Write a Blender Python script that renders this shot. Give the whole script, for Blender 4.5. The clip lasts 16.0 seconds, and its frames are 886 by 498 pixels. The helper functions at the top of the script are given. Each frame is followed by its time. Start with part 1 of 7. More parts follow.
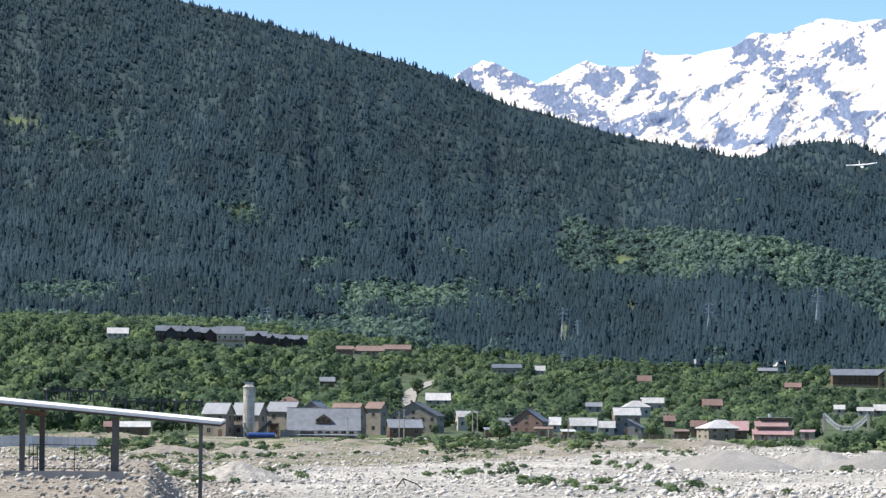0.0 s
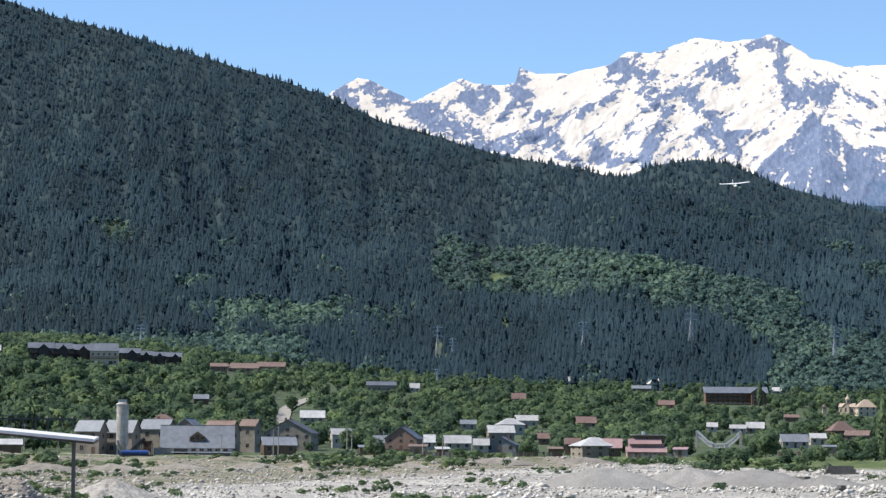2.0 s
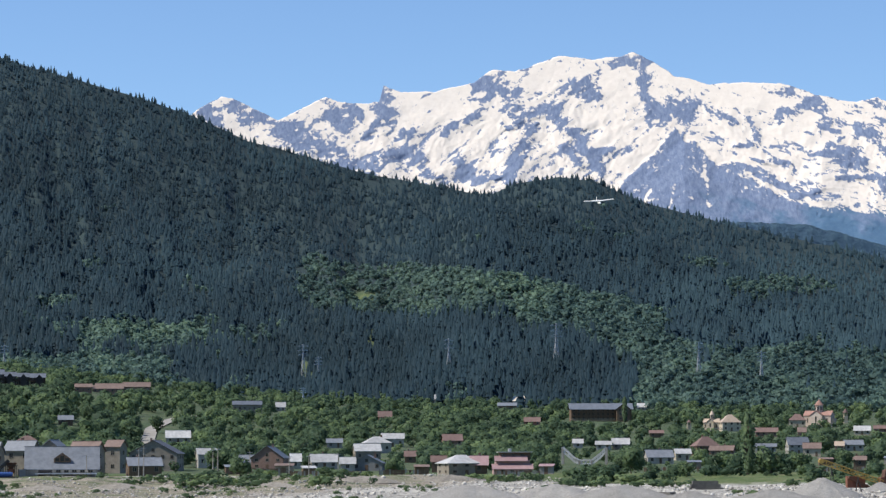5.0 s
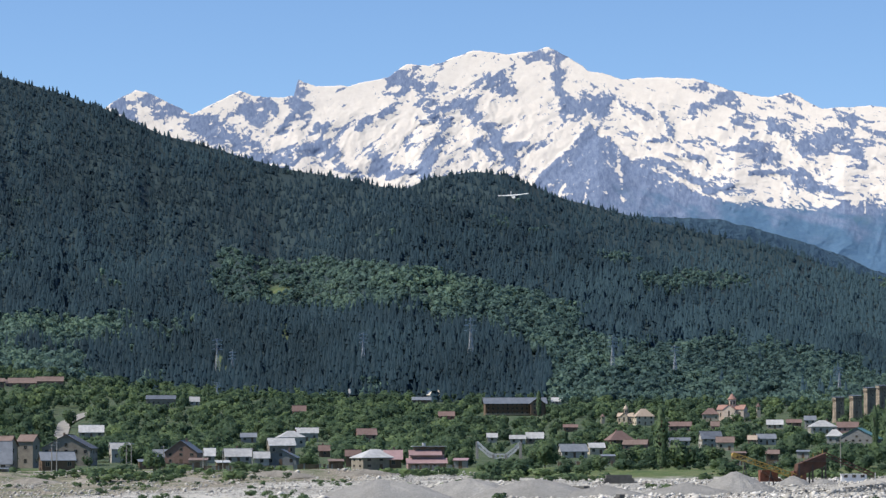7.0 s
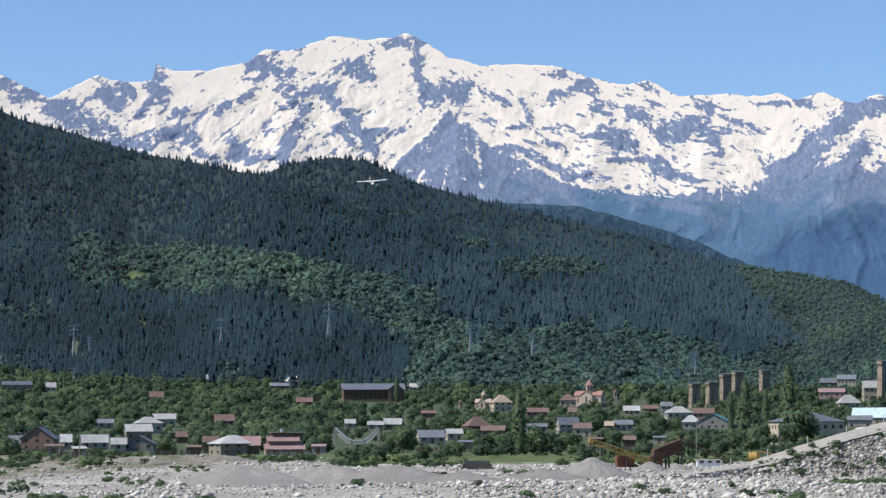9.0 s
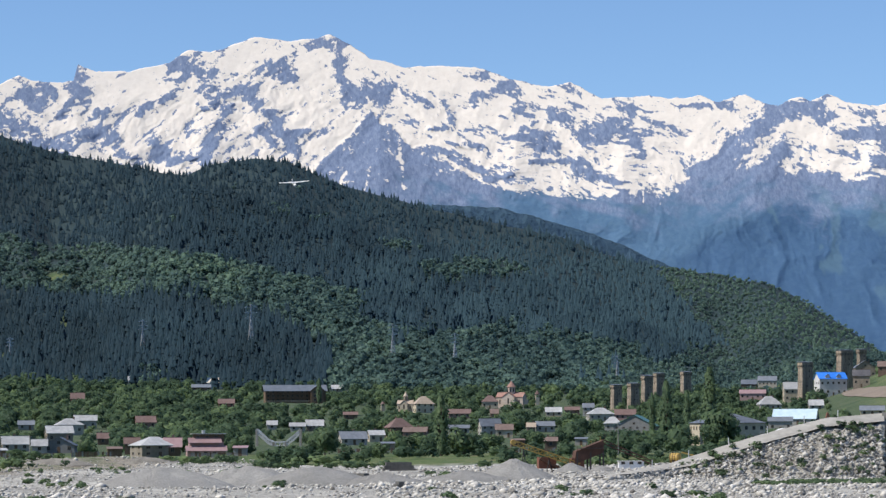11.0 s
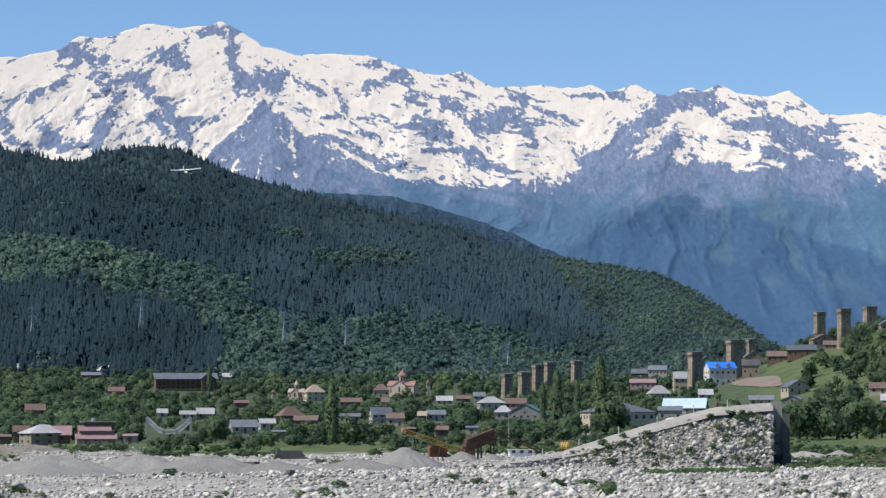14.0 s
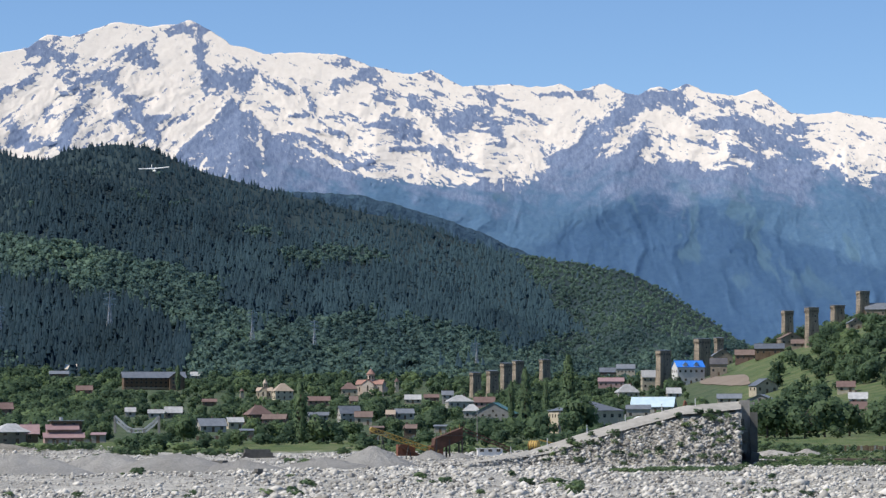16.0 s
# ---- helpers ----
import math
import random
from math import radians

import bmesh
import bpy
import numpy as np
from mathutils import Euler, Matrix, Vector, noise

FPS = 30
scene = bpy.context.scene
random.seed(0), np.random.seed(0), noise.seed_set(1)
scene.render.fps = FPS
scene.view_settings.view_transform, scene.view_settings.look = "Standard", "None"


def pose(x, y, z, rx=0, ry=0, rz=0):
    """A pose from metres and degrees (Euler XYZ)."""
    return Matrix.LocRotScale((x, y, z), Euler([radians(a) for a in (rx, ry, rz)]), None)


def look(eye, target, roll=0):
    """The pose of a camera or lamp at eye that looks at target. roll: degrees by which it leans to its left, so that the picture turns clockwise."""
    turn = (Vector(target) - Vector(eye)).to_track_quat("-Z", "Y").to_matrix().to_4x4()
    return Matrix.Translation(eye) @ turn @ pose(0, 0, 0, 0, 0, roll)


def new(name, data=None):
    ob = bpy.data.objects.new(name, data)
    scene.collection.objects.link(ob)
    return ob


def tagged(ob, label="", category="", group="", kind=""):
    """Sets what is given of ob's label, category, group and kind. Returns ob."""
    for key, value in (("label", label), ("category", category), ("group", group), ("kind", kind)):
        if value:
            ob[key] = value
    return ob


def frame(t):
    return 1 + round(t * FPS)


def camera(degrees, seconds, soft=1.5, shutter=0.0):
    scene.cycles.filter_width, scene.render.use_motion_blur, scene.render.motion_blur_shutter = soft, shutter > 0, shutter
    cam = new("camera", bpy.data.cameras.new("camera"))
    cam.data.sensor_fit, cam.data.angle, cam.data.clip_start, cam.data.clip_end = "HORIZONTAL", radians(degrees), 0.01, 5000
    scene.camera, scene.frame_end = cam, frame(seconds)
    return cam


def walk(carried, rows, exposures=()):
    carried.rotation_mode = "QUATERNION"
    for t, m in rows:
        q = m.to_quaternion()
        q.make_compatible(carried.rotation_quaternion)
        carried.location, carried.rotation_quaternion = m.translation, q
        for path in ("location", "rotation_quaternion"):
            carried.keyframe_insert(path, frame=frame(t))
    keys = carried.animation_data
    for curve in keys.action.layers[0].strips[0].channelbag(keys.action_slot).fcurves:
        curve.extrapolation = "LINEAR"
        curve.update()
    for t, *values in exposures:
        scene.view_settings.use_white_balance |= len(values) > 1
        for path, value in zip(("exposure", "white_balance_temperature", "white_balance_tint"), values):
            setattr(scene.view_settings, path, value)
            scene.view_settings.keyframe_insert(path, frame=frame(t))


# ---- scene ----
# A tele camera that turns where it stands. Rows: seconds, bearing to the right, degrees up, lean to the left.
EYE = 7.2
ROWS = [
    (0.0, -7.085, 3.438, 0.379),
    (0.5, -6.457, 3.615, 0.441),
    (1.0, -5.830, 3.703, 0.409),
    (1.5, -5.182, 3.741, 0.426),
    (2.0, -4.521, 3.812, 0.379),
    (2.5, -3.917, 3.909, 0.348),
    (3.0, -3.410, 4.009, 0.238),
    (3.5, -2.976, 4.095, 0.154),
    (4.0, -2.560, 4.196, 0.026),
    (6.5, -0.492, 4.122, -0.227),
    (7.0, -0.000, 4.069, -0.217),
    (7.5, 0.609, 4.006, -0.179),
    (8.0, 1.303, 3.929, -0.163),
    (8.5, 2.104, 3.845, -0.194),
    (9.0, 2.901, 3.770, -0.232),
    (11.5, 4.904, 3.790, -0.223),
    (12.0, 5.455, 3.686, -0.159),
    (12.5, 6.010, 3.590, -0.144),
    (13.0, 6.425, 3.551, -0.142),
    (13.5, 6.641, 3.550, -0.178),
    (14.0, 6.718, 3.551, -0.150),
    (14.5, 6.790, 3.550, -0.130),
    (15.0, 6.878, 3.538, -0.131),
    (15.5, 7.084, 3.525, -0.163),
    (16.0, 7.366, 3.524, -0.169),
]
cam = camera(18.0, 16.0, soft=1.4)


def toward(bearing, up, dist):
    b, u = radians(bearing), radians(up)
    return Vector((math.sin(b) * dist, math.cos(b) * dist, EYE + math.tan(u) * dist))


EXPOSURES = [(0.0, 0.7, 6800, 10), (1.0, 0.57, 6750, 10), (2.5, 0.32, 6700, 10), (4.0, 0.19, 6650, 10), (7.0, 0.12, 6600, 10), (9.0, 0.06, 6550, 10), (12.0, 0.01, 6550, 10), (16.0, -0.02, 6550, 10)]
walk(cam, [(t, look((0.02, 0.5, EYE), toward(b, u, 100) + Vector((0.02, 0.5, 0)), lean)) for t, b, u, lean in ROWS], EXPOSURES)

# ---- light ----
SUN_FROM = Vector((-0.76, -0.12, 0.92)).normalized()
world = bpy.data.worlds.new("world")
scene.world = world
world.use_nodes = True
nt = world.node_tree
sky = nt.nodes.new("ShaderNodeTexSky")
sky.sky_type, sky.sun_disc = "NISHITA", False
sky.sun_elevation = math.asin(SUN_FROM.z)
sky.sun_rotation = math.atan2(SUN_FROM.x, SUN_FROM.y)
sky.altitude, sky.air_density, sky.dust_density, sky.ozone_density = 2500, 1.05, 0.1, 6.5
nt.links.new(sky.outputs["Color"], nt.nodes["Background"].inputs["Color"])
nt.nodes["Background"].inputs["Strength"].default_value = 0.137
sun = bpy.data.lights.new("sun", "SUN")
sun.energy, sun.angle, sun.color = 5.0, radians(0.5), (1.0, 0.95, 0.87)
new("sun", sun).matrix_world = look(SUN_FROM * 100, (0, 0, 0))

# ---- materials ----
def material(name, rough=0.8, metal=0.0):
    m = bpy.data.materials.new(name)
    m.use_nodes = True
    b = m.node_tree.nodes["Principled BSDF"]
    b.inputs["Roughness"].default_value, b.inputs["Metallic"].default_value = rough, metal
    b.inputs["Specular IOR Level"].default_value = 0.3
    return m, m.node_tree, b


def noise_node(nt, scale, detail=5, coord="Object", stretch=None, rough=0.6):
    tc = nt.nodes.new("ShaderNodeTexCoord")
    n = nt.nodes.new("ShaderNodeTexNoise")
    n.inputs["Scale"].default_value, n.inputs["Detail"].default_value, n.inputs["Roughness"].default_value = scale, detail, rough
    out = tc.outputs[coord]
    if stretch:
        mp = nt.nodes.new("ShaderNodeMapping")
        mp.inputs["Scale"].default_value = stretch
        nt.links.new(out, mp.inputs["Vector"])
        out = mp.outputs["Vector"]
    nt.links.new(out, n.inputs["Vector"])
    return n.outputs["Fac"]


def ramp(nt, fac, *stops):
    r = nt.nodes.new("ShaderNodeValToRGB")
    while len(r.color_ramp.elements) < len(stops):
        r.color_ramp.elements.new(0.5)
    for e, (p, c) in zip(r.color_ramp.elements, stops):
        e.position = p
        e.color = (*c, 1) if len(c) == 3 else c
    nt.links.new(fac, r.inputs["Fac"])
    return r.outputs["Color"]


def mixed(nt, fac, a, b, how="MIX"):
    n = nt.nodes.new("ShaderNodeMix")
    n.data_type, n.blend_type = "RGBA", how
    for sock, v in ((n.inputs["Factor"], fac), (n.inputs["A"], a), (n.inputs["B"], b)):
        if isinstance(v, bpy.types.NodeSocket):
            nt.links.new(v, sock)
        elif isinstance(v, (int, float)):
            sock.default_value = v
        else:
            sock.default_value = (*v, 1)
    return n.outputs["Result"]


def math_node(nt, op, a, b=0.0, c=None, clamp=False):
    n = nt.nodes.new("ShaderNodeMath")
    n.operation, n.use_clamp = op, clamp
    for i, v in enumerate((a, b) if c is None else (a, b, c)):
        if isinstance(v, bpy.types.NodeSocket):
            nt.links.new(v, n.inputs[i])
        else:
            n.inputs[i].default_value = v
    return n.outputs[0]


def bumped(nt, b, height, strength=0.4, dist=0.1):
    n = nt.nodes.new("ShaderNodeBump")
    n.inputs["Strength"].default_value, n.inputs["Distance"].default_value = strength, dist
    nt.links.new(height, n.inputs["Height"])
    nt.links.new(n.outputs["Normal"], b.inputs["Normal"])


def attr(nt, name):
    n = nt.nodes.new("ShaderNodeAttribute")
    n.attribute_name = name
    return n.outputs["Fac"]


def plain(name, a, b, scale=2.0, rough=0.8, metal=0.0, bump=0.3, bdist=0.03, coarse=0.25, stretch=None, spread=0.12):
    """A surface between two colours, mottled at two scales, a little different on each object."""
    m, nt, p = material(name, rough, metal)
    fine = noise_node(nt, scale, 6, stretch=stretch)
    big = noise_node(nt, scale * coarse, 3)
    f = math_node(nt, "ADD", math_node(nt, "MULTIPLY", fine, 0.55), math_node(nt, "MULTIPLY", big, 0.45))
    col = ramp(nt, f, (0.32, a), (0.68, b))
    oi = nt.nodes.new("ShaderNodeObjectInfo")
    hsv = nt.nodes.new("ShaderNodeHueSaturation")
    nt.links.new(col, hsv.inputs["Color"])
    nt.links.new(math_node(nt, "MULTIPLY_ADD", oi.outputs["Random"], 2 * spread, 1 - spread), hsv.inputs["Value"])
    nt.links.new(hsv.outputs["Color"], p.inputs["Base Color"])
    if bump:
        bumped(nt, p, fine, bump, bdist)
    return m


def leaf_material(name, dark, mid, light, scale=0.05, uneven=0.22):
    """Foliage: tint of the tree, island by island variation, some light through the leaf."""
    m, nt, p = material(name, 0.6)
    geo = nt.nodes.new("ShaderNodeNewGeometry")
    oi = nt.nodes.new("ShaderNodeObjectInfo")
    f = math_node(nt, "MULTIPLY_ADD", geo.outputs["Random Per Island"], uneven, math_node(nt, "MULTIPLY", attr(nt, "tint"), 1 - uneven))
    f = math_node(nt, "ADD", f, math_node(nt, "MULTIPLY_ADD", oi.outputs["Random"], 0.16, -0.08))
    f = math_node(nt, "ADD", f, math_node(nt, "MULTIPLY_ADD", noise_node(nt, scale, 4), 0.36, -0.18))
    nt.links.new(ramp(nt, f, (0.1, dark), (0.5, mid), (0.95, light)), p.inputs["Base Color"])
    p.inputs["Specular IOR Level"].default_value = 0.12
    tr = nt.nodes.new("ShaderNodeBsdfTranslucent")
    nt.links.new(p.inputs["Base Color"].links[0].from_socket, tr.inputs["Color"])
    both = nt.nodes.new("ShaderNodeMixShader")
    both.inputs["Fac"].default_value = 0.48
    nt.links.new(p.outputs["BSDF"], both.inputs[1])
    nt.links.new(tr.outputs["BSDF"], both.inputs[2])
    nt.links.new(both.outputs["Shader"], nt.nodes["Material Output"].inputs["Surface"])
    return m


# Spruce colours are bluer and paler than needles, with the haze mixed in.
M_CONIFER = leaf_material("hazy_spruce_needles", (0.029, 0.055, 0.072), (0.039, 0.076, 0.102), (0.068, 0.126, 0.156), 0.004, 0.05)
# Hillside leaves lean to blue-green, haze included in the colour.
M_DECID = leaf_material("hazy_broad_leaves", (0.084, 0.145, 0.138), (0.122, 0.2, 0.174), (0.19, 0.29, 0.215), 0.006, 0.12)
M_GARDEN = leaf_material("garden_leaves", (0.064, 0.108, 0.068), (0.112, 0.172, 0.094), (0.195, 0.272, 0.126), 0.15, 0.15)
M_BARK = plain("bark", (0.05, 0.04, 0.03), (0.11, 0.09, 0.07), 6)

# ---- the land ----
# Noise for height fields.
RNG = np.random.default_rng(7)
LATTICE = RNG.random((256, 256))


def vnoise(x, y):
    xi, yi = np.floor(x).astype(int), np.floor(y).astype(int)
    fx, fy = x - xi, y - yi
    fx, fy = fx * fx * (3 - 2 * fx), fy * fy * (3 - 2 * fy)
    g = lambda i, j: LATTICE[(xi + i) % 256, (yi + j) % 256]
    return (g(0, 0) * (1 - fx) + g(1, 0) * fx) * (1 - fy) + (g(0, 1) * (1 - fx) + g(1, 1) * fx) * fy


def fbm(x, y, octaves=5, gain=0.5):
    total, amp, s = 0.0, 1.0, 0.0
    for o in range(octaves):
        total = total + amp * vnoise(x * 2.03 ** o + 17.3 * o, y * 2.03 ** o + 9.1 * o)
        s += amp
        amp *= gain
    return total / s


def ridged(x, y, octaves=5, gain=0.55):
    total, amp, s = 0.0, 1.0, 0.0
    for o in range(octaves):
        n = vnoise(x * 2.1 ** o + 31.7 * o, y * 2.1 ** o + 5.3 * o)
        total = total + amp * (1 - np.abs(2 * n - 1))
        s += amp
        amp *= gain
    return total / s


def step(a, b, x):
    u = np.clip((x - a) / (b - a), 0, 1)
    return u * u * (3 - 2 * u)


# Skylines as bearing and degrees up.
HILL = np.array([(-60, 11), (-25, 11), (-16.2, 9.45), (-12.5, 8.43), (-11.3, 8.16), (-10.2, 7.86), (-9.03, 7.58), (-8.0, 7.26), (-6.92, 6.93), (-5.76, 6.41), (-4.59, 6.11), (-3.43, 5.74),
                 (-2.3, 5.56), (-1.2, 5.37), (-0.75, 5.33), (-0.27, 5.53), (0.66, 5.67), (1.35, 5.58), (2.51, 5.08), (4.13, 4.66), (5.97, 4.24), (7.11, 3.98),
                 (8.0, 3.6), (8.86, 3.38), (9.87, 3.32), (11.02, 3.05), (11.94, 2.63), (12.74, 2.1), (13.54, 1.45), (14.45, 0.9), (16.3, 0.6), (30, 0.5), (60, 3)])
# The shoulder that stands before the farther slopes.
SHOULDER = np.array([(-2.5, 4.9), (-0.75, 5.15), (0.6, 4.85), (2.75, 4.2), (4.8, 3.62), (6.88, 2.95), (8.2, 2.35), (9.5, 1.6), (10.5, 1.05), (12, 0.85)])
NEAR_R = np.array([520.0, 650, 800, 950, 1300])
NEAR_B = np.array([-60.0, -18, -12, -8, -4, 2, 8, 11.5, 13, 14.4, 16.3, 19, 60])
NEAR_UP = np.array([[-0.35, 0.2, 1.15, 1.7, 1.95], [-0.35, 0.2, 1.15, 1.7, 1.95], [-0.35, 0.15, 1.05, 1.55, 1.85], [-0.36, -0.05, 0.5, 1.0, 1.5], [-0.36, -0.12, 0.3, 0.7, 1.1],
                    [-0.36, -0.14, 0.15, 0.5, 0.95], [-0.36, -0.18, 0.1, 0.45, 0.85], [-0.35, -0.1, 0.3, 0.65, 0.8], [-0.34, 0.1, 0.75, 1.05, 0.9], [-0.32, 0.4, 1.25, 1.6, 1.0],
                    [-0.3, 0.75, 1.85, 2.1, 1.4], [-0.28, 1.0, 2.2, 2.5, 2.0], [-0.28, 1.0, 2.2, 2.5, 3.0]])


def hill_r(b):
    return 4020 - 250 * step(3, 12, b)


VALLEY = 1.8
HILL_FOOT = 1300 * VALLEY


def land(b, r):
    """Height of the ground at a bearing and a distance."""
    b, r = np.broadcast_arrays(np.asarray(b, float), np.asarray(r, float))
    q = r / VALLEY
    x, y = q * np.sin(np.radians(b)), q * np.cos(np.radians(b))
    eye = EYE / VALLEY
    top, rr = np.interp(b, HILL[:, 0], HILL[:, 1]), hill_r(b)
    cols = [np.interp(b, NEAR_B, NEAR_UP[:, k]) for k in range(5)]
    up = cols[0]
    for k in range(4):
        w = np.clip((q - NEAR_R[k]) / (NEAR_R[k + 1] - NEAR_R[k]), 0, 1)
        up = np.where(q > NEAR_R[k], cols[k] + (cols[k + 1] - cols[k]) * w, up)
    w = np.clip((r - HILL_FOOT) / (rr - HILL_FOOT), 0, 1.0)
    gully = (ridged(b * 0.55 + 3, w * 1.3 + 2, 4) - 0.6) * 0.9 * np.sin(np.pi * np.clip(w, 0, 1)) ** 0.8
    gully = gully + (ridged(b * 0.28 + 0.4 * w + 6, w * 0.5 + 1, 3) - 0.6) * 1.3 * np.sin(np.pi * np.clip(w, 0, 1)) * step(0, -5, b)
    straight = cols[4] + (top - cols[4]) * w
    edge = np.interp(b, SHOULDER[:, 0], SHOULDER[:, 1]) + (fbm(b * 1.1, b * 0 + 6, 3) - 0.5) * 0.25
    e0, e1, e2 = cols[4], np.maximum(edge, cols[4]), np.maximum(edge - 0.45, cols[4] - 0.1)
    rise = np.where(r < 3050, e0 + (e1 - e0) * np.clip((r - HILL_FOOT) / (3050 - HILL_FOOT), 0, 1) ** 0.9,
                    np.where(r < 3180, e1 + (e2 - e1) * (r - 3050) / 130, e2 + (top - e2) * np.clip((r - 3180) / (rr - 3180), 0, 1)))
    mixw = step(-3.0, -0.6, b) * step(11.5, 9.8, b)
    up = np.where(r > HILL_FOOT, straight * (1 - mixw) + rise * mixw + gully * (1 - 0.6 * mixw), up)
    far = eye + q * np.tan(np.radians(up))
    far = far + (fbm(x / 45, y / 45, 4) - 0.5) * np.clip((q - 500) / 300, 0, 4)
    far = np.where(r > rr, eye + (rr * np.tan(np.radians(top)) - (r - rr) * 0.75) / VALLEY, far)
    # River bed, with its low terraces, and the bank before the village.
    bed = (fbm(x / 26, y / 40, 4) - 0.5) * 0.9 + (fbm(x / 5, y / 7, 3) - 0.5) * 0.3
    bank_r = 372 + 10 * np.sin(b * 0.9) + 40 * (fbm(x / 22, y / 22, 3) - 0.5) - 40 * step(-8, -14, b)
    plain_z = eye + 520 * np.tan(np.radians(cols[0]))
    shelf = step(0, 46, q - bank_r)
    near = bed * (1 - shelf) + shelf * (plain_z + (fbm(x / 7, y / 7, 4) - 0.5) * 0.9 * (1 - step(440, 470, q)))
    near = near + 2.1 * (1 - step(45, 110, q))
    near = near + step(1.5, -1.5, b) * np.exp(-((q - 362 - 6 * np.sin(b * 2.1)) / 15) ** 2) * (0.35 + 1.1 * fbm(b * 1.6, b * 0 + 2, 3))
    # The raised stony ground under the shelter.
    near = near + (1.75 + (fbm(x / 3, y / 3, 3) - 0.5) * 0.5) * step(-12.1, -13.1, b) * step(82, 98, q) * (1 - step(125, 175, q))
    z = np.where(q < 520, near, far)
    w = np.clip((q - 480) / 40, 0, 1)
    z = np.where((q >= 480) & (q < 520), near * (1 - w) + plain_z * w, z)
    return np.maximum(z * VALLEY, -30)


def spot(bearing, dist, lift=0.0):
    b = radians(bearing)
    return Vector((math.sin(b) * dist, math.cos(b) * dist, float(land(bearing, dist)) + lift))


def mesh_from(name, verts, faces, mat, attrs=None, smooth=False, normals=None):
    """A mesh from arrays; all faces have the same number of corners."""
    me = bpy.data.meshes.new(name)
    n, k = faces.shape
    me.vertices.add(len(verts))
    me.vertices.foreach_set("co", np.ascontiguousarray(verts, dtype=np.float32).ravel())
    me.loops.add(n * k)
    me.loops.foreach_set("vertex_index", np.ascontiguousarray(faces, dtype=np.int32).ravel())
    me.polygons.add(n)
    me.polygons.foreach_set("loop_start", np.arange(0, n * k, k, dtype=np.int32))
    if smooth:
        me.polygons.foreach_set("use_smooth", np.ones(n, dtype=bool))
    for key, values in (attrs or {}).items():
        a = me.attributes.new(key, "FLOAT", "POINT")
        a.data.foreach_set("value", np.ascontiguousarray(values, dtype=np.float32).ravel())
    if normals is not None:
        a = me.attributes.new("custom_normal", "FLOAT_VECTOR", "POINT")
        a.data.foreach_set("vector", np.ascontiguousarray(normals, dtype=np.float32).ravel())
    me.update(calc_edges=True)
    if mat:
        me.materials.append(mat)
    return me


def grid_faces(nb, nr, wrap=False):
    i, j = np.meshgrid(np.arange(nb if wrap else nb - 1), np.arange(nr - 1), indexing="ij")
    i2 = (i + 1) % nb
    return np.stack([i * nr + j, i2 * nr + j, i2 * nr + j + 1, i * nr + j + 1], -1).reshape(-1, 4)[:, ::-1]


def ground_material():
    m, nt, p = material("ground_cover", 0.95)
    gravel, dark_floor, dirt = attr(nt, "gravel"), attr(nt, "dark_floor"), attr(nt, "dirt")
    n1, n2, n3 = noise_node(nt, 2.2, 8), noise_node(nt, 0.12, 5), noise_node(nt, 0.03, 4)
    vor = nt.nodes.new("ShaderNodeTexVoronoi")
    vor.inputs["Scale"].default_value = 1.3
    nt.links.new(nt.nodes.new("ShaderNodeTexCoord").outputs["Object"], vor.inputs["Vector"])
    cell = math_node(nt, "MULTIPLY_ADD", vor.outputs["Distance"], -0.5, math_node(nt, "ADD", n1, 0.22))
    stones = ramp(nt, cell, (0.34, (0.17, 0.164, 0.148)), (0.5, (0.33, 0.32, 0.292)), (0.66, (0.5, 0.485, 0.445)))
    sand = ramp(nt, n2, (0.35, (0.42, 0.4, 0.355)), (0.65, (0.6, 0.58, 0.53)))
    bed = mixed(nt, ramp(nt, n3, (0.42, (0.08, 0.08, 0.08)), (0.62, (0.75, 0.75, 0.75))), stones, sand)
    tuft = math_node(nt, "ADD", math_node(nt, "MULTIPLY", n2, 0.6), math_node(nt, "MULTIPLY", n1, 0.4))
    grass = ramp(nt, tuft, (0.36, (0.05, 0.085, 0.03)), (0.48, (0.088, 0.13, 0.045)), (0.6, (0.155, 0.165, 0.08)), (0.68, (0.24, 0.215, 0.14)))
    # Forest floor is near black: shade between the trees is in its colour.
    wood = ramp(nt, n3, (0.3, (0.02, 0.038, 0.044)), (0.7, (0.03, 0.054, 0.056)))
    green = mixed(nt, dark_floor, grass, wood)
    soil = ramp(nt, n1, (0.35, (0.14, 0.118, 0.088)), (0.65, (0.38, 0.335, 0.27)))
    bed = mixed(nt, dirt, bed, soil)
    edge = math_node(nt, "ADD", gravel, math_node(nt, "MULTIPLY_ADD", n2, 0.9, -0.45))
    edge = math_node(nt, "MULTIPLY_ADD", edge, 4.0, -1.5, clamp=True)
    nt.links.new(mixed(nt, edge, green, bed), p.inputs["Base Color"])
    bumped(nt, p, cell, 0.8, 0.5)
    return m


def bank_foot(b, r):
    """Where the grassy, earthy bank ends and the pale river bed begins."""
    return np.interp(b, [-19, -13.2, -10.6, -8.9, -6.9, -4.6, -2.3, 0, 1.5], [270, 288, 325, 395, 480, 535, 600, 660, 700]) + (fbm(b * 1.6 + 5, r / 60, 4) - 0.5) * 110


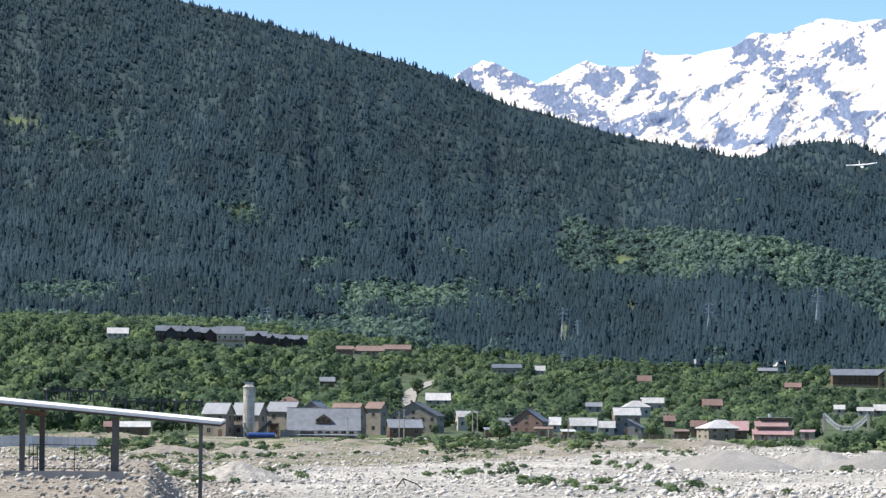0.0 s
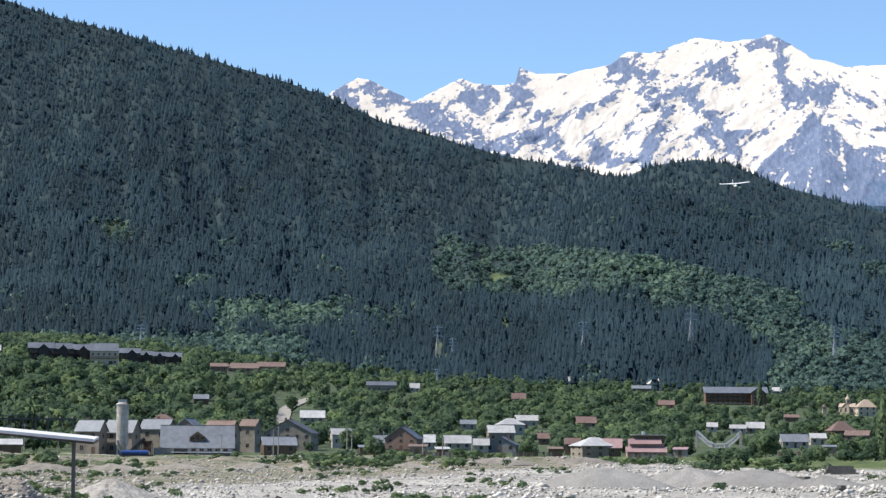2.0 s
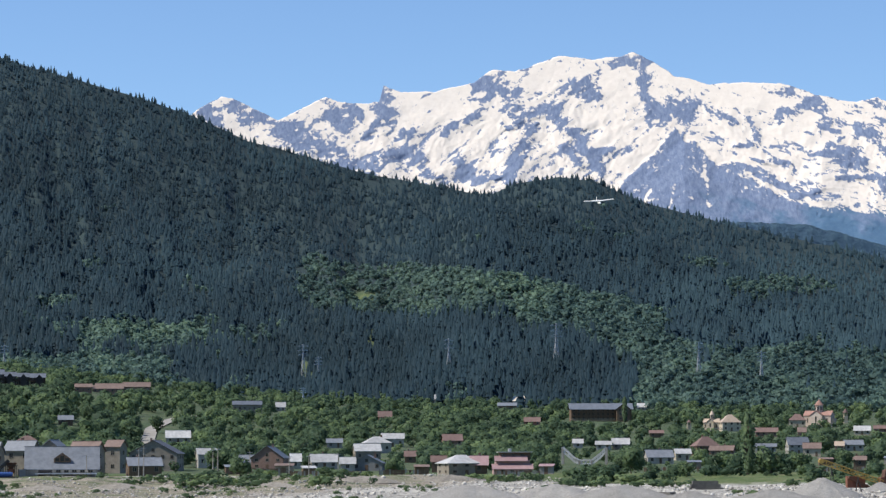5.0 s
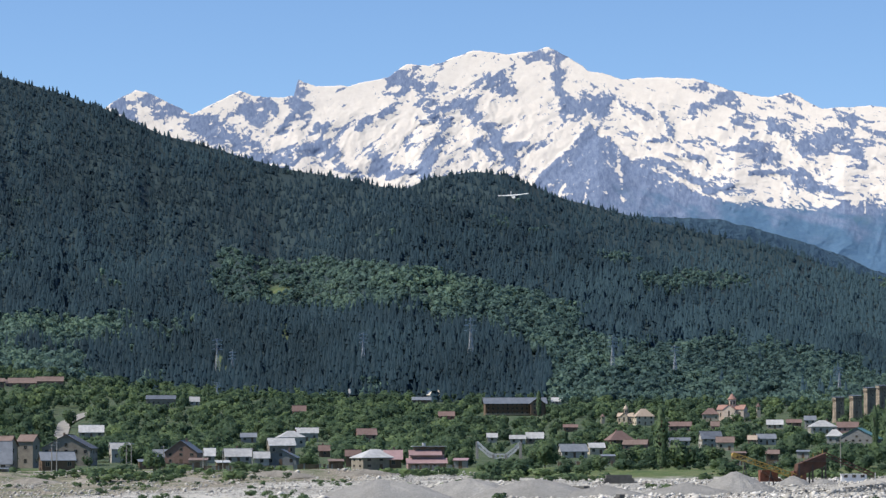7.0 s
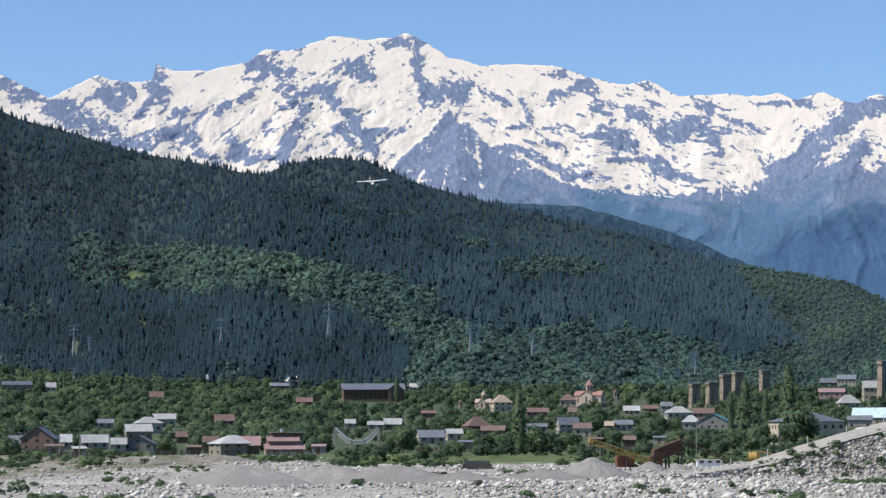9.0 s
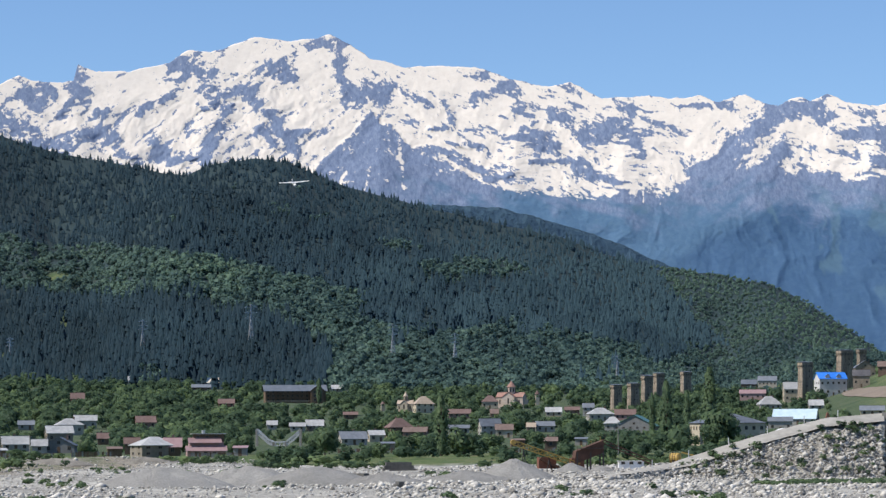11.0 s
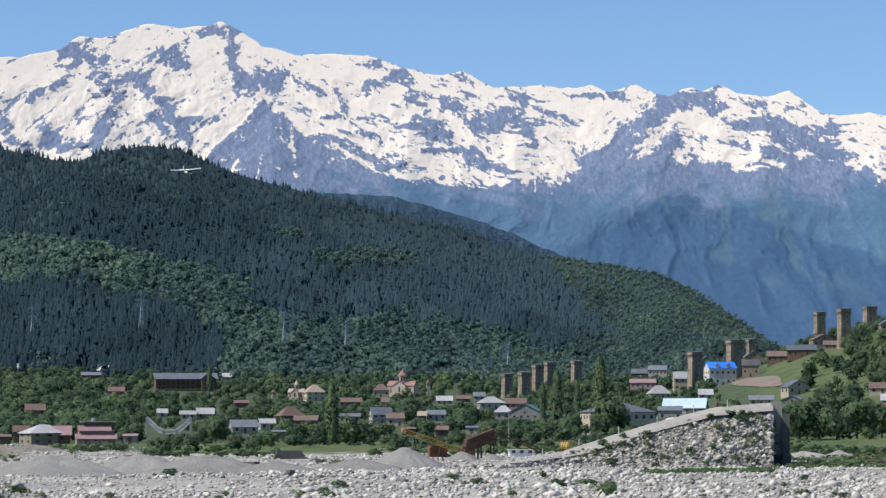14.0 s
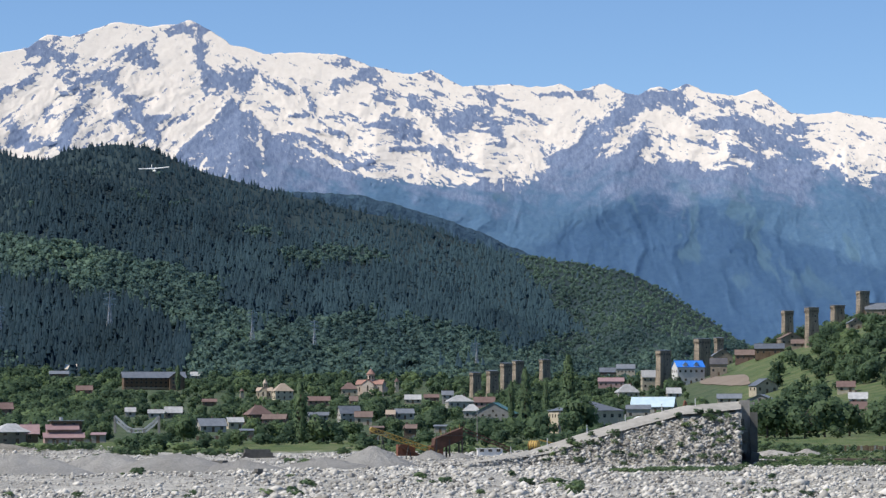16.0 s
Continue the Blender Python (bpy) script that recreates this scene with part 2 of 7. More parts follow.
def build_ground():
    fine = np.linspace(-20, 20, 400)
    rest = np.linspace(20, 340, 60)[1:-1]
    b = np.concatenate([fine, rest])
    r = np.concatenate([np.linspace(0.0, 140, 10), np.linspace(146, 700, 110), np.linspace(703, 830, 40), np.linspace(836, 2340, 110), np.linspace(2355, 4040, 70), np.linspace(4080, 4980, 8)])
    B, Rr = np.meshgrid(b, r, indexing="ij")
    wrapped = np.where(B > 180, B - 360, B)
    clipped = np.where(wrapped < -60, -60 + 0 * wrapped, np.where(wrapped > 60, 60, wrapped))
    Z = land(clipped, Rr)
    xb = Rr * np.sin(np.radians(wrapped)), Rr * np.cos(np.radians(wrapped))
    bank = 668 - 40 * step(-8, -14, wrapped) + 60 * step(0, -4, wrapped) - 225 * step(13.3, 14.2, wrapped + (fbm(wrapped * 2, Rr / 40, 3) - 0.5))
    gravel = 1 - step(-15, 30, Rr - bank)
    gravel = np.maximum(gravel, 0.56 * (1 - step(10, 120, Rr - bank)) * step(3, -2, wrapped))
    earthy = step(-12, 25, Rr - bank_foot(wrapped, Rr)) * step(1.5, 0.5, wrapped)
    dirt = np.maximum(earthy * 0.92, 0.85 * step(-9.5, -12.0, wrapped + 0.004 * (Rr - 250)) * step(420, 330, Rr))
    gravel = gravel - 0.44 * earthy * (1 - step(-10, 30, Rr - bank))
    # How far the darkened floor replaces grass under woods and gardens.
    dark_floor = np.maximum(step(2000, 2400, Rr), 0.4 * step(800, 900, Rr) * (1 - 0.75 * step(12.8, 13.6, wrapped)))
    dark_floor = dark_floor * (1 - blob(wrapped, np.degrees(np.arctan2(Z - EYE, np.maximum(Rr, 1))), *GLADES) * (Rr > 1500))
    V = np.stack([xb[0], xb[1], Z], -1).reshape(-1, 3)
    me = mesh_from("ground", V, grid_faces(len(b), len(r), True), M_GROUND, {"gravel": gravel.ravel(), "dark_floor": dark_floor.ravel(), "dirt": dirt.ravel()}, True)
    tagged(new("ground", me), "stony river bed, meadows and wooded hillside of a valley", "ground", kind="structure")


GLADES = [(-3.3, 3.2, 0.45, 0.13), (-3.2, 2.3, 0.12, 0.3), (-11.2, 4.15, 0.3, 0.12), (-4.6, 1.65, 0.2, 0.35), (-15.8, 5.9, 0.5, 0.1)]


def blob(b, up, *ellipses):
    m = 0
    for eb, eu, rb, ru in ellipses:
        m = np.maximum(m, np.exp(-(((b - eb) / rb) ** 2 + ((up - eu) / ru) ** 2) * 0.9))
    return m


M_GROUND = ground_material()
build_ground()

# ---- the high mountains ----
CREST = np.array([(-20, 6.0), (-9, 6.3), (-7.15, 6.69), (-6.76, 7.06), (-6.3, 7.29), (-6.07, 7.27), (-5.15, 6.81), (-4.16, 7.3), (-3.87, 7.2), (-3.61, 7.16), (-3.06, 7.2),
                  (-2.97, 7.53), (-2.6, 7.39), (-1.9, 7.42), (-1.08, 7.61), (-0.73, 7.84), (-0.27, 7.8), (0.2, 7.97), (0.67, 8.13), (1.37, 8.03), (1.83, 8.1), (2.18, 8.18), (2.53, 8.02),
                  (3.0, 7.7), (3.69, 7.52), (4.62, 7.53), (5.2, 7.5), (5.83, 7.28), (6.69, 7.1), (7.15, 7.18)])
CREST_EAST = np.array([(7.8, 6.83), (8.73, 6.88), (9.42, 6.82), (9.77, 6.9), (10.12, 6.72), (10.7, 6.89), (11.16, 6.69), (11.39, 6.63), (11.63, 6.77), (11.86, 6.82), (12.03, 6.71), (12.38, 6.87),
                       (12.78, 6.69), (13.36, 6.6), (13.82, 6.71), (14.5, 6.24), (14.84, 6.18), (15.42, 6.26), (15.76, 6.16), (16.42, 6.09), (19, 5.8), (22, 5.0)])
CREST = np.concatenate([CREST, CREST_EAST])
# Foot of the snow: bearing, degrees up.
SNOWLINE = np.array([(-20, 4.0), (-1, 4.2), (1.5, 4.5), (3.6, 5.05), (4.77, 5.3), (5.9, 5.12), (7.07, 4.92), (9.0, 4.9), (9.4, 5.0), (9.85, 5.35), (11.0, 5.5), (12.1, 5.3), (13.3, 5.2), (14.5, 5.25), (15.6, 4.9), (22, 4.8)])
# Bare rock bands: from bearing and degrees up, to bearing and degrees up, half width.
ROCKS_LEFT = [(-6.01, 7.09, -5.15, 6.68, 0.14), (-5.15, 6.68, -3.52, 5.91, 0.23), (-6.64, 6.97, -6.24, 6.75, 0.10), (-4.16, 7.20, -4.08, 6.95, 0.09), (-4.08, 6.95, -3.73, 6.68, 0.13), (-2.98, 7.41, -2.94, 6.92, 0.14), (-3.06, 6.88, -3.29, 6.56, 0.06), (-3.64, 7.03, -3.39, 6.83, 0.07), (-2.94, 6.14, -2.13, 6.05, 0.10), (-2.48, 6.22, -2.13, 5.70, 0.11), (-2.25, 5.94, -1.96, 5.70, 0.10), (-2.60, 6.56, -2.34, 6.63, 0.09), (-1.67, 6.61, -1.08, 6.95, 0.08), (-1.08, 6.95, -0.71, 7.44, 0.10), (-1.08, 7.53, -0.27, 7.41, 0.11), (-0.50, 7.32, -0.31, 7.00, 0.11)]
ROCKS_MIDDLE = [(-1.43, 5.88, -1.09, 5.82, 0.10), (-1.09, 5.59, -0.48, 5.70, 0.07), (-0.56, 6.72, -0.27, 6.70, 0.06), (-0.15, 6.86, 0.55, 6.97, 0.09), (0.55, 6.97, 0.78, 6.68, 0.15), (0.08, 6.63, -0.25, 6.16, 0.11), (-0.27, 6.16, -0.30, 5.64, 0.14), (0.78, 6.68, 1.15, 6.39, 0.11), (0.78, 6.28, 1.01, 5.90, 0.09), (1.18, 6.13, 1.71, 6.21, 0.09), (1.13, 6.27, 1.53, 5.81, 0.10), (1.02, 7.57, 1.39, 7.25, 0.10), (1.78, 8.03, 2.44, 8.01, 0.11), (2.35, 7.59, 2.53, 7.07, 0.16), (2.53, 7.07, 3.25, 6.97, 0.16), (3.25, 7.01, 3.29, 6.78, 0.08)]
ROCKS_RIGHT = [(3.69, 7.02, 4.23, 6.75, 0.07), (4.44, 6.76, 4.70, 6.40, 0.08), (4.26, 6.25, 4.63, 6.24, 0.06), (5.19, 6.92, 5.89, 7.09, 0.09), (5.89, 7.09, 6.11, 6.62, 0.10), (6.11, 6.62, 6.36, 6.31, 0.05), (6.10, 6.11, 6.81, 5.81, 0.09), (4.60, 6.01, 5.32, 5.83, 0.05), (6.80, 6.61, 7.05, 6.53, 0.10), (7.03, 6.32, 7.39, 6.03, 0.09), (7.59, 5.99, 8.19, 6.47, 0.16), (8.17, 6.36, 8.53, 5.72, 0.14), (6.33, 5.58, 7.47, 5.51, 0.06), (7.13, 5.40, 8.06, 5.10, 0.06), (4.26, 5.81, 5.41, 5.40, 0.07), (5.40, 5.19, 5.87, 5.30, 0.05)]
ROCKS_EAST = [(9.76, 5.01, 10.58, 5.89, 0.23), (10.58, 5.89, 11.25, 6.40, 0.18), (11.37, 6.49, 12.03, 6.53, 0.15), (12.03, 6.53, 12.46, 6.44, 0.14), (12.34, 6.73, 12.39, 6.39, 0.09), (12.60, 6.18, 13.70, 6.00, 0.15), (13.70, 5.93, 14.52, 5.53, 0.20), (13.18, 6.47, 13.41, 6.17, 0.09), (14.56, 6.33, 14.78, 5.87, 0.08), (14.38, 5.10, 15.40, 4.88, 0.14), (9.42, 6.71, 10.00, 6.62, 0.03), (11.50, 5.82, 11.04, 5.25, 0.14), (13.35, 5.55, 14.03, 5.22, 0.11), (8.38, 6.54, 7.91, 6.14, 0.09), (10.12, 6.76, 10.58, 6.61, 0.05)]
# Spurs that stand forward: bearing of the top, degrees up of the top, half width at the foot.
SPURS = [(3.2, 6.35, 1.6), (10.9, 6.35, 1.7), (-3.0, 6.6, 1.2), (8.2, 6.0, 1.1), (13.3, 6.2, 1.6), (-0.2, 6.9, 1.5), (6.0, 6.3, 1.4), (15.6, 5.6, 1.3)]
FOOT_R, CREST_R = 4300.0, 4880.0


def build_snow_mountain():
    b = np.linspace(-12.5, 19.5, 1330)
    u = np.concatenate([np.linspace(0, 0.5, 50), np.linspace(0.5, 1, 205)[1:], 1 + np.linspace(0.02, 0.25, 6)])
    B, U = np.meshgrid(b, u, indexing="ij")
    jag = ((fbm(B * 3.2, U * 0 + 4.5, 5, 0.6) - 0.5) * 0.06 + (ridged(B * 3.6 + 7, B * 0 + 1.5, 4, 0.6) - 0.62) * 0.06) * np.clip((U - 0.965) * 28, 0, 1) ** 2
    broad = np.linspace(-1.3, 1.3, 15)
    smooth = sum(np.interp(B + k, CREST[:, 0], CREST[:, 1]) for k in broad) / len(broad)
    sharp = np.clip((U - 0.7) / 0.3, 0, 1) ** 3.5
    crest = smooth * (1 - sharp) + np.interp(B, CREST[:, 0], CREST[:, 1]) * sharp + jag
    foot = 0.6
    prof = np.where(U < 1, 0.86 * U + 0.14 * U ** 3, 1 - (U - 1) * 2.5)
    up = foot + (crest - foot) * prof
    # One even slope, cut off along the crest.
    R = FOOT_R + (CREST_R - FOOT_R) * (np.where(U < 1, up, crest) - foot) / 7.0 + np.clip(U - 1, 0, 1) * 500
    # The strata lean one way on the western face and the other way on the eastern.
    east = step(1.5, 4.5, B) * (1 - 0.7 * step(9.0, 10.0, B) * step(12.2, 11.2, B))
    warp = (fbm(B * 0.9, up * 0.9, 4) - 0.5) * 0.9
    warp2 = (fbm(B * 3.1 + 8, up * 3.1 + 2, 5, 0.66) - 0.5) * 0.5

    def strata(lean):
        across, along = up + lean * B * 0.62 + warp * 0.5, B - lean * up * 0.62 + warp * 0.6
        return np.stack([fbm(along * 1.5 + 30, across * 4.2 + 50, 6, 0.66) - 0.5, fbm(along * 7 + 11, across * 14 + 7, 4, 0.75) - 0.5,
                         ridged(along * 1.1 + 40, across * 2.6 + 33, 5, 0.6) - 0.6, np.clip(ridged(along * 1.3 + 70, across * 4.6 + 21, 4, 0.62) - 0.74, 0, 0.2),
                         ridged(along * 0.8 + 9, across * 1.1 + 3, 5, 0.58) - 0.6])

    band, speck, rib, crack, fold = strata(-0.9) * (1 - east) + strata(0.55) * east
    # Bare rock, along its bands.
    rock = np.full(B.shape, 0.0)
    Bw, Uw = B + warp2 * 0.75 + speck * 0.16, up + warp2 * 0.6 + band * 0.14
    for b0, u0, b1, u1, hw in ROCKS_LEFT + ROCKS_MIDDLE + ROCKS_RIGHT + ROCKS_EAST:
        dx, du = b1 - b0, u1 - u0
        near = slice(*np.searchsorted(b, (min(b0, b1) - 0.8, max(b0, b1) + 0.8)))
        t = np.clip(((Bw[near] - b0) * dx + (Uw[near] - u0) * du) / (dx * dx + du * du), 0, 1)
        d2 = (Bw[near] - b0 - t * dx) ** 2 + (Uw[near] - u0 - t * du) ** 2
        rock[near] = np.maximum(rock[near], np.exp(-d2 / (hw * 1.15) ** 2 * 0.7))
    # The dark pyramid that stands before the great snow field.
    depth = np.clip(6.62 - Uw, 0, 3)
    left, right = 3.05 - 0.98 * depth, 3.05 + 1.05 * depth + 0.35 * depth ** 2
    inside = step(-0.06, 0.05, Bw - left) * step(-0.06, 0.05, right - Bw) * (Uw < 6.62)
    couloir = np.exp(-((B - 3.62 - 0.1 * (5.9 - up) + warp2 * 0.3) / 0.045) ** 2) * step(6.1, 5.8, up) * step(4.75, 4.95, up)
    couloir = np.maximum(couloir, np.exp(-((B - 3.1 + 0.28 * (5.8 - up) + warp2 * 0.3) / 0.03) ** 2) * step(5.5, 5.3, up) * 0.8)
    couloir = np.maximum(couloir, np.exp(-((B - 2.45 + 0.5 * (5.3 - up) + warp2 * 0.3) / 0.04) ** 2) * step(5.45, 5.3, up) * 0.9)
    rock = np.maximum(rock, inside * 0.95)
    line = np.interp(B, SNOWLINE[:, 0], SNOWLINE[:, 1])
    alt = up - line
    snow = 0.76 - 7.0 * crack - 1.5 * rock + band * 2.3 + speck * 3.4 + rib * 0.9 - 0.25 * step(0.9, 0.1, alt) + 1.6 * couloir * (rock > 0.3)
    # Below the snow line only gullies keep their snow.
    finger = ridged(B * 3.4 - 0.3 * up + warp * 1.4 + 60, up * 0.6 + 9, 4, 0.6) - 0.86 + 0.1 * band
    below = np.clip(-alt / 0.75, 0, 1)
    snow = snow * (1 - step(-0.06, 0.22, -alt + band * 0.9)) + step(-0.06, 0.22, -alt + band * 0.9) * (finger * 5.5 + speck * 0.9 - 0.1 - 1.5 * below - 1.2 * step(0.5, 1.1, -alt))
    # Rock ribs stand proud; gullies lie back.
    push = 0
    for sb, su, hw in SPURS:
        under = np.clip((su - up) / 2.2, 0, 1.3)
        push = push + np.clip(1 - np.abs(B - sb) / (0.12 + hw * under), 0, 1) * np.minimum(under * 2.0, 1) ** 0.8 * (su > up) * 14
    win = np.clip((1 - U) * 7, 0, 1) ** 0.8 * (U < 1)
    relief = fold * 13 + rib * 5 + np.minimum(rock, 0.8) * 4 + band * 3
    push = (push + win * relief) * np.clip(U * 6, 0, 1) * (0.3 + 0.7 * step(3.8, 5.6, up))
    low = step(5.4, 3.6, up) * np.clip(U * 5, 0, 1)
    fall = B - 0.45 * (5.0 - up) * np.tanh((B - 10.4) / 3.0) + warp * 1.1
    push = push + low * ((ridged(fall * 0.5 + 2, up * 0.3 + 3, 3) - 0.6) * 40 + (ridged(fall * 1.9 + up * 0.4, up * 0.8 + 8, 5) - 0.6) * 9)
    Rd = np.minimum(R - push, 4960)
    X, Y, Z = Rd * np.sin(np.radians(B)), Rd * np.cos(np.radians(B)), EYE + Rd * np.tan(np.radians(up))
    green = 1 - step(4.3, 5.2, up + band * 1.6 + rib * 0.9)
    # Woods climb the lower flanks; screes and meadows run through them.
    wood = step(0.12, -0.2, up - (4.75 - 0.36 * np.clip(B - 11.6, 0, 9) - 0.5 * np.clip(11.6 - B, 0, 4)) + band * 0.7) * step(8.5, 10.0, B)
    meadow = step(0.12, 0.22, fbm(fall * 2.6 + 4, up * 1.1 + 14, 4, 0.6) - 0.5) * step(2.0, 3.2, up)
    V = np.stack([X, Y, Z], -1).reshape(-1, 3)
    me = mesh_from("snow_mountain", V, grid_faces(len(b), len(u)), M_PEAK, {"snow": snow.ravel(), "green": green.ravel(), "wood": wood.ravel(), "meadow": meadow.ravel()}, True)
    tagged(new("mountain_range", me), "snow-covered rocky mountain range with bare cliffs tinted hazy blue", "mountain", kind="structure")


def peak_material():
    m, nt, p = material("snow_and_hazy_rock", 0.85)
    n1, n2 = noise_node(nt, 0.12, 10, rough=0.78), noise_node(nt, 0.1, 6)
    tc = nt.nodes.new("ShaderNodeTexCoord")
    mp = nt.nodes.new("ShaderNodeMapping")
    mp.inputs["Rotation"].default_value = (0, radians(38), 0)
    mp.inputs["Scale"].default_value = (0.2, 0.09, 0.06)
    gash = nt.nodes.new("ShaderNodeTexNoise")
    gash.inputs["Scale"].default_value, gash.inputs["Detail"].default_value, gash.inputs["Roughness"].default_value = 1.0, 10, 0.74
    nt.links.new(tc.outputs["Object"], mp.inputs["Vector"])
    nt.links.new(mp.outputs["Vector"], gash.inputs["Vector"])
    s = math_node(nt, "ADD", attr(nt, "snow"), math_node(nt, "MULTIPLY_ADD", n1, 2.3, -1.15))
    s = math_node(nt, "ADD", s, math_node(nt, "MULTIPLY_ADD", gash.outputs["Fac"], 2.4, -1.2))
    s = math_node(nt, "MULTIPLY_ADD", s, 4.0, 0.5, clamp=True)
    # Rock, grass and woods are tinted blue: the haze of distance is in the colour.
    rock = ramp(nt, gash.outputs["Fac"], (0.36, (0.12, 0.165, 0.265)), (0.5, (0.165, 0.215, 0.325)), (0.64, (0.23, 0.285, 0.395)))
    hazy_turf = ramp(nt, n1, (0.36, (0.064, 0.138, 0.238)), (0.5, (0.077, 0.157, 0.26)), (0.64, (0.094, 0.178, 0.27)))
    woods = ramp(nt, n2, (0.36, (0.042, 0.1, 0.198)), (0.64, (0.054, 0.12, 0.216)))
    hazy_turf = mixed(nt, attr(nt, "wood"), hazy_turf, woods)
    hazy_turf = mixed(nt, math_node(nt, "MULTIPLY", attr(nt, "meadow"), 0.45), hazy_turf, (0.105, 0.19, 0.235))
    snowc = ramp(nt, n2, (0.3, (0.72, 0.65, 0.57)), (0.7, (0.8, 0.73, 0.645)))
    base = mixed(nt, attr(nt, "green"), rock, hazy_turf)
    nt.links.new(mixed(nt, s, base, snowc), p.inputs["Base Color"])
    bumped(nt, p, math_node(nt, "ADD", n1, gash.outputs["Fac"]), 0.25, 3.0)
    return m


M_PEAK = peak_material()
build_snow_mountain()

# ---- woods ----
def conifer_template(rng, sides=5):
    """Unit-high spruce: tiers of drooping boughs with an uneven hem."""
    V, F, N = [], [], []
    tiers = [(0.0, 0.5, 0.2), (0.22, 0.68, 0.165), (0.44, 0.84, 0.12), (0.66, 1.0, 0.07)]
    for low, high, rad in tiers:
        a0 = rng.random() * 6.28
        apex = len(V)
        V.append((0.02 * rng.normal(), 0.02 * rng.normal(), high))
        N.append((0.0, 0.0, 1.0))
        for s in range(sides):
            a = a0 + 6.283 * (s + 0.35 * rng.random()) / sides
            q = rad * (0.65 + 0.75 * rng.random())
            V.append((q * math.cos(a), q * math.sin(a), low + 0.12 * (rng.random() - 0.5)))
            N.append((0.52 * math.cos(a), 0.52 * math.sin(a), 0.854))
        F += [(apex, apex + 1 + s, apex + 1 + (s + 1) % sides) for s in range(sides)]
    return np.array(V), np.array(F), np.array(N)


def leafy_template(rng, count=110, lobes=5, size=0.13, tall=1.0, quads=False):
    """Unit-high broadleaf crown of many leaf clumps on several lobes."""
    cs = [(0, 0, 0.58, 0.34)] + [(0.22 * math.cos(a), 0.22 * math.sin(a), 0.34 + 0.4 * rng.random(), 0.2 + 0.08 * rng.random()) for a in rng.random(lobes) * 6.28]
    V, F, N = [], [], []
    for k in range(count):
        cx, cy, cz, cr = cs[k % len(cs)]
        d = rng.normal(size=3)
        d /= np.linalg.norm(d)
        q = cr * (0.7 + 0.4 * rng.random())
        c = np.array((cx, cy, cz)) + d * q * np.array((1, 1, 1.05))
        c[2] = max(c[2], 0.06)
        n = d + 0.3 * rng.normal(size=3)
        n /= np.linalg.norm(n)
        t = np.cross(n, (0.3, 0.5, 0.8))
        t /= np.linalg.norm(t)
        w = np.cross(n, t)
        s = size * (0.6 + 0.8 * rng.random())
        # Leaves of a lobe catch the light together.
        lit = 0.6 * d + 0.4 * (c - (0, 0, 0.4)) / np.linalg.norm(c - (0, 0, 0.4)) + 0.12 * rng.normal(size=3)
        lit /= np.linalg.norm(lit)
        base = len(V)
        for a in ((0.0, 1.6, 3.1, 4.7) if quads else (0.0, 2.1, 4.2)):
            e = s * (0.7 + 0.6 * rng.random())
            V.append(c + t * e * math.cos(a) + w * e * math.sin(a) + n * 0.25 * s * (1 if a in (0.0, 3.1) else -1))
            N.append(lit)
        F += [(base, base + 1, base + 2), (base, base + 2, base + 3)] if quads else [(base, base + 1, base + 2)]
    V = np.array(V)
    V[:, 2] *= tall
    return V, np.array(F), np.array(N)


def scatter(name, templates, pos, height, width, tint, mat, label, category, soft=False):
    """Many plants or stones in one mesh; foliage brings soft normals of its own."""
    rng = np.random.default_rng(11)
    pick = rng.integers(0, len(templates), len(pos))
    spin = rng.random(len(pos)) * 6.283
    Vs, Fs, Ts, Ns, off = [], [], [], [], 0
    for k, (tv, tf, *tn) in enumerate(templates):
        idx = np.nonzero(pick == k)[0]
        if not len(idx):
            continue
        c, s = np.cos(spin[idx])[:, None], np.sin(spin[idx])[:, None]
        x = (tv[None, :, 0] * c - tv[None, :, 1] * s) * width[idx][:, None] + pos[idx, 0][:, None]
        y = (tv[None, :, 0] * s + tv[None, :, 1] * c) * width[idx][:, None] + pos[idx, 1][:, None]
        z = tv[None, :, 2] * height[idx][:, None] + pos[idx, 2][:, None]
        Vs.append(np.stack([x, y, z], -1).reshape(-1, 3))
        if tn:
            nv = tn[0]
            Ns.append(np.stack([nv[None, :, 0] * c - nv[None, :, 1] * s, nv[None, :, 0] * s + nv[None, :, 1] * c, nv[None, :, 2] + 0 * c], -1).reshape(-1, 3))
        Fs.append((tf[None] + (np.arange(len(idx)) * len(tv))[:, None, None] + off).reshape(-1, 3))
        Ts.append(np.repeat(tint[idx], len(tv)))
        off += len(idx) * len(tv)
    me = mesh_from(name, np.concatenate(Vs), np.concatenate(Fs), mat, {"tint": np.concatenate(Ts)}, soft, np.concatenate(Ns) if Ns else None)
    return tagged(new(name, me), label, category, kind="stuff")


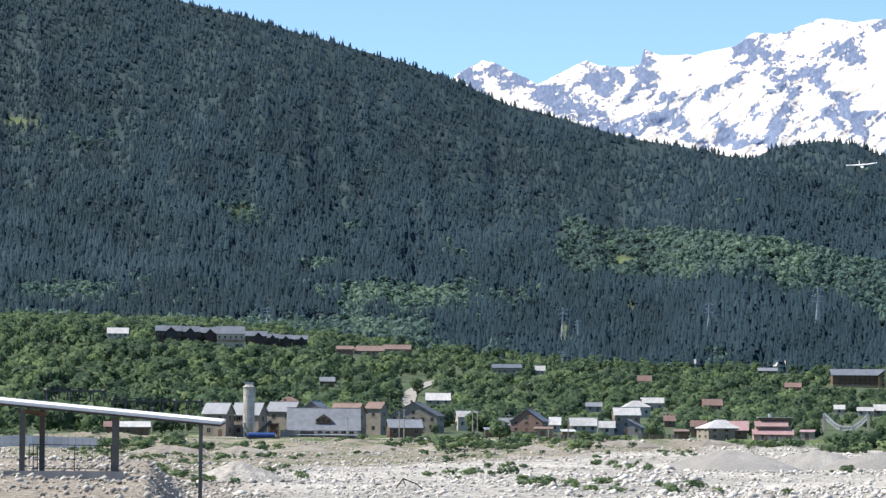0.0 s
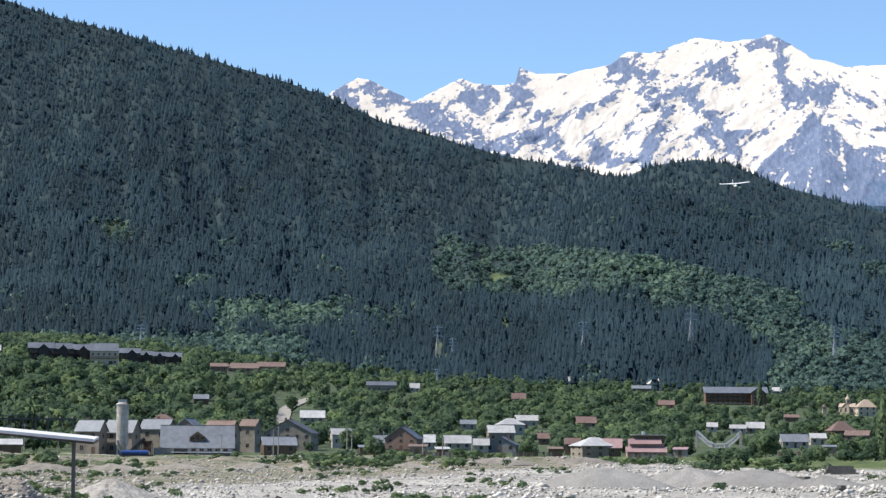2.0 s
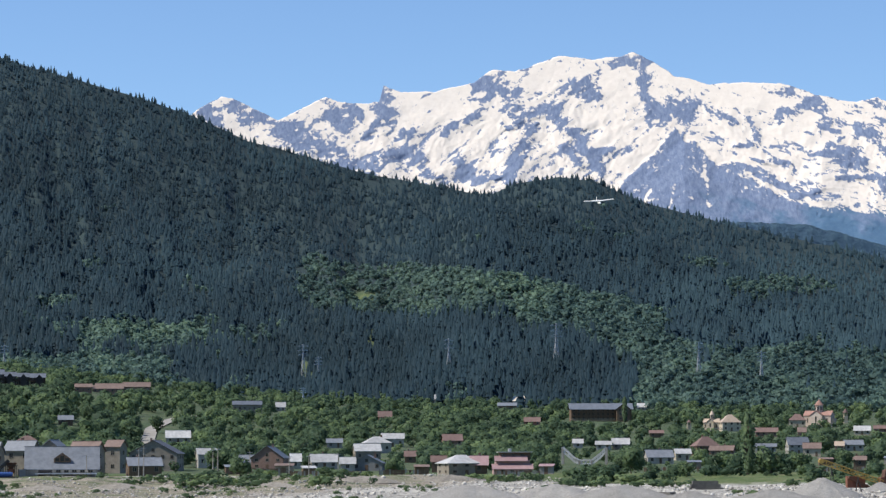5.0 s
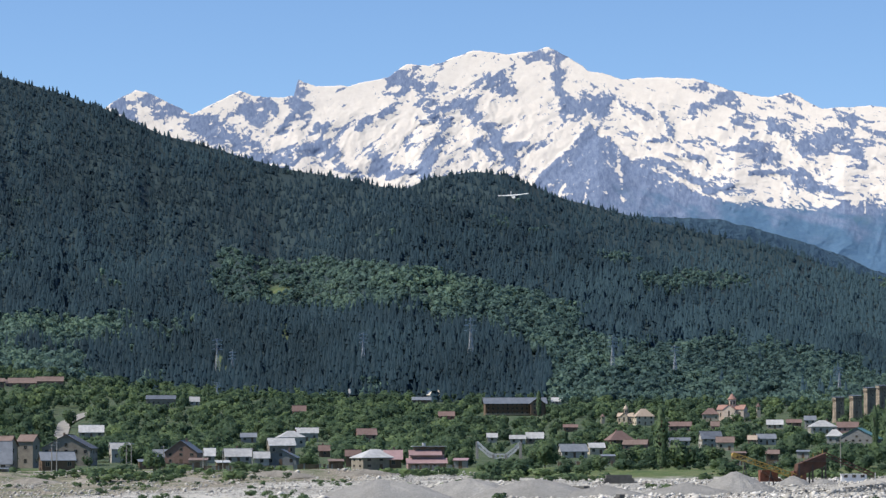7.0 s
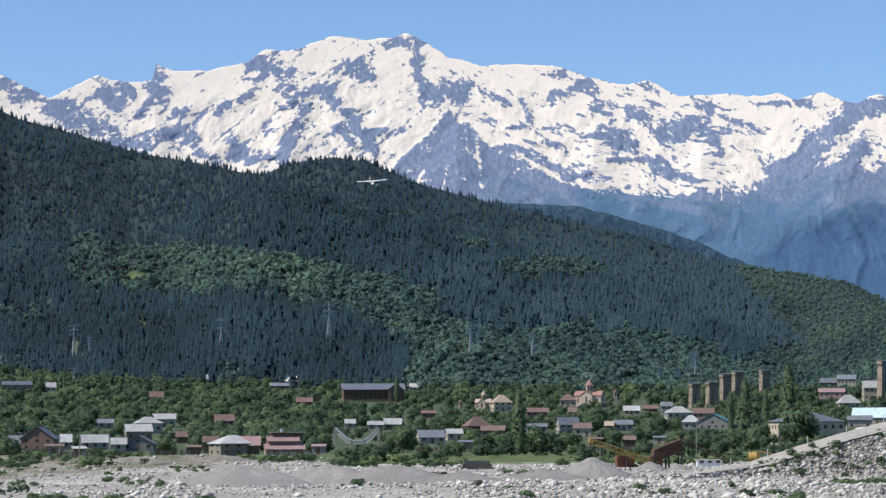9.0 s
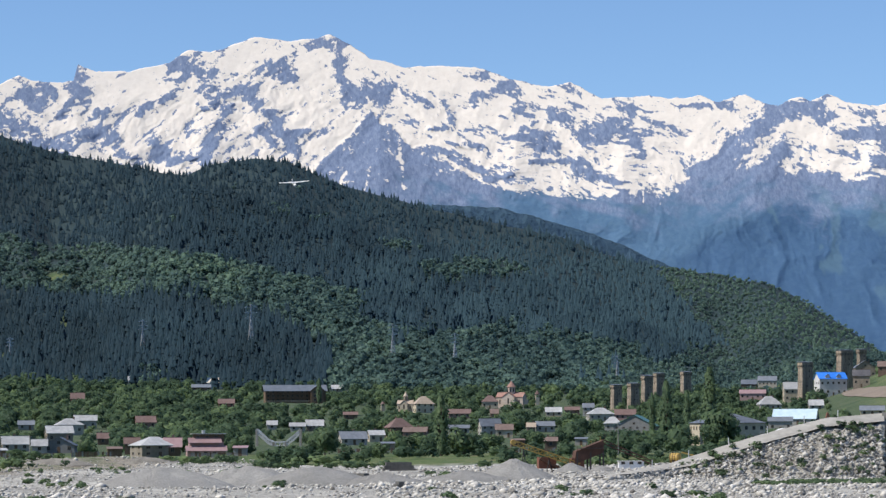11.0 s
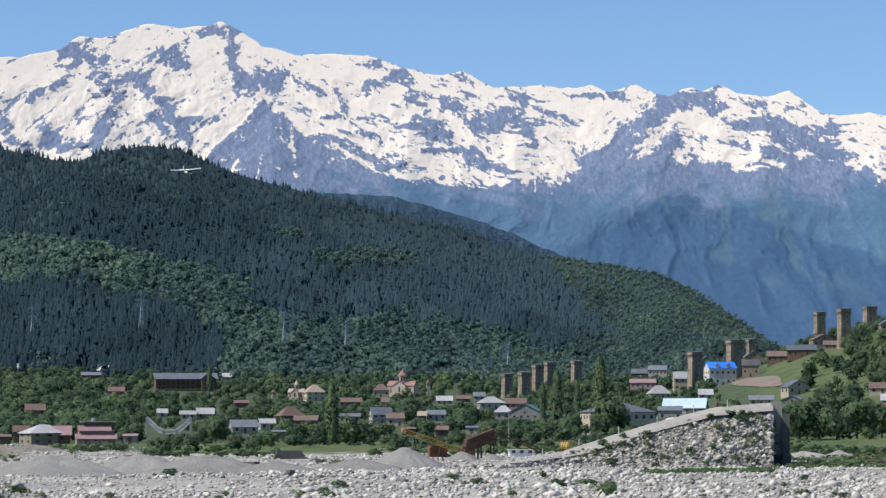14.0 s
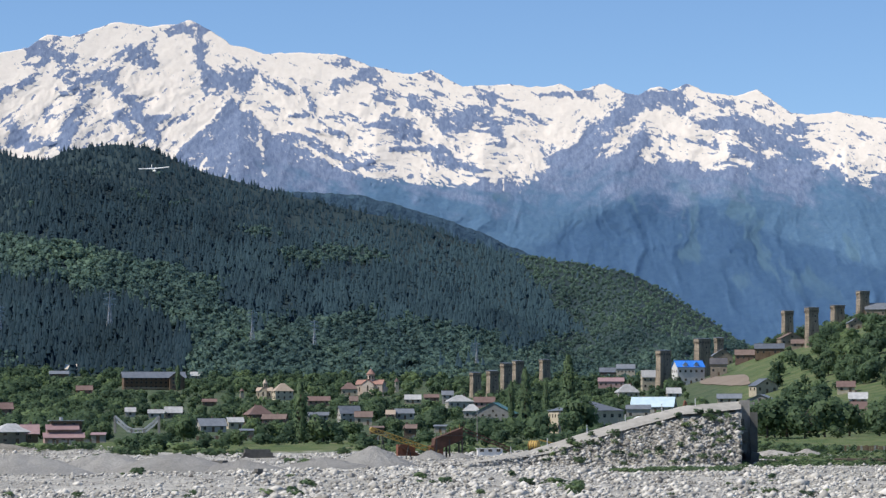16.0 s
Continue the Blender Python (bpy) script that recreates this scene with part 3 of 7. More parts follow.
def broadleaf_share(b, up):
    """How far broadleaved trees displace the spruces, over the hillside."""
    n = fbm(b * 0.9 + 40, up * 1.8 + 7, 4)
    fine = fbm(b * 3.1 + 9, up * 4.2 + 3, 3)
    # A light belt runs across the hill above a dark wedge of spruces.
    high = np.interp(b, [-5.0, -4.6, -1.65, 1.3, 2.6], [3.2, 3.95, 3.74, 3.25, 2.9])
    low = np.interp(b, [-5.0, -4.4, -1.65, 0.76, 2.1, 2.6], [3.15, 2.95, 2.7, 2.4, 1.7, 1.0])
    m = step(-0.15, 0.15, high - up) * step(-0.15, 0.15, up - low) * step(-5.0, -4.3, b) * step(3.4, 2.4, b)
    m = np.maximum(m, blob(b, up, (-7.6, 2.35, 2.3, 0.42), (-11.2, 4.1, 0.5, 0.3), (-14.5, 2.3, 2.5, 0.3), (-9.6, 3.0, 0.6, 0.2), (2.0, 4.4, 0.45, 0.14), (3.5, 3.85, 0.7, 0.22), (5.4, 3.3, 1.2, 0.22)) * 0.9)
    m = np.maximum(m, step(0.0, 0.6, b - 8.6 - (3.2 - up) * 0.95) * 1.1)
    m = np.maximum(m, step(1.9, 2.4, b) * step(2.4, 2.0, up + 0.06 * np.clip(b - 3, 0, 6)) * 0.9)
    m = np.maximum(m, step(2.05, 1.7, up) * step(-6.5, -8, b))
    return np.clip((m + (n - 0.52) * 1.3 + (fine - 0.5) * 0.6 - 0.5) * 2.6 + 0.5, 0, 1)


def build_woods():
    rng = np.random.default_rng(5)
    n = 125000
    b = rng.uniform(-19, 16.5, n)
    r = 2230 + (hill_r(b) + 12 - 2230) * rng.random(n)
    r = np.where(b > 13.4, np.minimum(r, 3700), r)
    # Trees thicken where the slope looks steep, to fill the camera's view evenly.
    rise = np.degrees(np.arctan2(land(b, r + 8) - EYE, r + 8) - np.arctan2(land(b, r - 8) - EYE, r - 8)) * 1000 / 16
    depth = hill_r(b) + 12 - 2230
    keep = rng.random(n) < np.clip(rise * depth / 1000, 0.7, 8) / 14 * (1 + 0.9 * step(6.5, 9, b))
    b, r = b[keep], r[keep]
    z = land(b, r)
    up = np.degrees(np.arctan2(z - EYE, r))
    share = broadleaf_share(b, up)
    glade = blob(b, up, *GLADES) + (fbm(b * 7, up * 9, 3) - 0.5) * 1.1 > 0.66
    leafy = rng.random(len(b)) < share
    pos = np.stack([r * np.sin(np.radians(b)), r * np.cos(np.radians(b)), z - 0.6], -1)
    patch = fbm(b * 1.4, up * 2.4, 4)
    k = ~leafy & ~glade
    h = rng.uniform(8.5, 16, k.sum()) * (0.8 + 0.4 * patch[k]) * (1.3 - 0.55 * step(2450, 3200, r[k]))
    # Tint lightens to the right and beyond the shoulder, standing in for haze.
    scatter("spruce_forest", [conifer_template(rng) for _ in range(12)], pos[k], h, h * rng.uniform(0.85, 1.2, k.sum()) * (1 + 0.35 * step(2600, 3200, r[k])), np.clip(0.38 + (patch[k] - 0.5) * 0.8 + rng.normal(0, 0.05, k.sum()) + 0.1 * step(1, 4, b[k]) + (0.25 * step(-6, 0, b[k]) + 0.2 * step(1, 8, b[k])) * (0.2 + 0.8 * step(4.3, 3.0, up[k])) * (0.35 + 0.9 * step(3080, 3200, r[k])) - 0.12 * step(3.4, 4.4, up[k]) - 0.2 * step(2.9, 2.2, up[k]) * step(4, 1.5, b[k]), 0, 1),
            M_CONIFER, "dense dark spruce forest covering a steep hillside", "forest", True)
    k = leafy & ~glade
    h = rng.uniform(6, 11, k.sum()) * (1.1 - 0.3 * step(2400, 3400, r[k])) * (1 - 0.36 * step(6.5, 9.5, b[k]))
    # Far trees on the right get a lighter tint for haze.
    scatter("broadleaf_wood", [leafy_template(rng, 48, 6, 0.17) for _ in range(8)], pos[k], h, h * rng.uniform(0.8, 1.2, k.sum()), np.clip(0.34 + (patch[k] - 0.5) * 1.3 + rng.normal(0, 0.13, k.sum()) + 0.35 * blob(b[k], up[k], (-2.6, 3.5, 2.6, 0.6), (-0.4, 3.3, 2.0, 0.6), (-7.6, 2.2, 1.8, 0.45)) + 0.05 + 0.35 * step(3080, 3250, r[k]) * step(4, 8, b[k]), 0, 1),
            M_DECID, "light green broadleaved trees in clearings of the forest", "forest")


build_woods()


def build_far_ridge():
    """The wooded ridge between the hill and the high mountains."""
    prof = np.array([(-2, 4.6), (2.9, 4.76), (4.8, 4.7), (5.7, 4.64), (7.1, 4.25), (8.1, 3.9), (8.7, 3.6), (9.9, 3.15), (12.2, 2.1), (15, 1.0), (20, 0.5)])
    b = np.linspace(-1, 17, 420)
    u = np.linspace(0, 1.2, 60)
    B, U = np.meshgrid(b, u, indexing="ij")
    top = np.interp(B, prof[:, 0], prof[:, 1]) + (fbm(B * 14, B * 0 + 3, 4, 0.65) - 0.5) * 0.07
    R = 4070 + 180 * U
    up = 0.2 + (top - 0.2) * np.where(U < 1, U, 1 - (U - 1) * 2)
    R = R - (ridged(B * 1.5, up * 1.2 + 6, 4) - 0.6) * 60 * (U < 1) * np.clip((1 - U) * 5, 0, 1)
    V = np.stack([R * np.sin(np.radians(B)), R * np.cos(np.radians(B)), EYE + R * np.tan(np.radians(up))], -1).reshape(-1, 3)
    m, nt, p = material("hazy_woodland", 0.95)
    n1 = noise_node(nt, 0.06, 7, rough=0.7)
    # Woodland colour is shifted to blue to carry the haze.
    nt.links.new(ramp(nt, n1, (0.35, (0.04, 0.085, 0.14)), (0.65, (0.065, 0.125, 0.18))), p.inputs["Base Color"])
    bumped(nt, p, n1, 0.9, 14)
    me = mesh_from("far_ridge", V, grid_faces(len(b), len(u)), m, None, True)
    tagged(new("far_ridge", me), "distant wooded ridge tinted hazy blue-green below the snow peaks", "mountain", kind="structure")


build_far_ridge()

# ---- builders ----
class Shape:
    """Gathers corners and faces for one mesh."""

    def __init__(self):
        self.v, self.f = [], []

    def add(self, verts, faces, m=None):
        k = len(self.v)
        self.v += [tuple(m @ Vector(p)) if m else tuple(p) for p in verts]
        self.f += [tuple(i + k for i in f) for f in faces]
        return self

    def box(self, x0, x1, y0, y1, z0, z1, m=None):
        p = [(x, y, z) for x in (x0, x1) for y in (y0, y1) for z in (z0, z1)]
        return self.add(p, [(0, 1, 3, 2), (4, 6, 7, 5), (0, 4, 5, 1), (2, 3, 7, 6), (0, 2, 6, 4), (1, 5, 7, 3)], m)

    def frustum(self, r0, r1, z0, z1, n=12, m=None, a0=0.0):
        p = [(r * math.cos(a0 + 6.28319 * k / n), r * math.sin(a0 + 6.28319 * k / n), z) for r, z in ((r0, z0), (r1, z1)) for k in range(n)]
        return self.add(p, [(k, (k + 1) % n, n + (k + 1) % n, n + k) for k in range(n)] + [tuple(range(n))[::-1], tuple(range(n, 2 * n))], m)

    def beam(self, a, b, t, t2=None):
        a, b = Vector(a), Vector(b)
        m = Matrix.Translation(a) @ (b - a).to_track_quat("Z", "Y").to_matrix().to_4x4()
        h, h2 = t / 2, (t2 or t) / 2
        return self.box(-h, h, -h2, h2, 0, (b - a).length, m)

    def slab(self, top, thick):
        """A plate below four (or three) top corners."""
        n = len(top)
        low = [(x, y, z - thick) for x, y, z in top]
        return self.add(list(top) + low, [tuple(range(n)), tuple(range(n, 2 * n))[::-1]] + [(k, n + k, n + (k + 1) % n, (k + 1) % n) for k in range(n)])

    def mesh(self, name, mat, smooth=False):
        me = bpy.data.meshes.new(name)
        me.from_pydata(self.v, [], self.f)
        if smooth:
            me.polygons.foreach_set("use_smooth", [True] * len(me.polygons))
        me.materials.append(mat)
        return me


def part(name, shape, mat, parent, label="", m=None, smooth=False):
    me = shape if isinstance(shape, bpy.types.Mesh) else shape.mesh(name, mat, smooth)
    ob = new(name, me)
    ob.parent = parent
    if m is not None:
        ob.matrix_local = m
    if label:
        tagged(ob, label)
    return ob


def base_at(name, bearing, dist, turn=0.0, lift=0.0):
    """An empty on the ground, turned to face the camera."""
    ob = new(name)
    p = spot(bearing, dist, lift)
    ob.matrix_world = pose(p.x, p.y, p.z, 0, 0, -bearing + turn)
    return ob


WALLS = {
    "lime": plain("limewashed_render", (0.5, 0.49, 0.475), (0.66, 0.65, 0.63), 0.8),
    "pale": plain("pale_pink_stone", (0.44, 0.365, 0.3), (0.6, 0.505, 0.42), 0.9),
    "beige": plain("beige_render", (0.19, 0.168, 0.138), (0.31, 0.275, 0.228), 0.9),
    "cream": plain("cream_stone", (0.38, 0.33, 0.25), (0.54, 0.475, 0.37), 0.8),
    "white": plain("white_render", (0.27, 0.258, 0.232), (0.45, 0.432, 0.395), 0.9),
    "brown": plain("brown_boards", (0.11, 0.075, 0.05), (0.2, 0.14, 0.1), 1.5, stretch=(1, 1, 0.2)),
    "tarred": plain("dark_tarred_boards", (0.03, 0.027, 0.028), (0.065, 0.058, 0.056), 1.5, stretch=(1, 1, 0.2)),
    "brick": plain("red_brick", (0.17, 0.11, 0.09), (0.27, 0.18, 0.145), 3.0),
    "red": plain("red_boards", (0.26, 0.12, 0.09), (0.36, 0.18, 0.14), 1.5),
    "pink": plain("pink_render", (0.33, 0.22, 0.21), (0.44, 0.3, 0.285), 0.8),
    "grey": plain("grey_render", (0.2, 0.2, 0.195), (0.31, 0.31, 0.3), 0.8),
    "stone": plain("field_stone", (0.2, 0.165, 0.13), (0.35, 0.295, 0.235), 1.6, bump=0.6, bdist=0.1),
}
ROOFS = {
    "rose": plain("rose_tile_roof", (0.26, 0.15, 0.12), (0.38, 0.23, 0.19), 0.8),
    "grey": plain("grey_sheet_roof", (0.15, 0.168, 0.192), (0.24, 0.26, 0.288), 0.9, 0.5, 0.15, 0.1),
    "brown": plain("brown_tile_roof", (0.135, 0.098, 0.085), (0.215, 0.158, 0.138), 0.8),
    "red": plain("red_tile_roof", (0.14, 0.092, 0.082), (0.205, 0.142, 0.128), 0.8),
    "dark": plain("dark_roof", (0.07, 0.07, 0.08), (0.14, 0.135, 0.14), 0.7, 0.5),
    "slate": plain("slate_roof", (0.09, 0.105, 0.13), (0.17, 0.19, 0.22), 0.7, 0.5),
    "white": plain("pale_sheet_roof", (0.34, 0.345, 0.345), (0.56, 0.56, 0.55), 0.8, 0.5, 0.1, 0.1),
    "cream": plain("sunlit_cream_roof", (0.7, 0.62, 0.5), (0.82, 0.74, 0.62), 0.4, 0.5),
    "tan": plain("tan_sheet_roof", (0.36, 0.29, 0.22), (0.48, 0.39, 0.31), 0.5, 0.5),
    "pink": plain("faded_pink_roof", (0.27, 0.175, 0.18), (0.37, 0.255, 0.255), 0.6, 0.5),
    "green": plain("green_sheet_roof", (0.05, 0.15, 0.14), (0.1, 0.23, 0.21), 0.5, 0.4),
    "blue": plain("bright_blue_roof", (0.03, 0.17, 0.62), (0.06, 0.25, 0.75), 0.5, 0.35, 0.0, 0.1),
    "cyan": plain("pale_blue_roof", (0.42, 0.56, 0.64), (0.58, 0.7, 0.76), 0.4, 0.45),
}
M_FRAME = plain("window_frame_paint", (0.14, 0.115, 0.09), (0.3, 0.27, 0.23), 3)
M_PANE, _nt, _p = material("window_glass", 0.12)
_p.inputs["Base Color"].default_value = (0.025, 0.03, 0.035, 1)
_p.inputs["Specular IOR Level"].default_value = 0.5
M_WOOD = plain("weathered_wood", (0.09, 0.06, 0.04), (0.19, 0.13, 0.09), 2.0, stretch=(1, 1, 0.15))
M_CONCRETE = plain("old_concrete", (0.24, 0.228, 0.205), (0.38, 0.36, 0.33), 1.0)
M_DARK_CONCRETE = plain("dark_concrete", (0.085, 0.082, 0.075), (0.16, 0.155, 0.14), 1.0)
M_STEEL = plain("galvanised_steel", (0.36, 0.38, 0.4), (0.5, 0.52, 0.54), 2.0, 0.45, 0.4, 0.1)
M_DARK_STEEL = plain("dark_steel", (0.05, 0.048, 0.045), (0.1, 0.09, 0.085), 2.0, 0.6, 0.3)
M_RUST = plain("rusty_steel", (0.07, 0.042, 0.034), (0.15, 0.078, 0.054), 1.2, 0.85)
M_YELLOW = plain("worn_yellow_paint", (0.36, 0.24, 0.06), (0.56, 0.38, 0.11), 1.5, 0.6)
M_ORANGE = plain("orange_paint", (0.14, 0.06, 0.042), (0.24, 0.1, 0.062), 1.5, 0.6)
M_BLUE = plain("blue_paint", (0.03, 0.075, 0.24), (0.05, 0.12, 0.34), 1.5, 0.5)
M_WHITE = plain("white_paint", (0.66, 0.66, 0.65), (0.8, 0.8, 0.79), 1.0, 0.5)
M_PLASTIC = plain("grey_sheet_edge", (0.5, 0.5, 0.49), (0.64, 0.64, 0.63), 1.0, 0.5)

WINDOW_MESH = {}
# Sightlines from the camera that trees must leave clear.
OPEN_VIEW = []
HOUSES = random.Random(4)


def lattice(xs, zs, holes, y0, y1):
    """A plate with square holes, closed all round."""
    s = Shape()
    n = len(zs)
    s.v = [(x, y, z) for y in (y0, y1) for x in xs for z in zs]
    back = len(xs) * n
    full = {(i, j) for i in range(len(xs) - 1) for j in range(n - 1)} - holes
    for i, j in full:
        a, b, c, d = i * n + j, (i + 1) * n + j, (i + 1) * n + j + 1, i * n + j + 1
        s.f += [(a, b, c, d), (d + back, c + back, b + back, a + back)]
        for (p, q), near in (((a, b), (i, j - 1)), ((b, c), (i + 1, j)), ((c, d), (i, j + 1)), ((d, a), (i - 1, j))):
            if near not in full:
                s.f.append((q, p, p + back, q + back))
    return s


def window_meshes(w, h):
    key = (round(w, 1), round(h, 1))
    if key not in WINDOW_MESH:
        w, h = key
        t = 0.11
        f = lattice([-w / 2, -w / 2 + t, -0.04, 0.04, w / 2 - t, w / 2], [0, t, h - t, h], {(1, 1), (3, 1)}, -0.07, 0.03)
        p = Shape().box(-w / 2 + t, w / 2 - t, -0.03, 0.02, t, h - t)
        WINDOW_MESH[key] = f.mesh("window", M_FRAME), p.mesh("pane", M_PANE)
    return WINDOW_MESH[key]


def add_window(parent, m, w, h):
    frame_me, pane_me = window_meshes(w, h)
    win = part("window", frame_me, None, parent, m=m)
    part("pane", pane_me, None, win, "dark window glass")


def roof_shape(kind, w, d, z0, rise, over=0.45, thick=0.16):
    s = Shape()
    X, Y = w / 2 + over, d / 2 + over
    drop = rise * over / (d / 2 if kind != "front" else w / 2)
    e, r = z0 - drop + thick, z0 + rise + thick
    if kind == "side":
        s.slab([(-X, -Y, e), (X, -Y, e), (X, 0, r), (-X, 0, r)], thick).slab([(X, Y, e), (-X, Y, e), (-X, 0.004, r), (X, 0.004, r)], thick)
        s.box(-X, X, -0.14, 0.14, r - 0.03, r + 0.07)
    elif kind == "front":
        s.slab([(-X, -Y, e), (0, -Y, r), (0, Y, r), (-X, Y, e)][::-1], thick).slab([(0.004, -Y, r), (X, -Y, e), (X, Y, e), (0.004, Y, r)][::-1], thick)
        s.box(-0.14, 0.14, -Y, Y, r - 0.03, r + 0.07)
    else:
        k = max(w / 2 - d / 2, w * 0.08)
        a, b, c, dd = (-X, -Y, e), (X, -Y, e), (X, Y, e), (-X, Y, e)
        p, q = (-k, 0, r), (k, 0, r)
        s.add([a, b, c, dd, p, q], [(0, 1, 5, 4), (1, 2, 5), (2, 3, 4, 5), (3, 0, 4)])
        low = [(x, y, z - thick) for x, y, z in (a, b, c, dd)]
        s.add([a, b, c, dd] + low, [(4, 5, 1, 0), (5, 6, 2, 1), (6, 7, 3, 2), (7, 4, 0, 3), (7, 6, 5, 4)])
    return s


def wall_shape(kind, w, d, h, rise):
    s = Shape().box(-w / 2, w / 2, -d / 2, d / 2, -2.2, h)
    if kind == "side":
        for x, sg in ((-w / 2, 1), (w / 2, -1)):
            s.add([(x, -d / 2, h), (x, d / 2, h), (x, 0, h + rise), (x + 0.2 * sg, -d / 2, h), (x + 0.2 * sg, d / 2, h), (x + 0.2 * sg, 0, h + rise)], [(0, 1, 2), (3, 5, 4), (0, 2, 5, 3), (1, 4, 5, 2)])
    elif kind == "front":
        for y, sg in ((-d / 2, 1), (d / 2, -1)):
            s.add([(-w / 2, y, h), (w / 2, y, h), (0, y, h + rise), (-w / 2, y + 0.2 * sg, h), (w / 2, y + 0.2 * sg, h), (0, y + 0.2 * sg, h + rise)], [(0, 1, 2), (3, 5, 4), (0, 2, 5, 3), (1, 4, 5, 2)])
    return s


def keep_open(bearing, dist, w, h, lift=0.0):
    z = float(land(bearing, dist))
    half = math.degrees(w / 2 / dist)
    OPEN_VIEW.append((bearing - half, bearing + half, math.degrees(math.atan2(z + lift + 0.4 * h - EYE, dist)), dist))


PHRASES = {"grey": "grey sheet-metal", "brown": "brown tiled", "red": "red tiled", "dark": "dark", "slate": "dark slate-grey", "white": "pale sheet-metal", "cream": "sunlit cream",
           "tan": "tan sheet-metal", "pink": "faded pink", "green": "green sheet-metal", "blue": "bright blue", "cyan": "pale blue"}
WALL_PHRASES = {"lime": "limewashed", "pale": "pale stone", "tarred": "dark boarded", "beige": "beige rendered", "cream": "cream stone", "white": "white rendered", "brown": "brown boarded", "brick": "red-brick", "red": "red boarded", "pink": "pink rendered", "grey": "grey rendered", "stone": "rough stone"}
SHAPES = {"side": "gabled", "front": "front-gabled", "hip": "hipped"}


def house(bearing, dist, w, d, h, rise, kind, wall, roof, floors=1, turn=0, balcony=False, label=""):
    ob = base_at("house", bearing, dist, turn)
    size = "small" if w < 7 else "long" if w > 15 else "two-storey" if floors > 1 else "low"
    tagged(ob, label or f"{size} {WALL_PHRASES[wall]} house with a {PHRASES[roof]} {SHAPES[kind]} roof", "house", "village houses")
    part("wall", wall_shape(kind, w, d, h, rise), WALLS[wall], ob)
    part("roof", roof_shape(kind, w, d, h, rise), ROOFS[roof], ob, f"{PHRASES[roof]} roof")
    step_h = h / floors
    ww, wh = min(1.2, w / 4), min(1.35, step_h * 0.5)
    for fl in range(floors):
        z = fl * step_h + step_h * 0.36
        n = max(1, int(w / 2.9))
        for k in range(n):
            x = (k + 0.5) / n * w - w / 2
            if fl == 0 and k == n // 2 and n > 1:
                door = Shape().box(-0.5, 0.5, -0.07, 0.03, 0, min(2.05, step_h * 0.85))
                part("door", door, M_WOOD, ob, m=pose(x, -d / 2, 0.05))
                continue
            add_window(ob, pose(x, -d / 2, z), ww, wh)
        n = max(1, int(d / 3.4))
        for k in range(n):
            y = (k + 0.5) / n * d - d / 2
            add_window(ob, pose(w / 2 if turn < 0 else -w / 2, y, z, 0, 0, 90 if turn < 0 else -90), ww, wh)
    if kind == "front" and w > 7:
        add_window(ob, pose(0, -d / 2, h + rise * 0.12), 1.1, min(1.2, rise * 0.45))
    if HOUSES.random() < 0.45:
        cx, cy = (HOUSES.random() - 0.5) * w * 0.5, d * 0.16
        part("chimney", Shape().box(-0.3, 0.3, -0.3, 0.3, 0, rise * 0.6 + 0.9).box(-0.38, 0.38, -0.38, 0.38, rise * 0.6 + 0.9, rise * 0.6 + 1.02), WALLS["brick"], ob, m=pose(cx, cy, h + rise * 0.35))
    if balcony:
        for fl in range(floors):
            s = Shape().box(-w / 2, w / 2, -d / 2 - 1.4, -d / 2 - 0.003, fl * step_h + 0.1, fl * step_h + 0.28)
            s.box(-w / 2, w / 2, -d / 2 - 1.4, -d / 2 - 1.3, fl * step_h + 0.95, fl * step_h + 1.1)
            for k in range(int(w / 0.8) + 1):
                x = -w / 2 + k * 0.8
                s.box(x, x + 0.12, -d / 2 - 1.38, -d / 2 - 1.3, fl * step_h + 0.28, fl * step_h + 0.95)
            part("balcony", s, M_WOOD, ob, "brown wooden balcony")
    keep_open(bearing, dist, w + 1, (h + rise) * (1.5 if dist > 1200 and wall in ("red", "brick", "brown", "beige") else 1))
    return ob


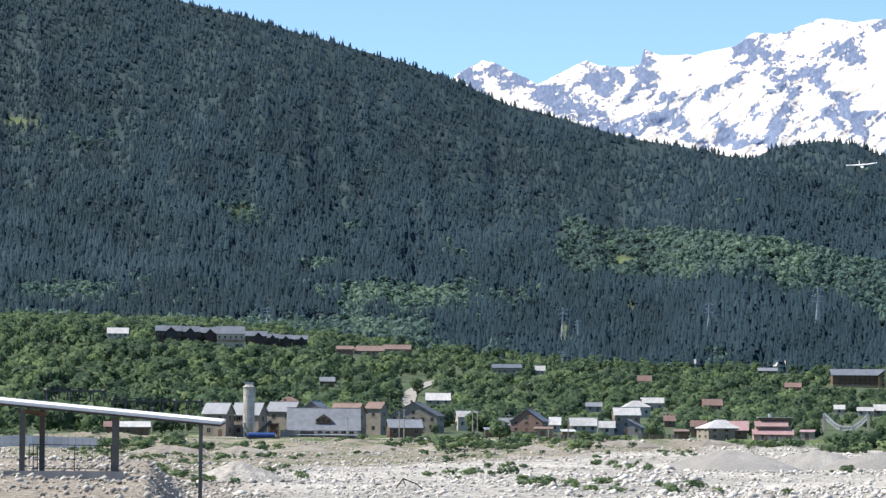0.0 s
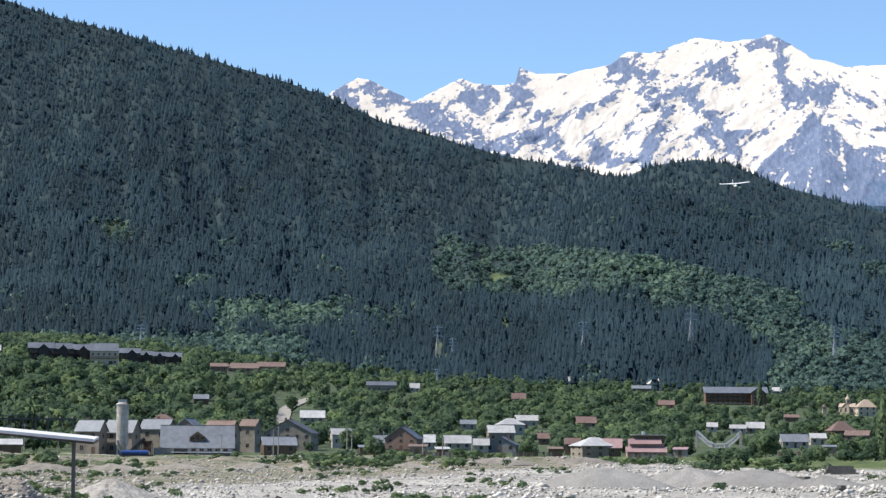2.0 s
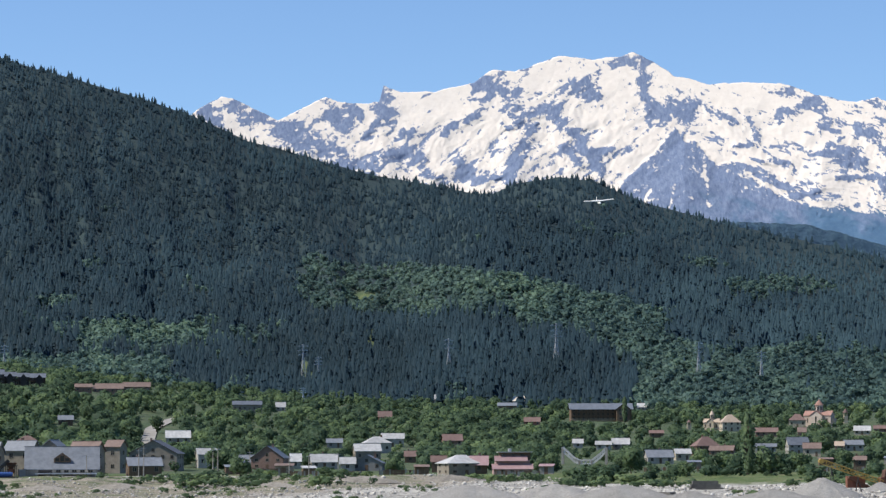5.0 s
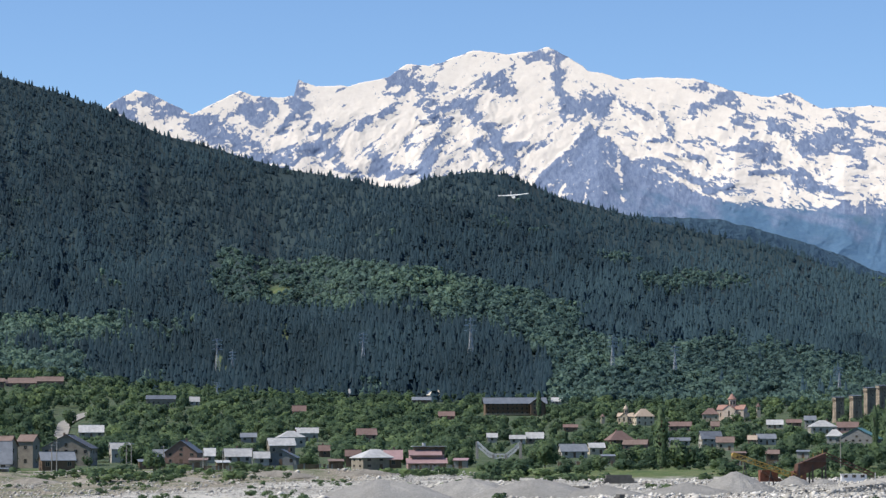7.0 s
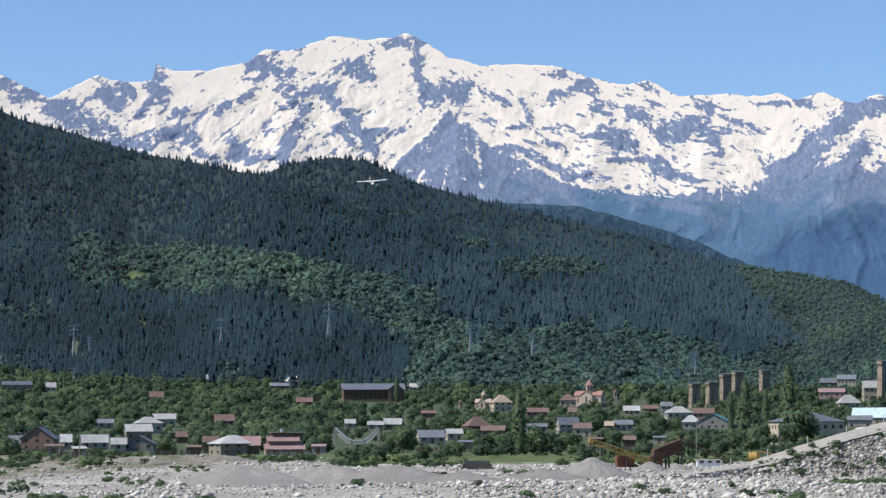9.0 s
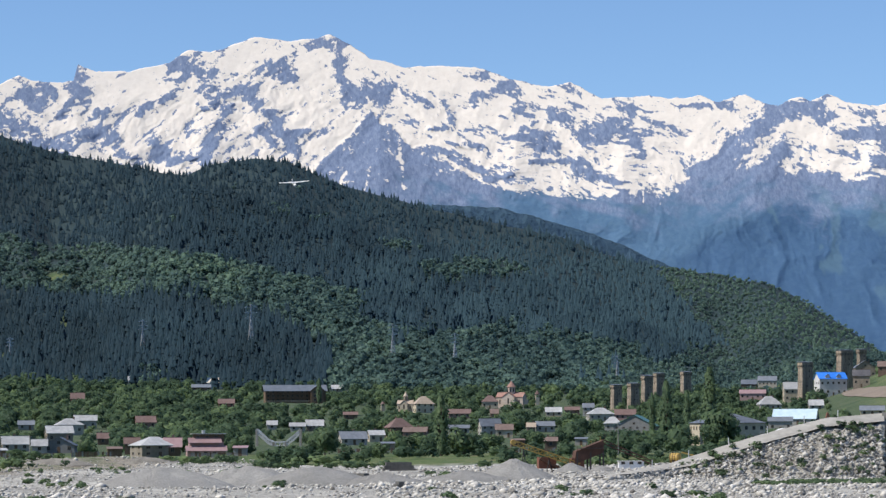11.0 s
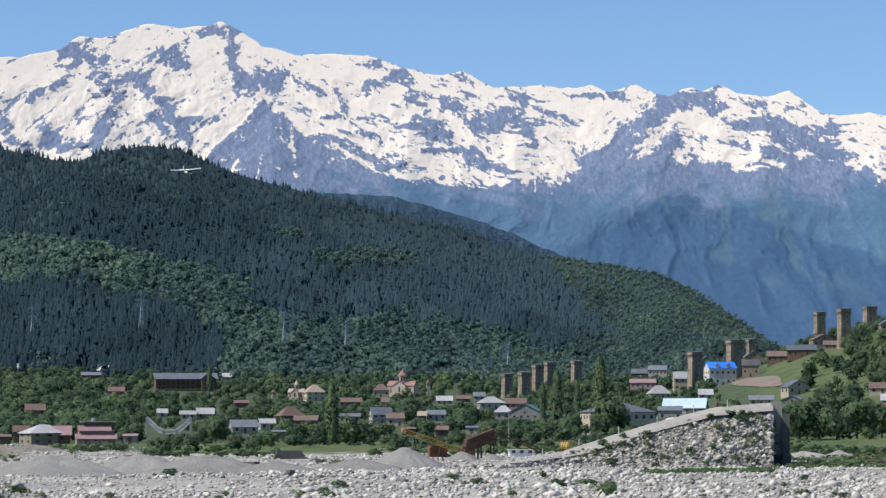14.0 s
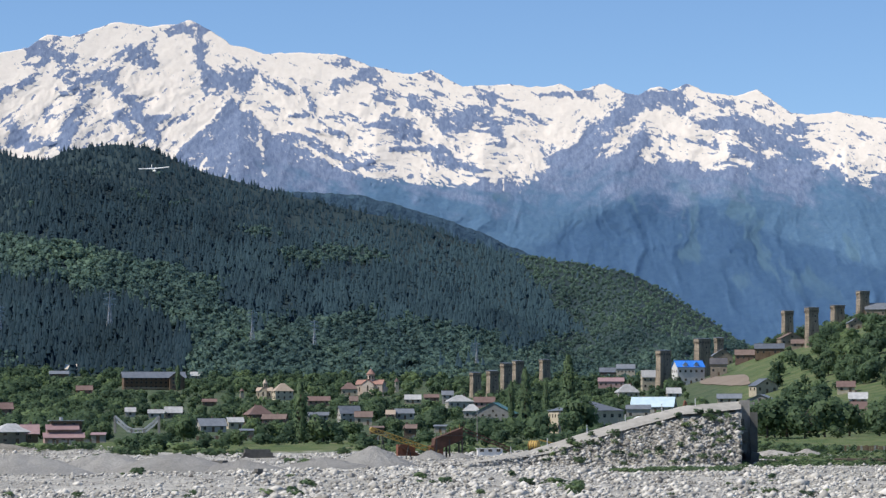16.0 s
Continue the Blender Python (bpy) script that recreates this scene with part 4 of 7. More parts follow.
def tower(bearing, dist, w, h, turn=23.0):
    """A tapering stone defence tower with a corbelled crown."""
    ob = tagged(base_at("defence_tower", bearing, dist, turn), "tall weathered stone defence tower with a corbelled crown", "tower", "medieval towers")
    w = w * 0.9
    a, b = w / 2, w / 2 * 0.86
    q = 2 ** 0.5
    body = Shape().frustum(a * q, b * q, -2.5, h * 0.86, 4, a0=math.pi / 4)
    part("shaft", body, M_TOWER, ob)
    crown = Shape()
    c = b + 0.3
    z0, z1 = h * 0.86, h * 0.965
    for side in range(4):
        m = pose(0, 0, 0, 0, 0, 90 * side)
        for k in range(5):
            x = -c + (2 * c - 0.5) * k / 4
            crown.box(x, x + 0.5, -c, -b + 0.3, z0 - 0.7, z0 + (z1 - z0) * 0.35, m)
        crown.box(-c, c - 0.302, -c, -c + 0.3, z0 + (z1 - z0) * 0.35 + 0.003, z1, m)
    part("crown", crown, M_TOWER, ob)
    core = Shape().box(-b + 0.35, b - 0.35, -b + 0.35, b - 0.35, z0 - 0.3, z1 - 0.2)
    part("parapet_core", core, M_DARK_CONCRETE, ob)
    e = c + 0.28
    part("roof", Shape().slab([(-e, -e, z1 + 0.2), (e, -e, z1 + 0.2), (e, e, z1 + 0.75), (-e, e, z1 + 0.75)], 0.2), ROOFS["slate"], ob, "flat dark slate roof")
    slit = Shape().box(-0.28, 0.28, -0.05, 0.3, 0, 0.95).mesh("slit_window", M_PANE)
    for z in (0.36, 0.6, 0.73):
        at = a + (b - a) * z / 0.86
        part("slit_window", slit, None, ob, "dark window slit", m=pose(0.15 * w * (1 if z > 0.5 else -0.5), -at - 0.02, h * z))
    keep_open(bearing, dist, w, h)
    return ob


def tower_material():
    m, nt, p = material("tower_masonry", 0.9)
    br = nt.nodes.new("ShaderNodeTexBrick")
    tc = nt.nodes.new("ShaderNodeTexCoord")
    mp = nt.nodes.new("ShaderNodeMapping")
    mp.inputs["Rotation"].default_value = (radians(90), 0, 0)
    nt.links.new(tc.outputs["Object"], mp.inputs["Vector"])
    nt.links.new(mp.outputs["Vector"], br.inputs["Vector"])
    br.inputs["Scale"].default_value = 1.1
    for key, c in (("Color1", (0.37, 0.32, 0.265, 1)), ("Color2", (0.24, 0.208, 0.175, 1)), ("Mortar", (0.17, 0.15, 0.13, 1))):
        br.inputs[key].default_value = c
    streak = noise_node(nt, 0.5, 6, stretch=(1, 1, 0.12))
    col = mixed(nt, 1.0, br.outputs["Color"], ramp(nt, streak, (0.3, (0.5, 0.48, 0.46)), (0.65, (1.25, 1.2, 1.12))), "MULTIPLY")
    nt.links.new(col, p.inputs["Base Color"])
    bumped(nt, p, br.outputs["Fac"], 0.5, -0.1)
    return m


M_TOWER = tower_material()


def pole(bearing, dist, h, arms=1):
    ob = tagged(base_at("utility_pole", bearing, dist), "slender pale utility pole beside the village lane", "pole", "utility poles")
    part("shaft", Shape().frustum(0.16, 0.1, -0.8, h, 8), M_CONCRETE, ob)
    for k in range(arms):
        part("cross_arm", Shape().box(-0.8, 0.8, -0.06, 0.06, h - 0.5 - k * 0.7, h - 0.38 - k * 0.7), M_STEEL, ob)
    return ob


def pylon(bearing, dist, h, w, lift=0.0):
    """A lattice power pylon with three pairs of arms."""
    ob = tagged(base_at("power_pylon", bearing, dist, 20, lift), "grey steel lattice power pylon at the forest edge", "pylon", "power pylons")
    t = 0.28
    lv = [0, 0.16, 0.31, 0.45, 0.58, 0.7, 0.8, 0.9, 1.0]
    half = lambda q: w / 2 * (1 - 0.88 * min(q / 0.75, 1))
    s, br = Shape(), Shape()
    for a, b in zip(lv, lv[1:]):
        ca = [(sx * half(a), sy * half(a), h * a) for sx, sy in ((-1, -1), (1, -1), (1, 1), (-1, 1))]
        cb = [(sx * half(b), sy * half(b), h * b) for sx, sy in ((-1, -1), (1, -1), (1, 1), (-1, 1))]
        for k in range(4):
            s.beam(ca[k] if a else (ca[k][0], ca[k][1], -2), cb[k], t)
            br.beam(ca[k], cb[(k + 1) % 4], t * 0.6).beam(ca[(k + 1) % 4], cb[k], t * 0.6).beam(cb[k], cb[(k + 1) % 4], t * 0.6)
    part("leg_frame", s, M_STEEL, ob)
    part("bracing", br, M_STEEL, ob)
    for z in (0.72, 0.83, 0.94):
        arm = Shape()
        for sg in (-1, 1):
            arm.beam((0, 0, h * z), (sg * w * 1.0, 0, h * z), t * 1.2).beam((0, 0, h * (z + 0.05)), (sg * w * 1.0, 0, h * z), t)
        part("cross_arm", arm, M_STEEL, ob)
    return ob


def strip(name, pts, width, mat, label, category, lift=0.12):
    """A road laid along points of bearing and distance."""
    P = []
    for (b0, r0), (b1, r1) in zip(pts, pts[1:]):
        for k in range(12):
            P.append((b0 + (b1 - b0) * k / 12, r0 + (r1 - r0) * k / 12))
    P.append(pts[-1])
    C = [Vector((math.sin(radians(b)) * r, math.cos(radians(b)) * r, 0)) for b, r in P]
    V, F = [], []
    for k, c in enumerate(C):
        d = (C[min(k + 1, len(C) - 1)] - C[max(k - 1, 0)]).normalized()
        side = Vector((-d.y, d.x, 0)) * width / 2
        for q in (-1, -0.33, 0.33, 1):
            p = c + side * q
            rr = math.hypot(p.x, p.y)
            V.append((p.x, p.y, float(land(math.degrees(math.atan2(p.x, p.y)), rr)) + lift))
    for k in range(len(C) - 1):
        for j in range(3):
            F.append((4 * k + j, 4 * k + j + 1, 4 * k + 5 + j, 4 * k + 4 + j))
    s = Shape()
    s.v, s.f = V, F
    return tagged(new(name, s.mesh(name, mat, True)), label, category, kind="structure")


# ---- the village ----
house(-11.63, 757, 6.6, 5.5, 6.5, 2.6, "side", "beige", "grey", 2, -24)
house(-11.00, 761, 7.8, 5.9, 6.2, 3.0, "side", "beige", "grey", 2, -24)
house(-10.29, 777, 7.9, 5.9, 7.1, 2.4, "side", "beige", "grey", 2, -24)
house(-9.66, 785, 6.1, 5.5, 7.2, 2.3, "front", "beige", "grey", 2, -24)
house(-8.99, 781, 7.9, 5.9, 6.7, 2.5, "side", "beige", "brown", 2, -24)
house(-8.41, 901, 5.1, 5.5, 8.6, 1.9, "side", "beige", "brown", 2, -24)
house(-10.20, 1141, 8.1, 6.1, 5.6, 1.8, "hip", "white", "red", 1, 0)
house(-7.85, 781, 9.0, 6.7, 2.8, 2.1, "side", "brown", "grey", 1, 8)
house(-7.59, 961, 16.4, 12.3, 5.9, 4.4, "front", "beige", "dark", 2, -12)
house(-7.16, 1325, 11.2, 8.4, 2.6, 3.2, "side", "white", "white", 1, 0)
house(-13.70, 1689, 12.2, 9.1, 2.6, 3.4, "side", "white", "white", 1, 0)
house(-9.08, 1853, 10.9, 8.1, 3.5, 2.2, "side", "brick", "brown", 1, 0)
house(-8.58, 1949, 20.8, 15.6, 3.2, 3.7, "side", "brick", "brown", 1, 0)
house(-8.01, 2029, 19.6, 14.7, 4.5, 3.4, "side", "brick", "brown", 1, 0)
house(-9.43, 1405, 7.1, 5.5, 2.6, 2.0, "side", "brown", "grey", 1, 0)
house(-13.32, 757, 7.4, 5.6, 2.6, 1.3, "side", "brown", "white", 1, 0)
house(-13.72, 757, 5.5, 5.5, 2.6, 1.3, "side", "brown", "red", 1, 0)
house(-6.58, 1009, 7.0, 5.5, 5.0, 2.0, "side", "white", "white", 1, 10)
house(-5.29, 977, 11.4, 8.6, 4.2, 4.0, "front", "brick", "slate", 2, -14)
house(-5.76, 985, 4.9, 5.5, 2.6, 2.4, "side", "white", "grey", 1, 0)
house(-4.77, 997, 3.6, 5.5, 2.8, 2.5, "side", "white", "white", 1, 0)
house(-4.20, 997, 9.1, 6.8, 2.6, 2.6, "side", "white", "white", 1, 6)
house(-3.12, 1269, 11.5, 8.6, 4.7, 2.6, "hip", "white", "white", 1, 12)
house(-2.79, 1349, 10.6, 7.9, 4.1, 2.4, "side", "white", "white", 1, 0)
house(-3.32, 1153, 10.5, 7.9, 4.1, 2.8, "side", "beige", "white", 1, 8)
house(-3.29, 957, 10.6, 7.9, 2.6, 2.7, "front", "grey", "slate", 1, -8)
house(-3.71, 953, 4.9, 5.5, 2.6, 2.0, "side", "white", "white", 1, 0)
house(-1.58, 1365, 9.2, 6.9, 3.0, 2.9, "side", "brick", "red", 1, 8)
house(-1.40, 789, 11.0, 8.3, 3.4, 2.1, "hip", "beige", "white", 2, 24)
house(-1.85, 897, 4.5, 5.5, 3.5, 1.8, "side", "brown", "red", 1, 0)
house(-1.03, 789, 4.6, 5.5, 2.6, 2.3, "side", "brown", "pink", 1, 0)
house(-2.43, 1117, 4.4, 5.5, 2.6, 2.0, "side", "brown", "red", 1, 0)
house(-5.76, 1729, 17.7, 13.3, 4.5, 2.3, "side", "beige", "slate", 1, 0)
house(-5.08, 1845, 6.2, 5.5, 2.8, 2.9, "side", "white", "white", 1, 0)
house(-1.85, 2309, 6.7, 5.5, 4.4, 3.3, "side", "white", "white", 1, 0)
house(-0.22, 2253, 9.2, 6.9, 4.7, 3.7, "side", "white", "cream", 1, 0)
house(-0.45, 2157, 14.4, 10.8, 2.7, 2.3, "side", "brown", "grey", 1, 0)
house(0.06, 1725, 9.6, 7.2, 2.6, 2.6, "side", "red", "red", 1, 0)
house(-2.95, 1749, 8.2, 6.2, 2.8, 3.3, "side", "red", "red", 1, 0)
house(2.63, 1101, 10.2, 7.6, 2.6, 2.7, "side", "white", "grey", 1, 12)
house(1.51, 1357, 7.4, 5.6, 2.6, 1.6, "side", "white", "white", 1, 0)
house(1.86, 1369, 8.2, 6.1, 2.7, 2.7, "side", "beige", "white", 1, 0)
house(0.99, 1373, 4.8, 5.5, 2.6, 1.9, "side", "white", "white", 1, 0)
house(-3.98, 1333, 7.2, 5.5, 2.6, 1.8, "side", "grey", "grey", 1, 0)
house(2.32, 2237, 9.0, 6.8, 2.6, 2.9, "side", "white", "white", 1, 0)
house(2.59, 1585, 7.8, 5.8, 2.6, 1.5, "side", "brown", "red", 1, 0)
house(4.08, 1681, 11.1, 8.4, 5.5, 4.2, "hip", "cream", "tan", 2, 15)
house(3.58, 1265, 10.9, 8.2, 4.7, 3.8, "hip", "brown", "red", 2, 20)
house(3.11, 1177, 6.3, 5.5, 3.0, 1.8, "side", "cream", "white", 1, 10)
house(3.92, 1241, 10.3, 7.7, 3.2, 2.0, "side", "brick", "brown", 1, -8)
house(5.43, 1305, 9.5, 7.1, 4.5, 3.3, "side", "white", "slate", 2, 14)
house(5.73, 1257, 7.6, 5.7, 3.7, 2.3, "side", "cream", "brown", 1, 0)
house(4.80, 1333, 9.8, 7.3, 2.8, 1.4, "side", "white", "grey", 1, 0)
house(4.82, 1605, 12.4, 9.3, 2.6, 2.4, "side", "brick", "red", 1, 0)
house(5.44, 1761, 10.3, 7.7, 4.7, 3.5, "hip", "cream", "red", 1, 0)
house(6.56, 1377, 8.8, 6.6, 3.1, 2.1, "side", "white", "grey", 1, 8)
house(6.74, 1637, 9.2, 6.9, 2.6, 2.6, "side", "cream", "white", 1, 0)
house(7.69, 1581, 14.3, 10.7, 3.8, 3.3, "hip", "white", "white", 1, 10)
house(7.94, 1389, 8.5, 6.4, 4.4, 2.9, "hip", "white", "white", 1, 0)
house(8.43, 1313, 19.5, 14.6, 4.0, 5.1, "front", "grey", "green", 2, -10)
house(7.45, 1653, 6.5, 5.5, 5.2, 2.3, "side", "white", "grey", 2, 0)
house(8.20, 1589, 11.7, 8.7, 3.0, 2.9, "side", "pink", "red", 1, 0)
house(6.28, 1373, 4.1, 5.5, 2.6, 1.9, "side", "brick", "tan", 1, 0)
house(6.68, 1025, 4.4, 5.5, 2.6, 1.3, "side", "brown", "brown", 1, 0)
house(7.12, 1673, 8.6, 6.5, 2.6, 1.8, "side", "brick", "red", 1, 0)
house(5.53, 1605, 4.5, 5.5, 2.8, 2.4, "side", "brick", "brown", 1, 0)
house(10.27, 1053, 23.8, 17.8, 8.2, 3.2, "hip", "cream", "slate", 2, 18)
house(11.11, 1577, 11.7, 8.8, 3.4, 4.2, "hip", "white", "white", 1, 14)
BLUE_HOUSE = house(12.36, 1590, 15.8, 11.8, 9.7, 3.6, "side", "lime", "blue", 2, 16, label="long limewashed house with a bright blue roof and two dormers")
for _x in (-3.2, 3.2):
    _d = part("dormer", wall_shape("front", 2.4, 3.0, 0.9, 1.0), WALLS["lime"], BLUE_HOUSE, m=pose(_x, -4.2, 10.4))
    part("dormer_roof", roof_shape("front", 2.4, 3.0, 0.9, 1.0, 0.3), ROOFS["blue"], _d)
house(11.58, 1677, 9.9, 7.4, 7.5, 3.9, "side", "cream", "white", 2, 8)
house(11.12, 1601, 12.6, 9.4, 2.6, 4.3, "hip", "cream", "white", 1, 12)
house(11.65, 1317, 19.8, 14.8, 2.9, 4.4, "side", "white", "cyan", 1, -6)
house(11.34, 1245, 10.4, 7.8, 4.7, 1.7, "side", "white", "grey", 1, 0)
house(13.04, 1737, 12.2, 9.1, 7.1, 4.3, "front", "stone", "slate", 1, 10)
house(12.98, 1577, 9.2, 6.9, 6.7, 3.2, "side", "stone", "dark", 1, 0)
house(13.88, 1261, 10.5, 8.4, 3.6, 3.0, "front", "cream", "slate", 1, 24)
house(14.01, 1581, 16.1, 12.1, 4.1, 2.8, "side", "brown", "slate", 1, 0)
house(13.54, 1661, 12.8, 9.6, 3.7, 3.0, "side", "brick", "brown", 1, 0)
house(14.43, 1605, 13.0, 9.8, 4.3, 3.2, "front", "stone", "brown", 1, 14)
house(14.60, 1545, 7.7, 5.8, 2.6, 2.1, "side", "stone", "brown", 1, 0)
house(15.72, 1581, 7.8, 5.8, 3.8, 2.3, "front", "stone", "grey", 1, 12)
house(16.15, 1709, 12.0, 9.0, 4.8, 3.6, "side", "stone", "grey", 1, 0)
house(15.54, 1153, 7.0, 5.5, 2.6, 2.1, "side", "cream", "red", 1, 0)
house(15.78, 1085, 6.7, 5.5, 2.6, 2.2, "side", "white", "white", 1, 0)
house(15.78, 1033, 5.8, 5.5, 2.6, 2.4, "side", "cream", "red", 1, 0)
house(10.79, 1869, 16.9, 12.6, 4.1, 2.5, "side", "pink", "pink", 1, 0)
house(11.09, 2317, 15.1, 11.3, 9.8, 3.6, "side", "cream", "grey", 2, 0)
house(10.72, 2317, 12.7, 9.5, 6.6, 3.6, "side", "brown", "slate", 1, 0)
house(13.19, 1245, 10.4, 7.8, 2.6, 1.9, "side", "cream", "grey", 1, 0)
house(13.85, 1153, 14.2, 10.6, 2.6, 3.1, "front", "grey", "grey", 1, -10)
house(12.06, 1441, 7.0, 5.5, 2.6, 2.6, "side", "white", "white", 1, 6)

# The grey hall with steep roof and dormer.
def grey_hall():
    ob = tagged(base_at("grey_hall", -9.49, 752, 0), "big grey steep-roofed hall with a glazed dormer", "house")
    w, d = 18.6, 11.0
    part("wall", wall_shape("side", w, d, 2.8, 5.4), WALLS["white"], ob)
    part("roof", roof_shape("side", w, d, 2.8, 5.4, 0.6, 0.2), ROOFS["grey"], ob, "smooth grey sheet-metal roof")
    dm = part("dormer", Shape().add([(-2.2, -4.6, 4.3), (2.2, -4.6, 4.3), (2.2, -4.6, 5.2), (0, -4.6, 6.8), (-2.2, -4.6, 5.2), (-2.2, -0.5, 4.3), (2.2, -0.5, 4.3), (2.2, -0.5, 5.2), (0, -0.5, 6.8), (-2.2, -0.5, 5.2)],
                                    [(0, 1, 2, 3, 4), (2, 7, 8, 3), (3, 8, 9, 4), (1, 6, 7, 2), (4, 9, 5, 0)]), WALLS["brown"], ob)
    for x in (-1.3, 0, 1.3):
        part("pane", Shape().box(x - 0.5, x + 0.5, -4.7, -4.62, 4.5, 5.3 + 0.6 * (x == 0)), M_PANE, dm)
    for k in range(5):
        add_window(ob, pose(-1 + 2.1 * k, -d / 2, 1.5), 1.3, 0.9)
    part("gate", Shape().box(-6.2, -2.6, -d / 2 - 0.06, -d / 2 + 0.05, -0.2, 2.5), M_DARK_STEEL, ob)
    can = part("canopy", Shape().box(-7, 9, -d / 2 - 3.4, -d / 2 - 0.005, 1.15, 1.35), M_WHITE, ob, "long white canopy")
    for x in (-6.8, -2, 3, 8.7):
        part("post", Shape().box(x, x + 0.16, -d / 2 - 3.2, -d / 2 - 3.04, -0.8, 1.15), M_STEEL, can)
    keep_open(-9.49, 752, w, 4)


grey_hall()


def pink_house():
    ob = tagged(base_at("pink_house", -0.33, 772, 4), "three-tiered house with faded pink roofs and flat top", "house")
    for name, x0, x1, y0, y1, z0, z1 in (("lower_storey", -5.5, 5.0, -2, 5, -1.5, 2.0), ("middle_storey", -4.8, 4.6, 0, 6, 2.0, 4.2), ("upper_storey", -3.6, 4.8, 1.5, 6.5, 4.2, 6.3)):
        part(name, Shape().box(x0, x1, y0, y1, z0, z1), WALLS["pink" if "upper" not in name else "brown"], ob)
    for x0, x1, y0, y1, z in ((-6.0, 5.4, -2.8, 0.0, 2.0), (-5.2, 4.0, -0.9, 1.5, 4.2)):
        part("lean_to_roof", Shape().slab([(x0, y0, z - 0.2), (x1, y0, z - 0.2), (x1, y1, z + 1.2), (x0, y1, z + 1.2)], 0.15), ROOFS["pink"], ob, "faded pink sheet roof")
    part("flat_roof", Shape().box(-4.2, 5.4, 0.8, 7, 6.3, 6.55), ROOFS["white"], ob, "flat pale roof slab")
    part("roof_tank", Shape().frustum(0.5, 0.5, 6.55, 7.4, 10, pose(-0.8, 3, 0)), M_STEEL, ob)
    for x in (-3, -0.5, 2):
        add_window(ob, pose(x, -2, 0.4), 1.1, 1.1)
        add_window(ob, pose(x + 0.6, 1.5, 5.0), 1.0, 0.9)
    part("shed", Shape().box(-0.2, 2.6, -4.2, -2.6, -1, 1.1), WALLS["white"], ob, "small white shed")
    keep_open(-0.33, 772, 12, 7)


pink_house()


def lodge():
    ob = tagged(base_at("mountain_lodge", 1.45, 1905, 6), "long dark timber lodge with balconies and grey roof", "lodge")
    w, d, h, rise = 41.0, 14.0, 8.6, 3.6
    part("wall", wall_shape("side", w, d, h, rise), WALLS["brown"], ob)
    part("roof", roof_shape("side", w, d, h, rise, 1.3, 0.25), ROOFS["slate"], ob)
    part("gable_wing", wall_shape("front", 9, 6, h, 3.4), WALLS["brown"], ob, m=pose(14.5, -8, 0))
    part("gable_roof", roof_shape("front", 9, 6, h, 3.4, 0.8), ROOFS["slate"], ob, m=pose(14.5, -8, 0))
    for fl, z in ((0, 0.6), (1, 3.4), (2, 6.1)):
        s = Shape().box(-20.5, 9.9, -8.8, -7.003, z, z + 0.25).box(-20.5, 9.9, -8.8, -8.6, z + 1.0, z + 1.15)
        for k in range(22):
            s.box(-20.5 + k * 1.44, -20.3 + k * 1.44, -8.78, -8.62, z + 0.25, z + 1.0)
        part("balcony", s, WALLS["cream"] if fl == 0 else M_WOOD, ob, "timber balcony with posts")
        for k in range(9):
            add_window(ob, pose(-18.6 + 3.3 * k, -7, z + 0.6), 1.6, 1.7)
        for x in (12.5, 16.5):
            add_window(ob, pose(x, -11, z + 0.6), 1.6, 1.7)
    keep_open(1.45, 1905, 47, 5)


lodge()


def dark_hotel():
    """A row of dark chalets joined along the upper slope."""
    for k, (x, y0, y1, w, wall) in enumerate(((508, 62, 112, 78, "tarred"), (566, 64, 115, 66, "tarred"), (625, 68, 118, 68, "tarred"), (692, 66, 134, 84, "cream"), (768, 77, 124, 68, "tarred"), (812, 84, 126, 50, "tarred"), (852, 85, 127, 48, "tarred"), (898, 87, 130, 52, "tarred"))):
        b = -7.085 + (x / 1.686 - 784) * 0.01158
        w_m = w / 1.686 * 0.01158 * math.pi / 180 * 1640
        hh = (y1 - y0) / 1.686 * 0.01158 * math.pi / 180 * 1640
        ob = house(b, (1649, 1649, 1657, 1641, 1733, 1769, 1849, 1869)[k], w_m * 0.97, 10, hh * 0.68, hh * 0.32, "side", wall, "slate", 2, 0, True, "dark timber chalet of a hillside hotel with balconies")
        if k != 3:
            part("front_gable", wall_shape("front", w_m * 0.4, 3, hh * 0.62, hh * 0.26), WALLS["tarred"], ob, m=pose(w_m * 0.1, -6.2, 0))
            part("gable_roof", roof_shape("front", w_m * 0.4, 3, hh * 0.62, hh * 0.26, 0.5), ROOFS["dark"], ob, m=pose(w_m * 0.1, -6.2, 0))


dark_hotel()


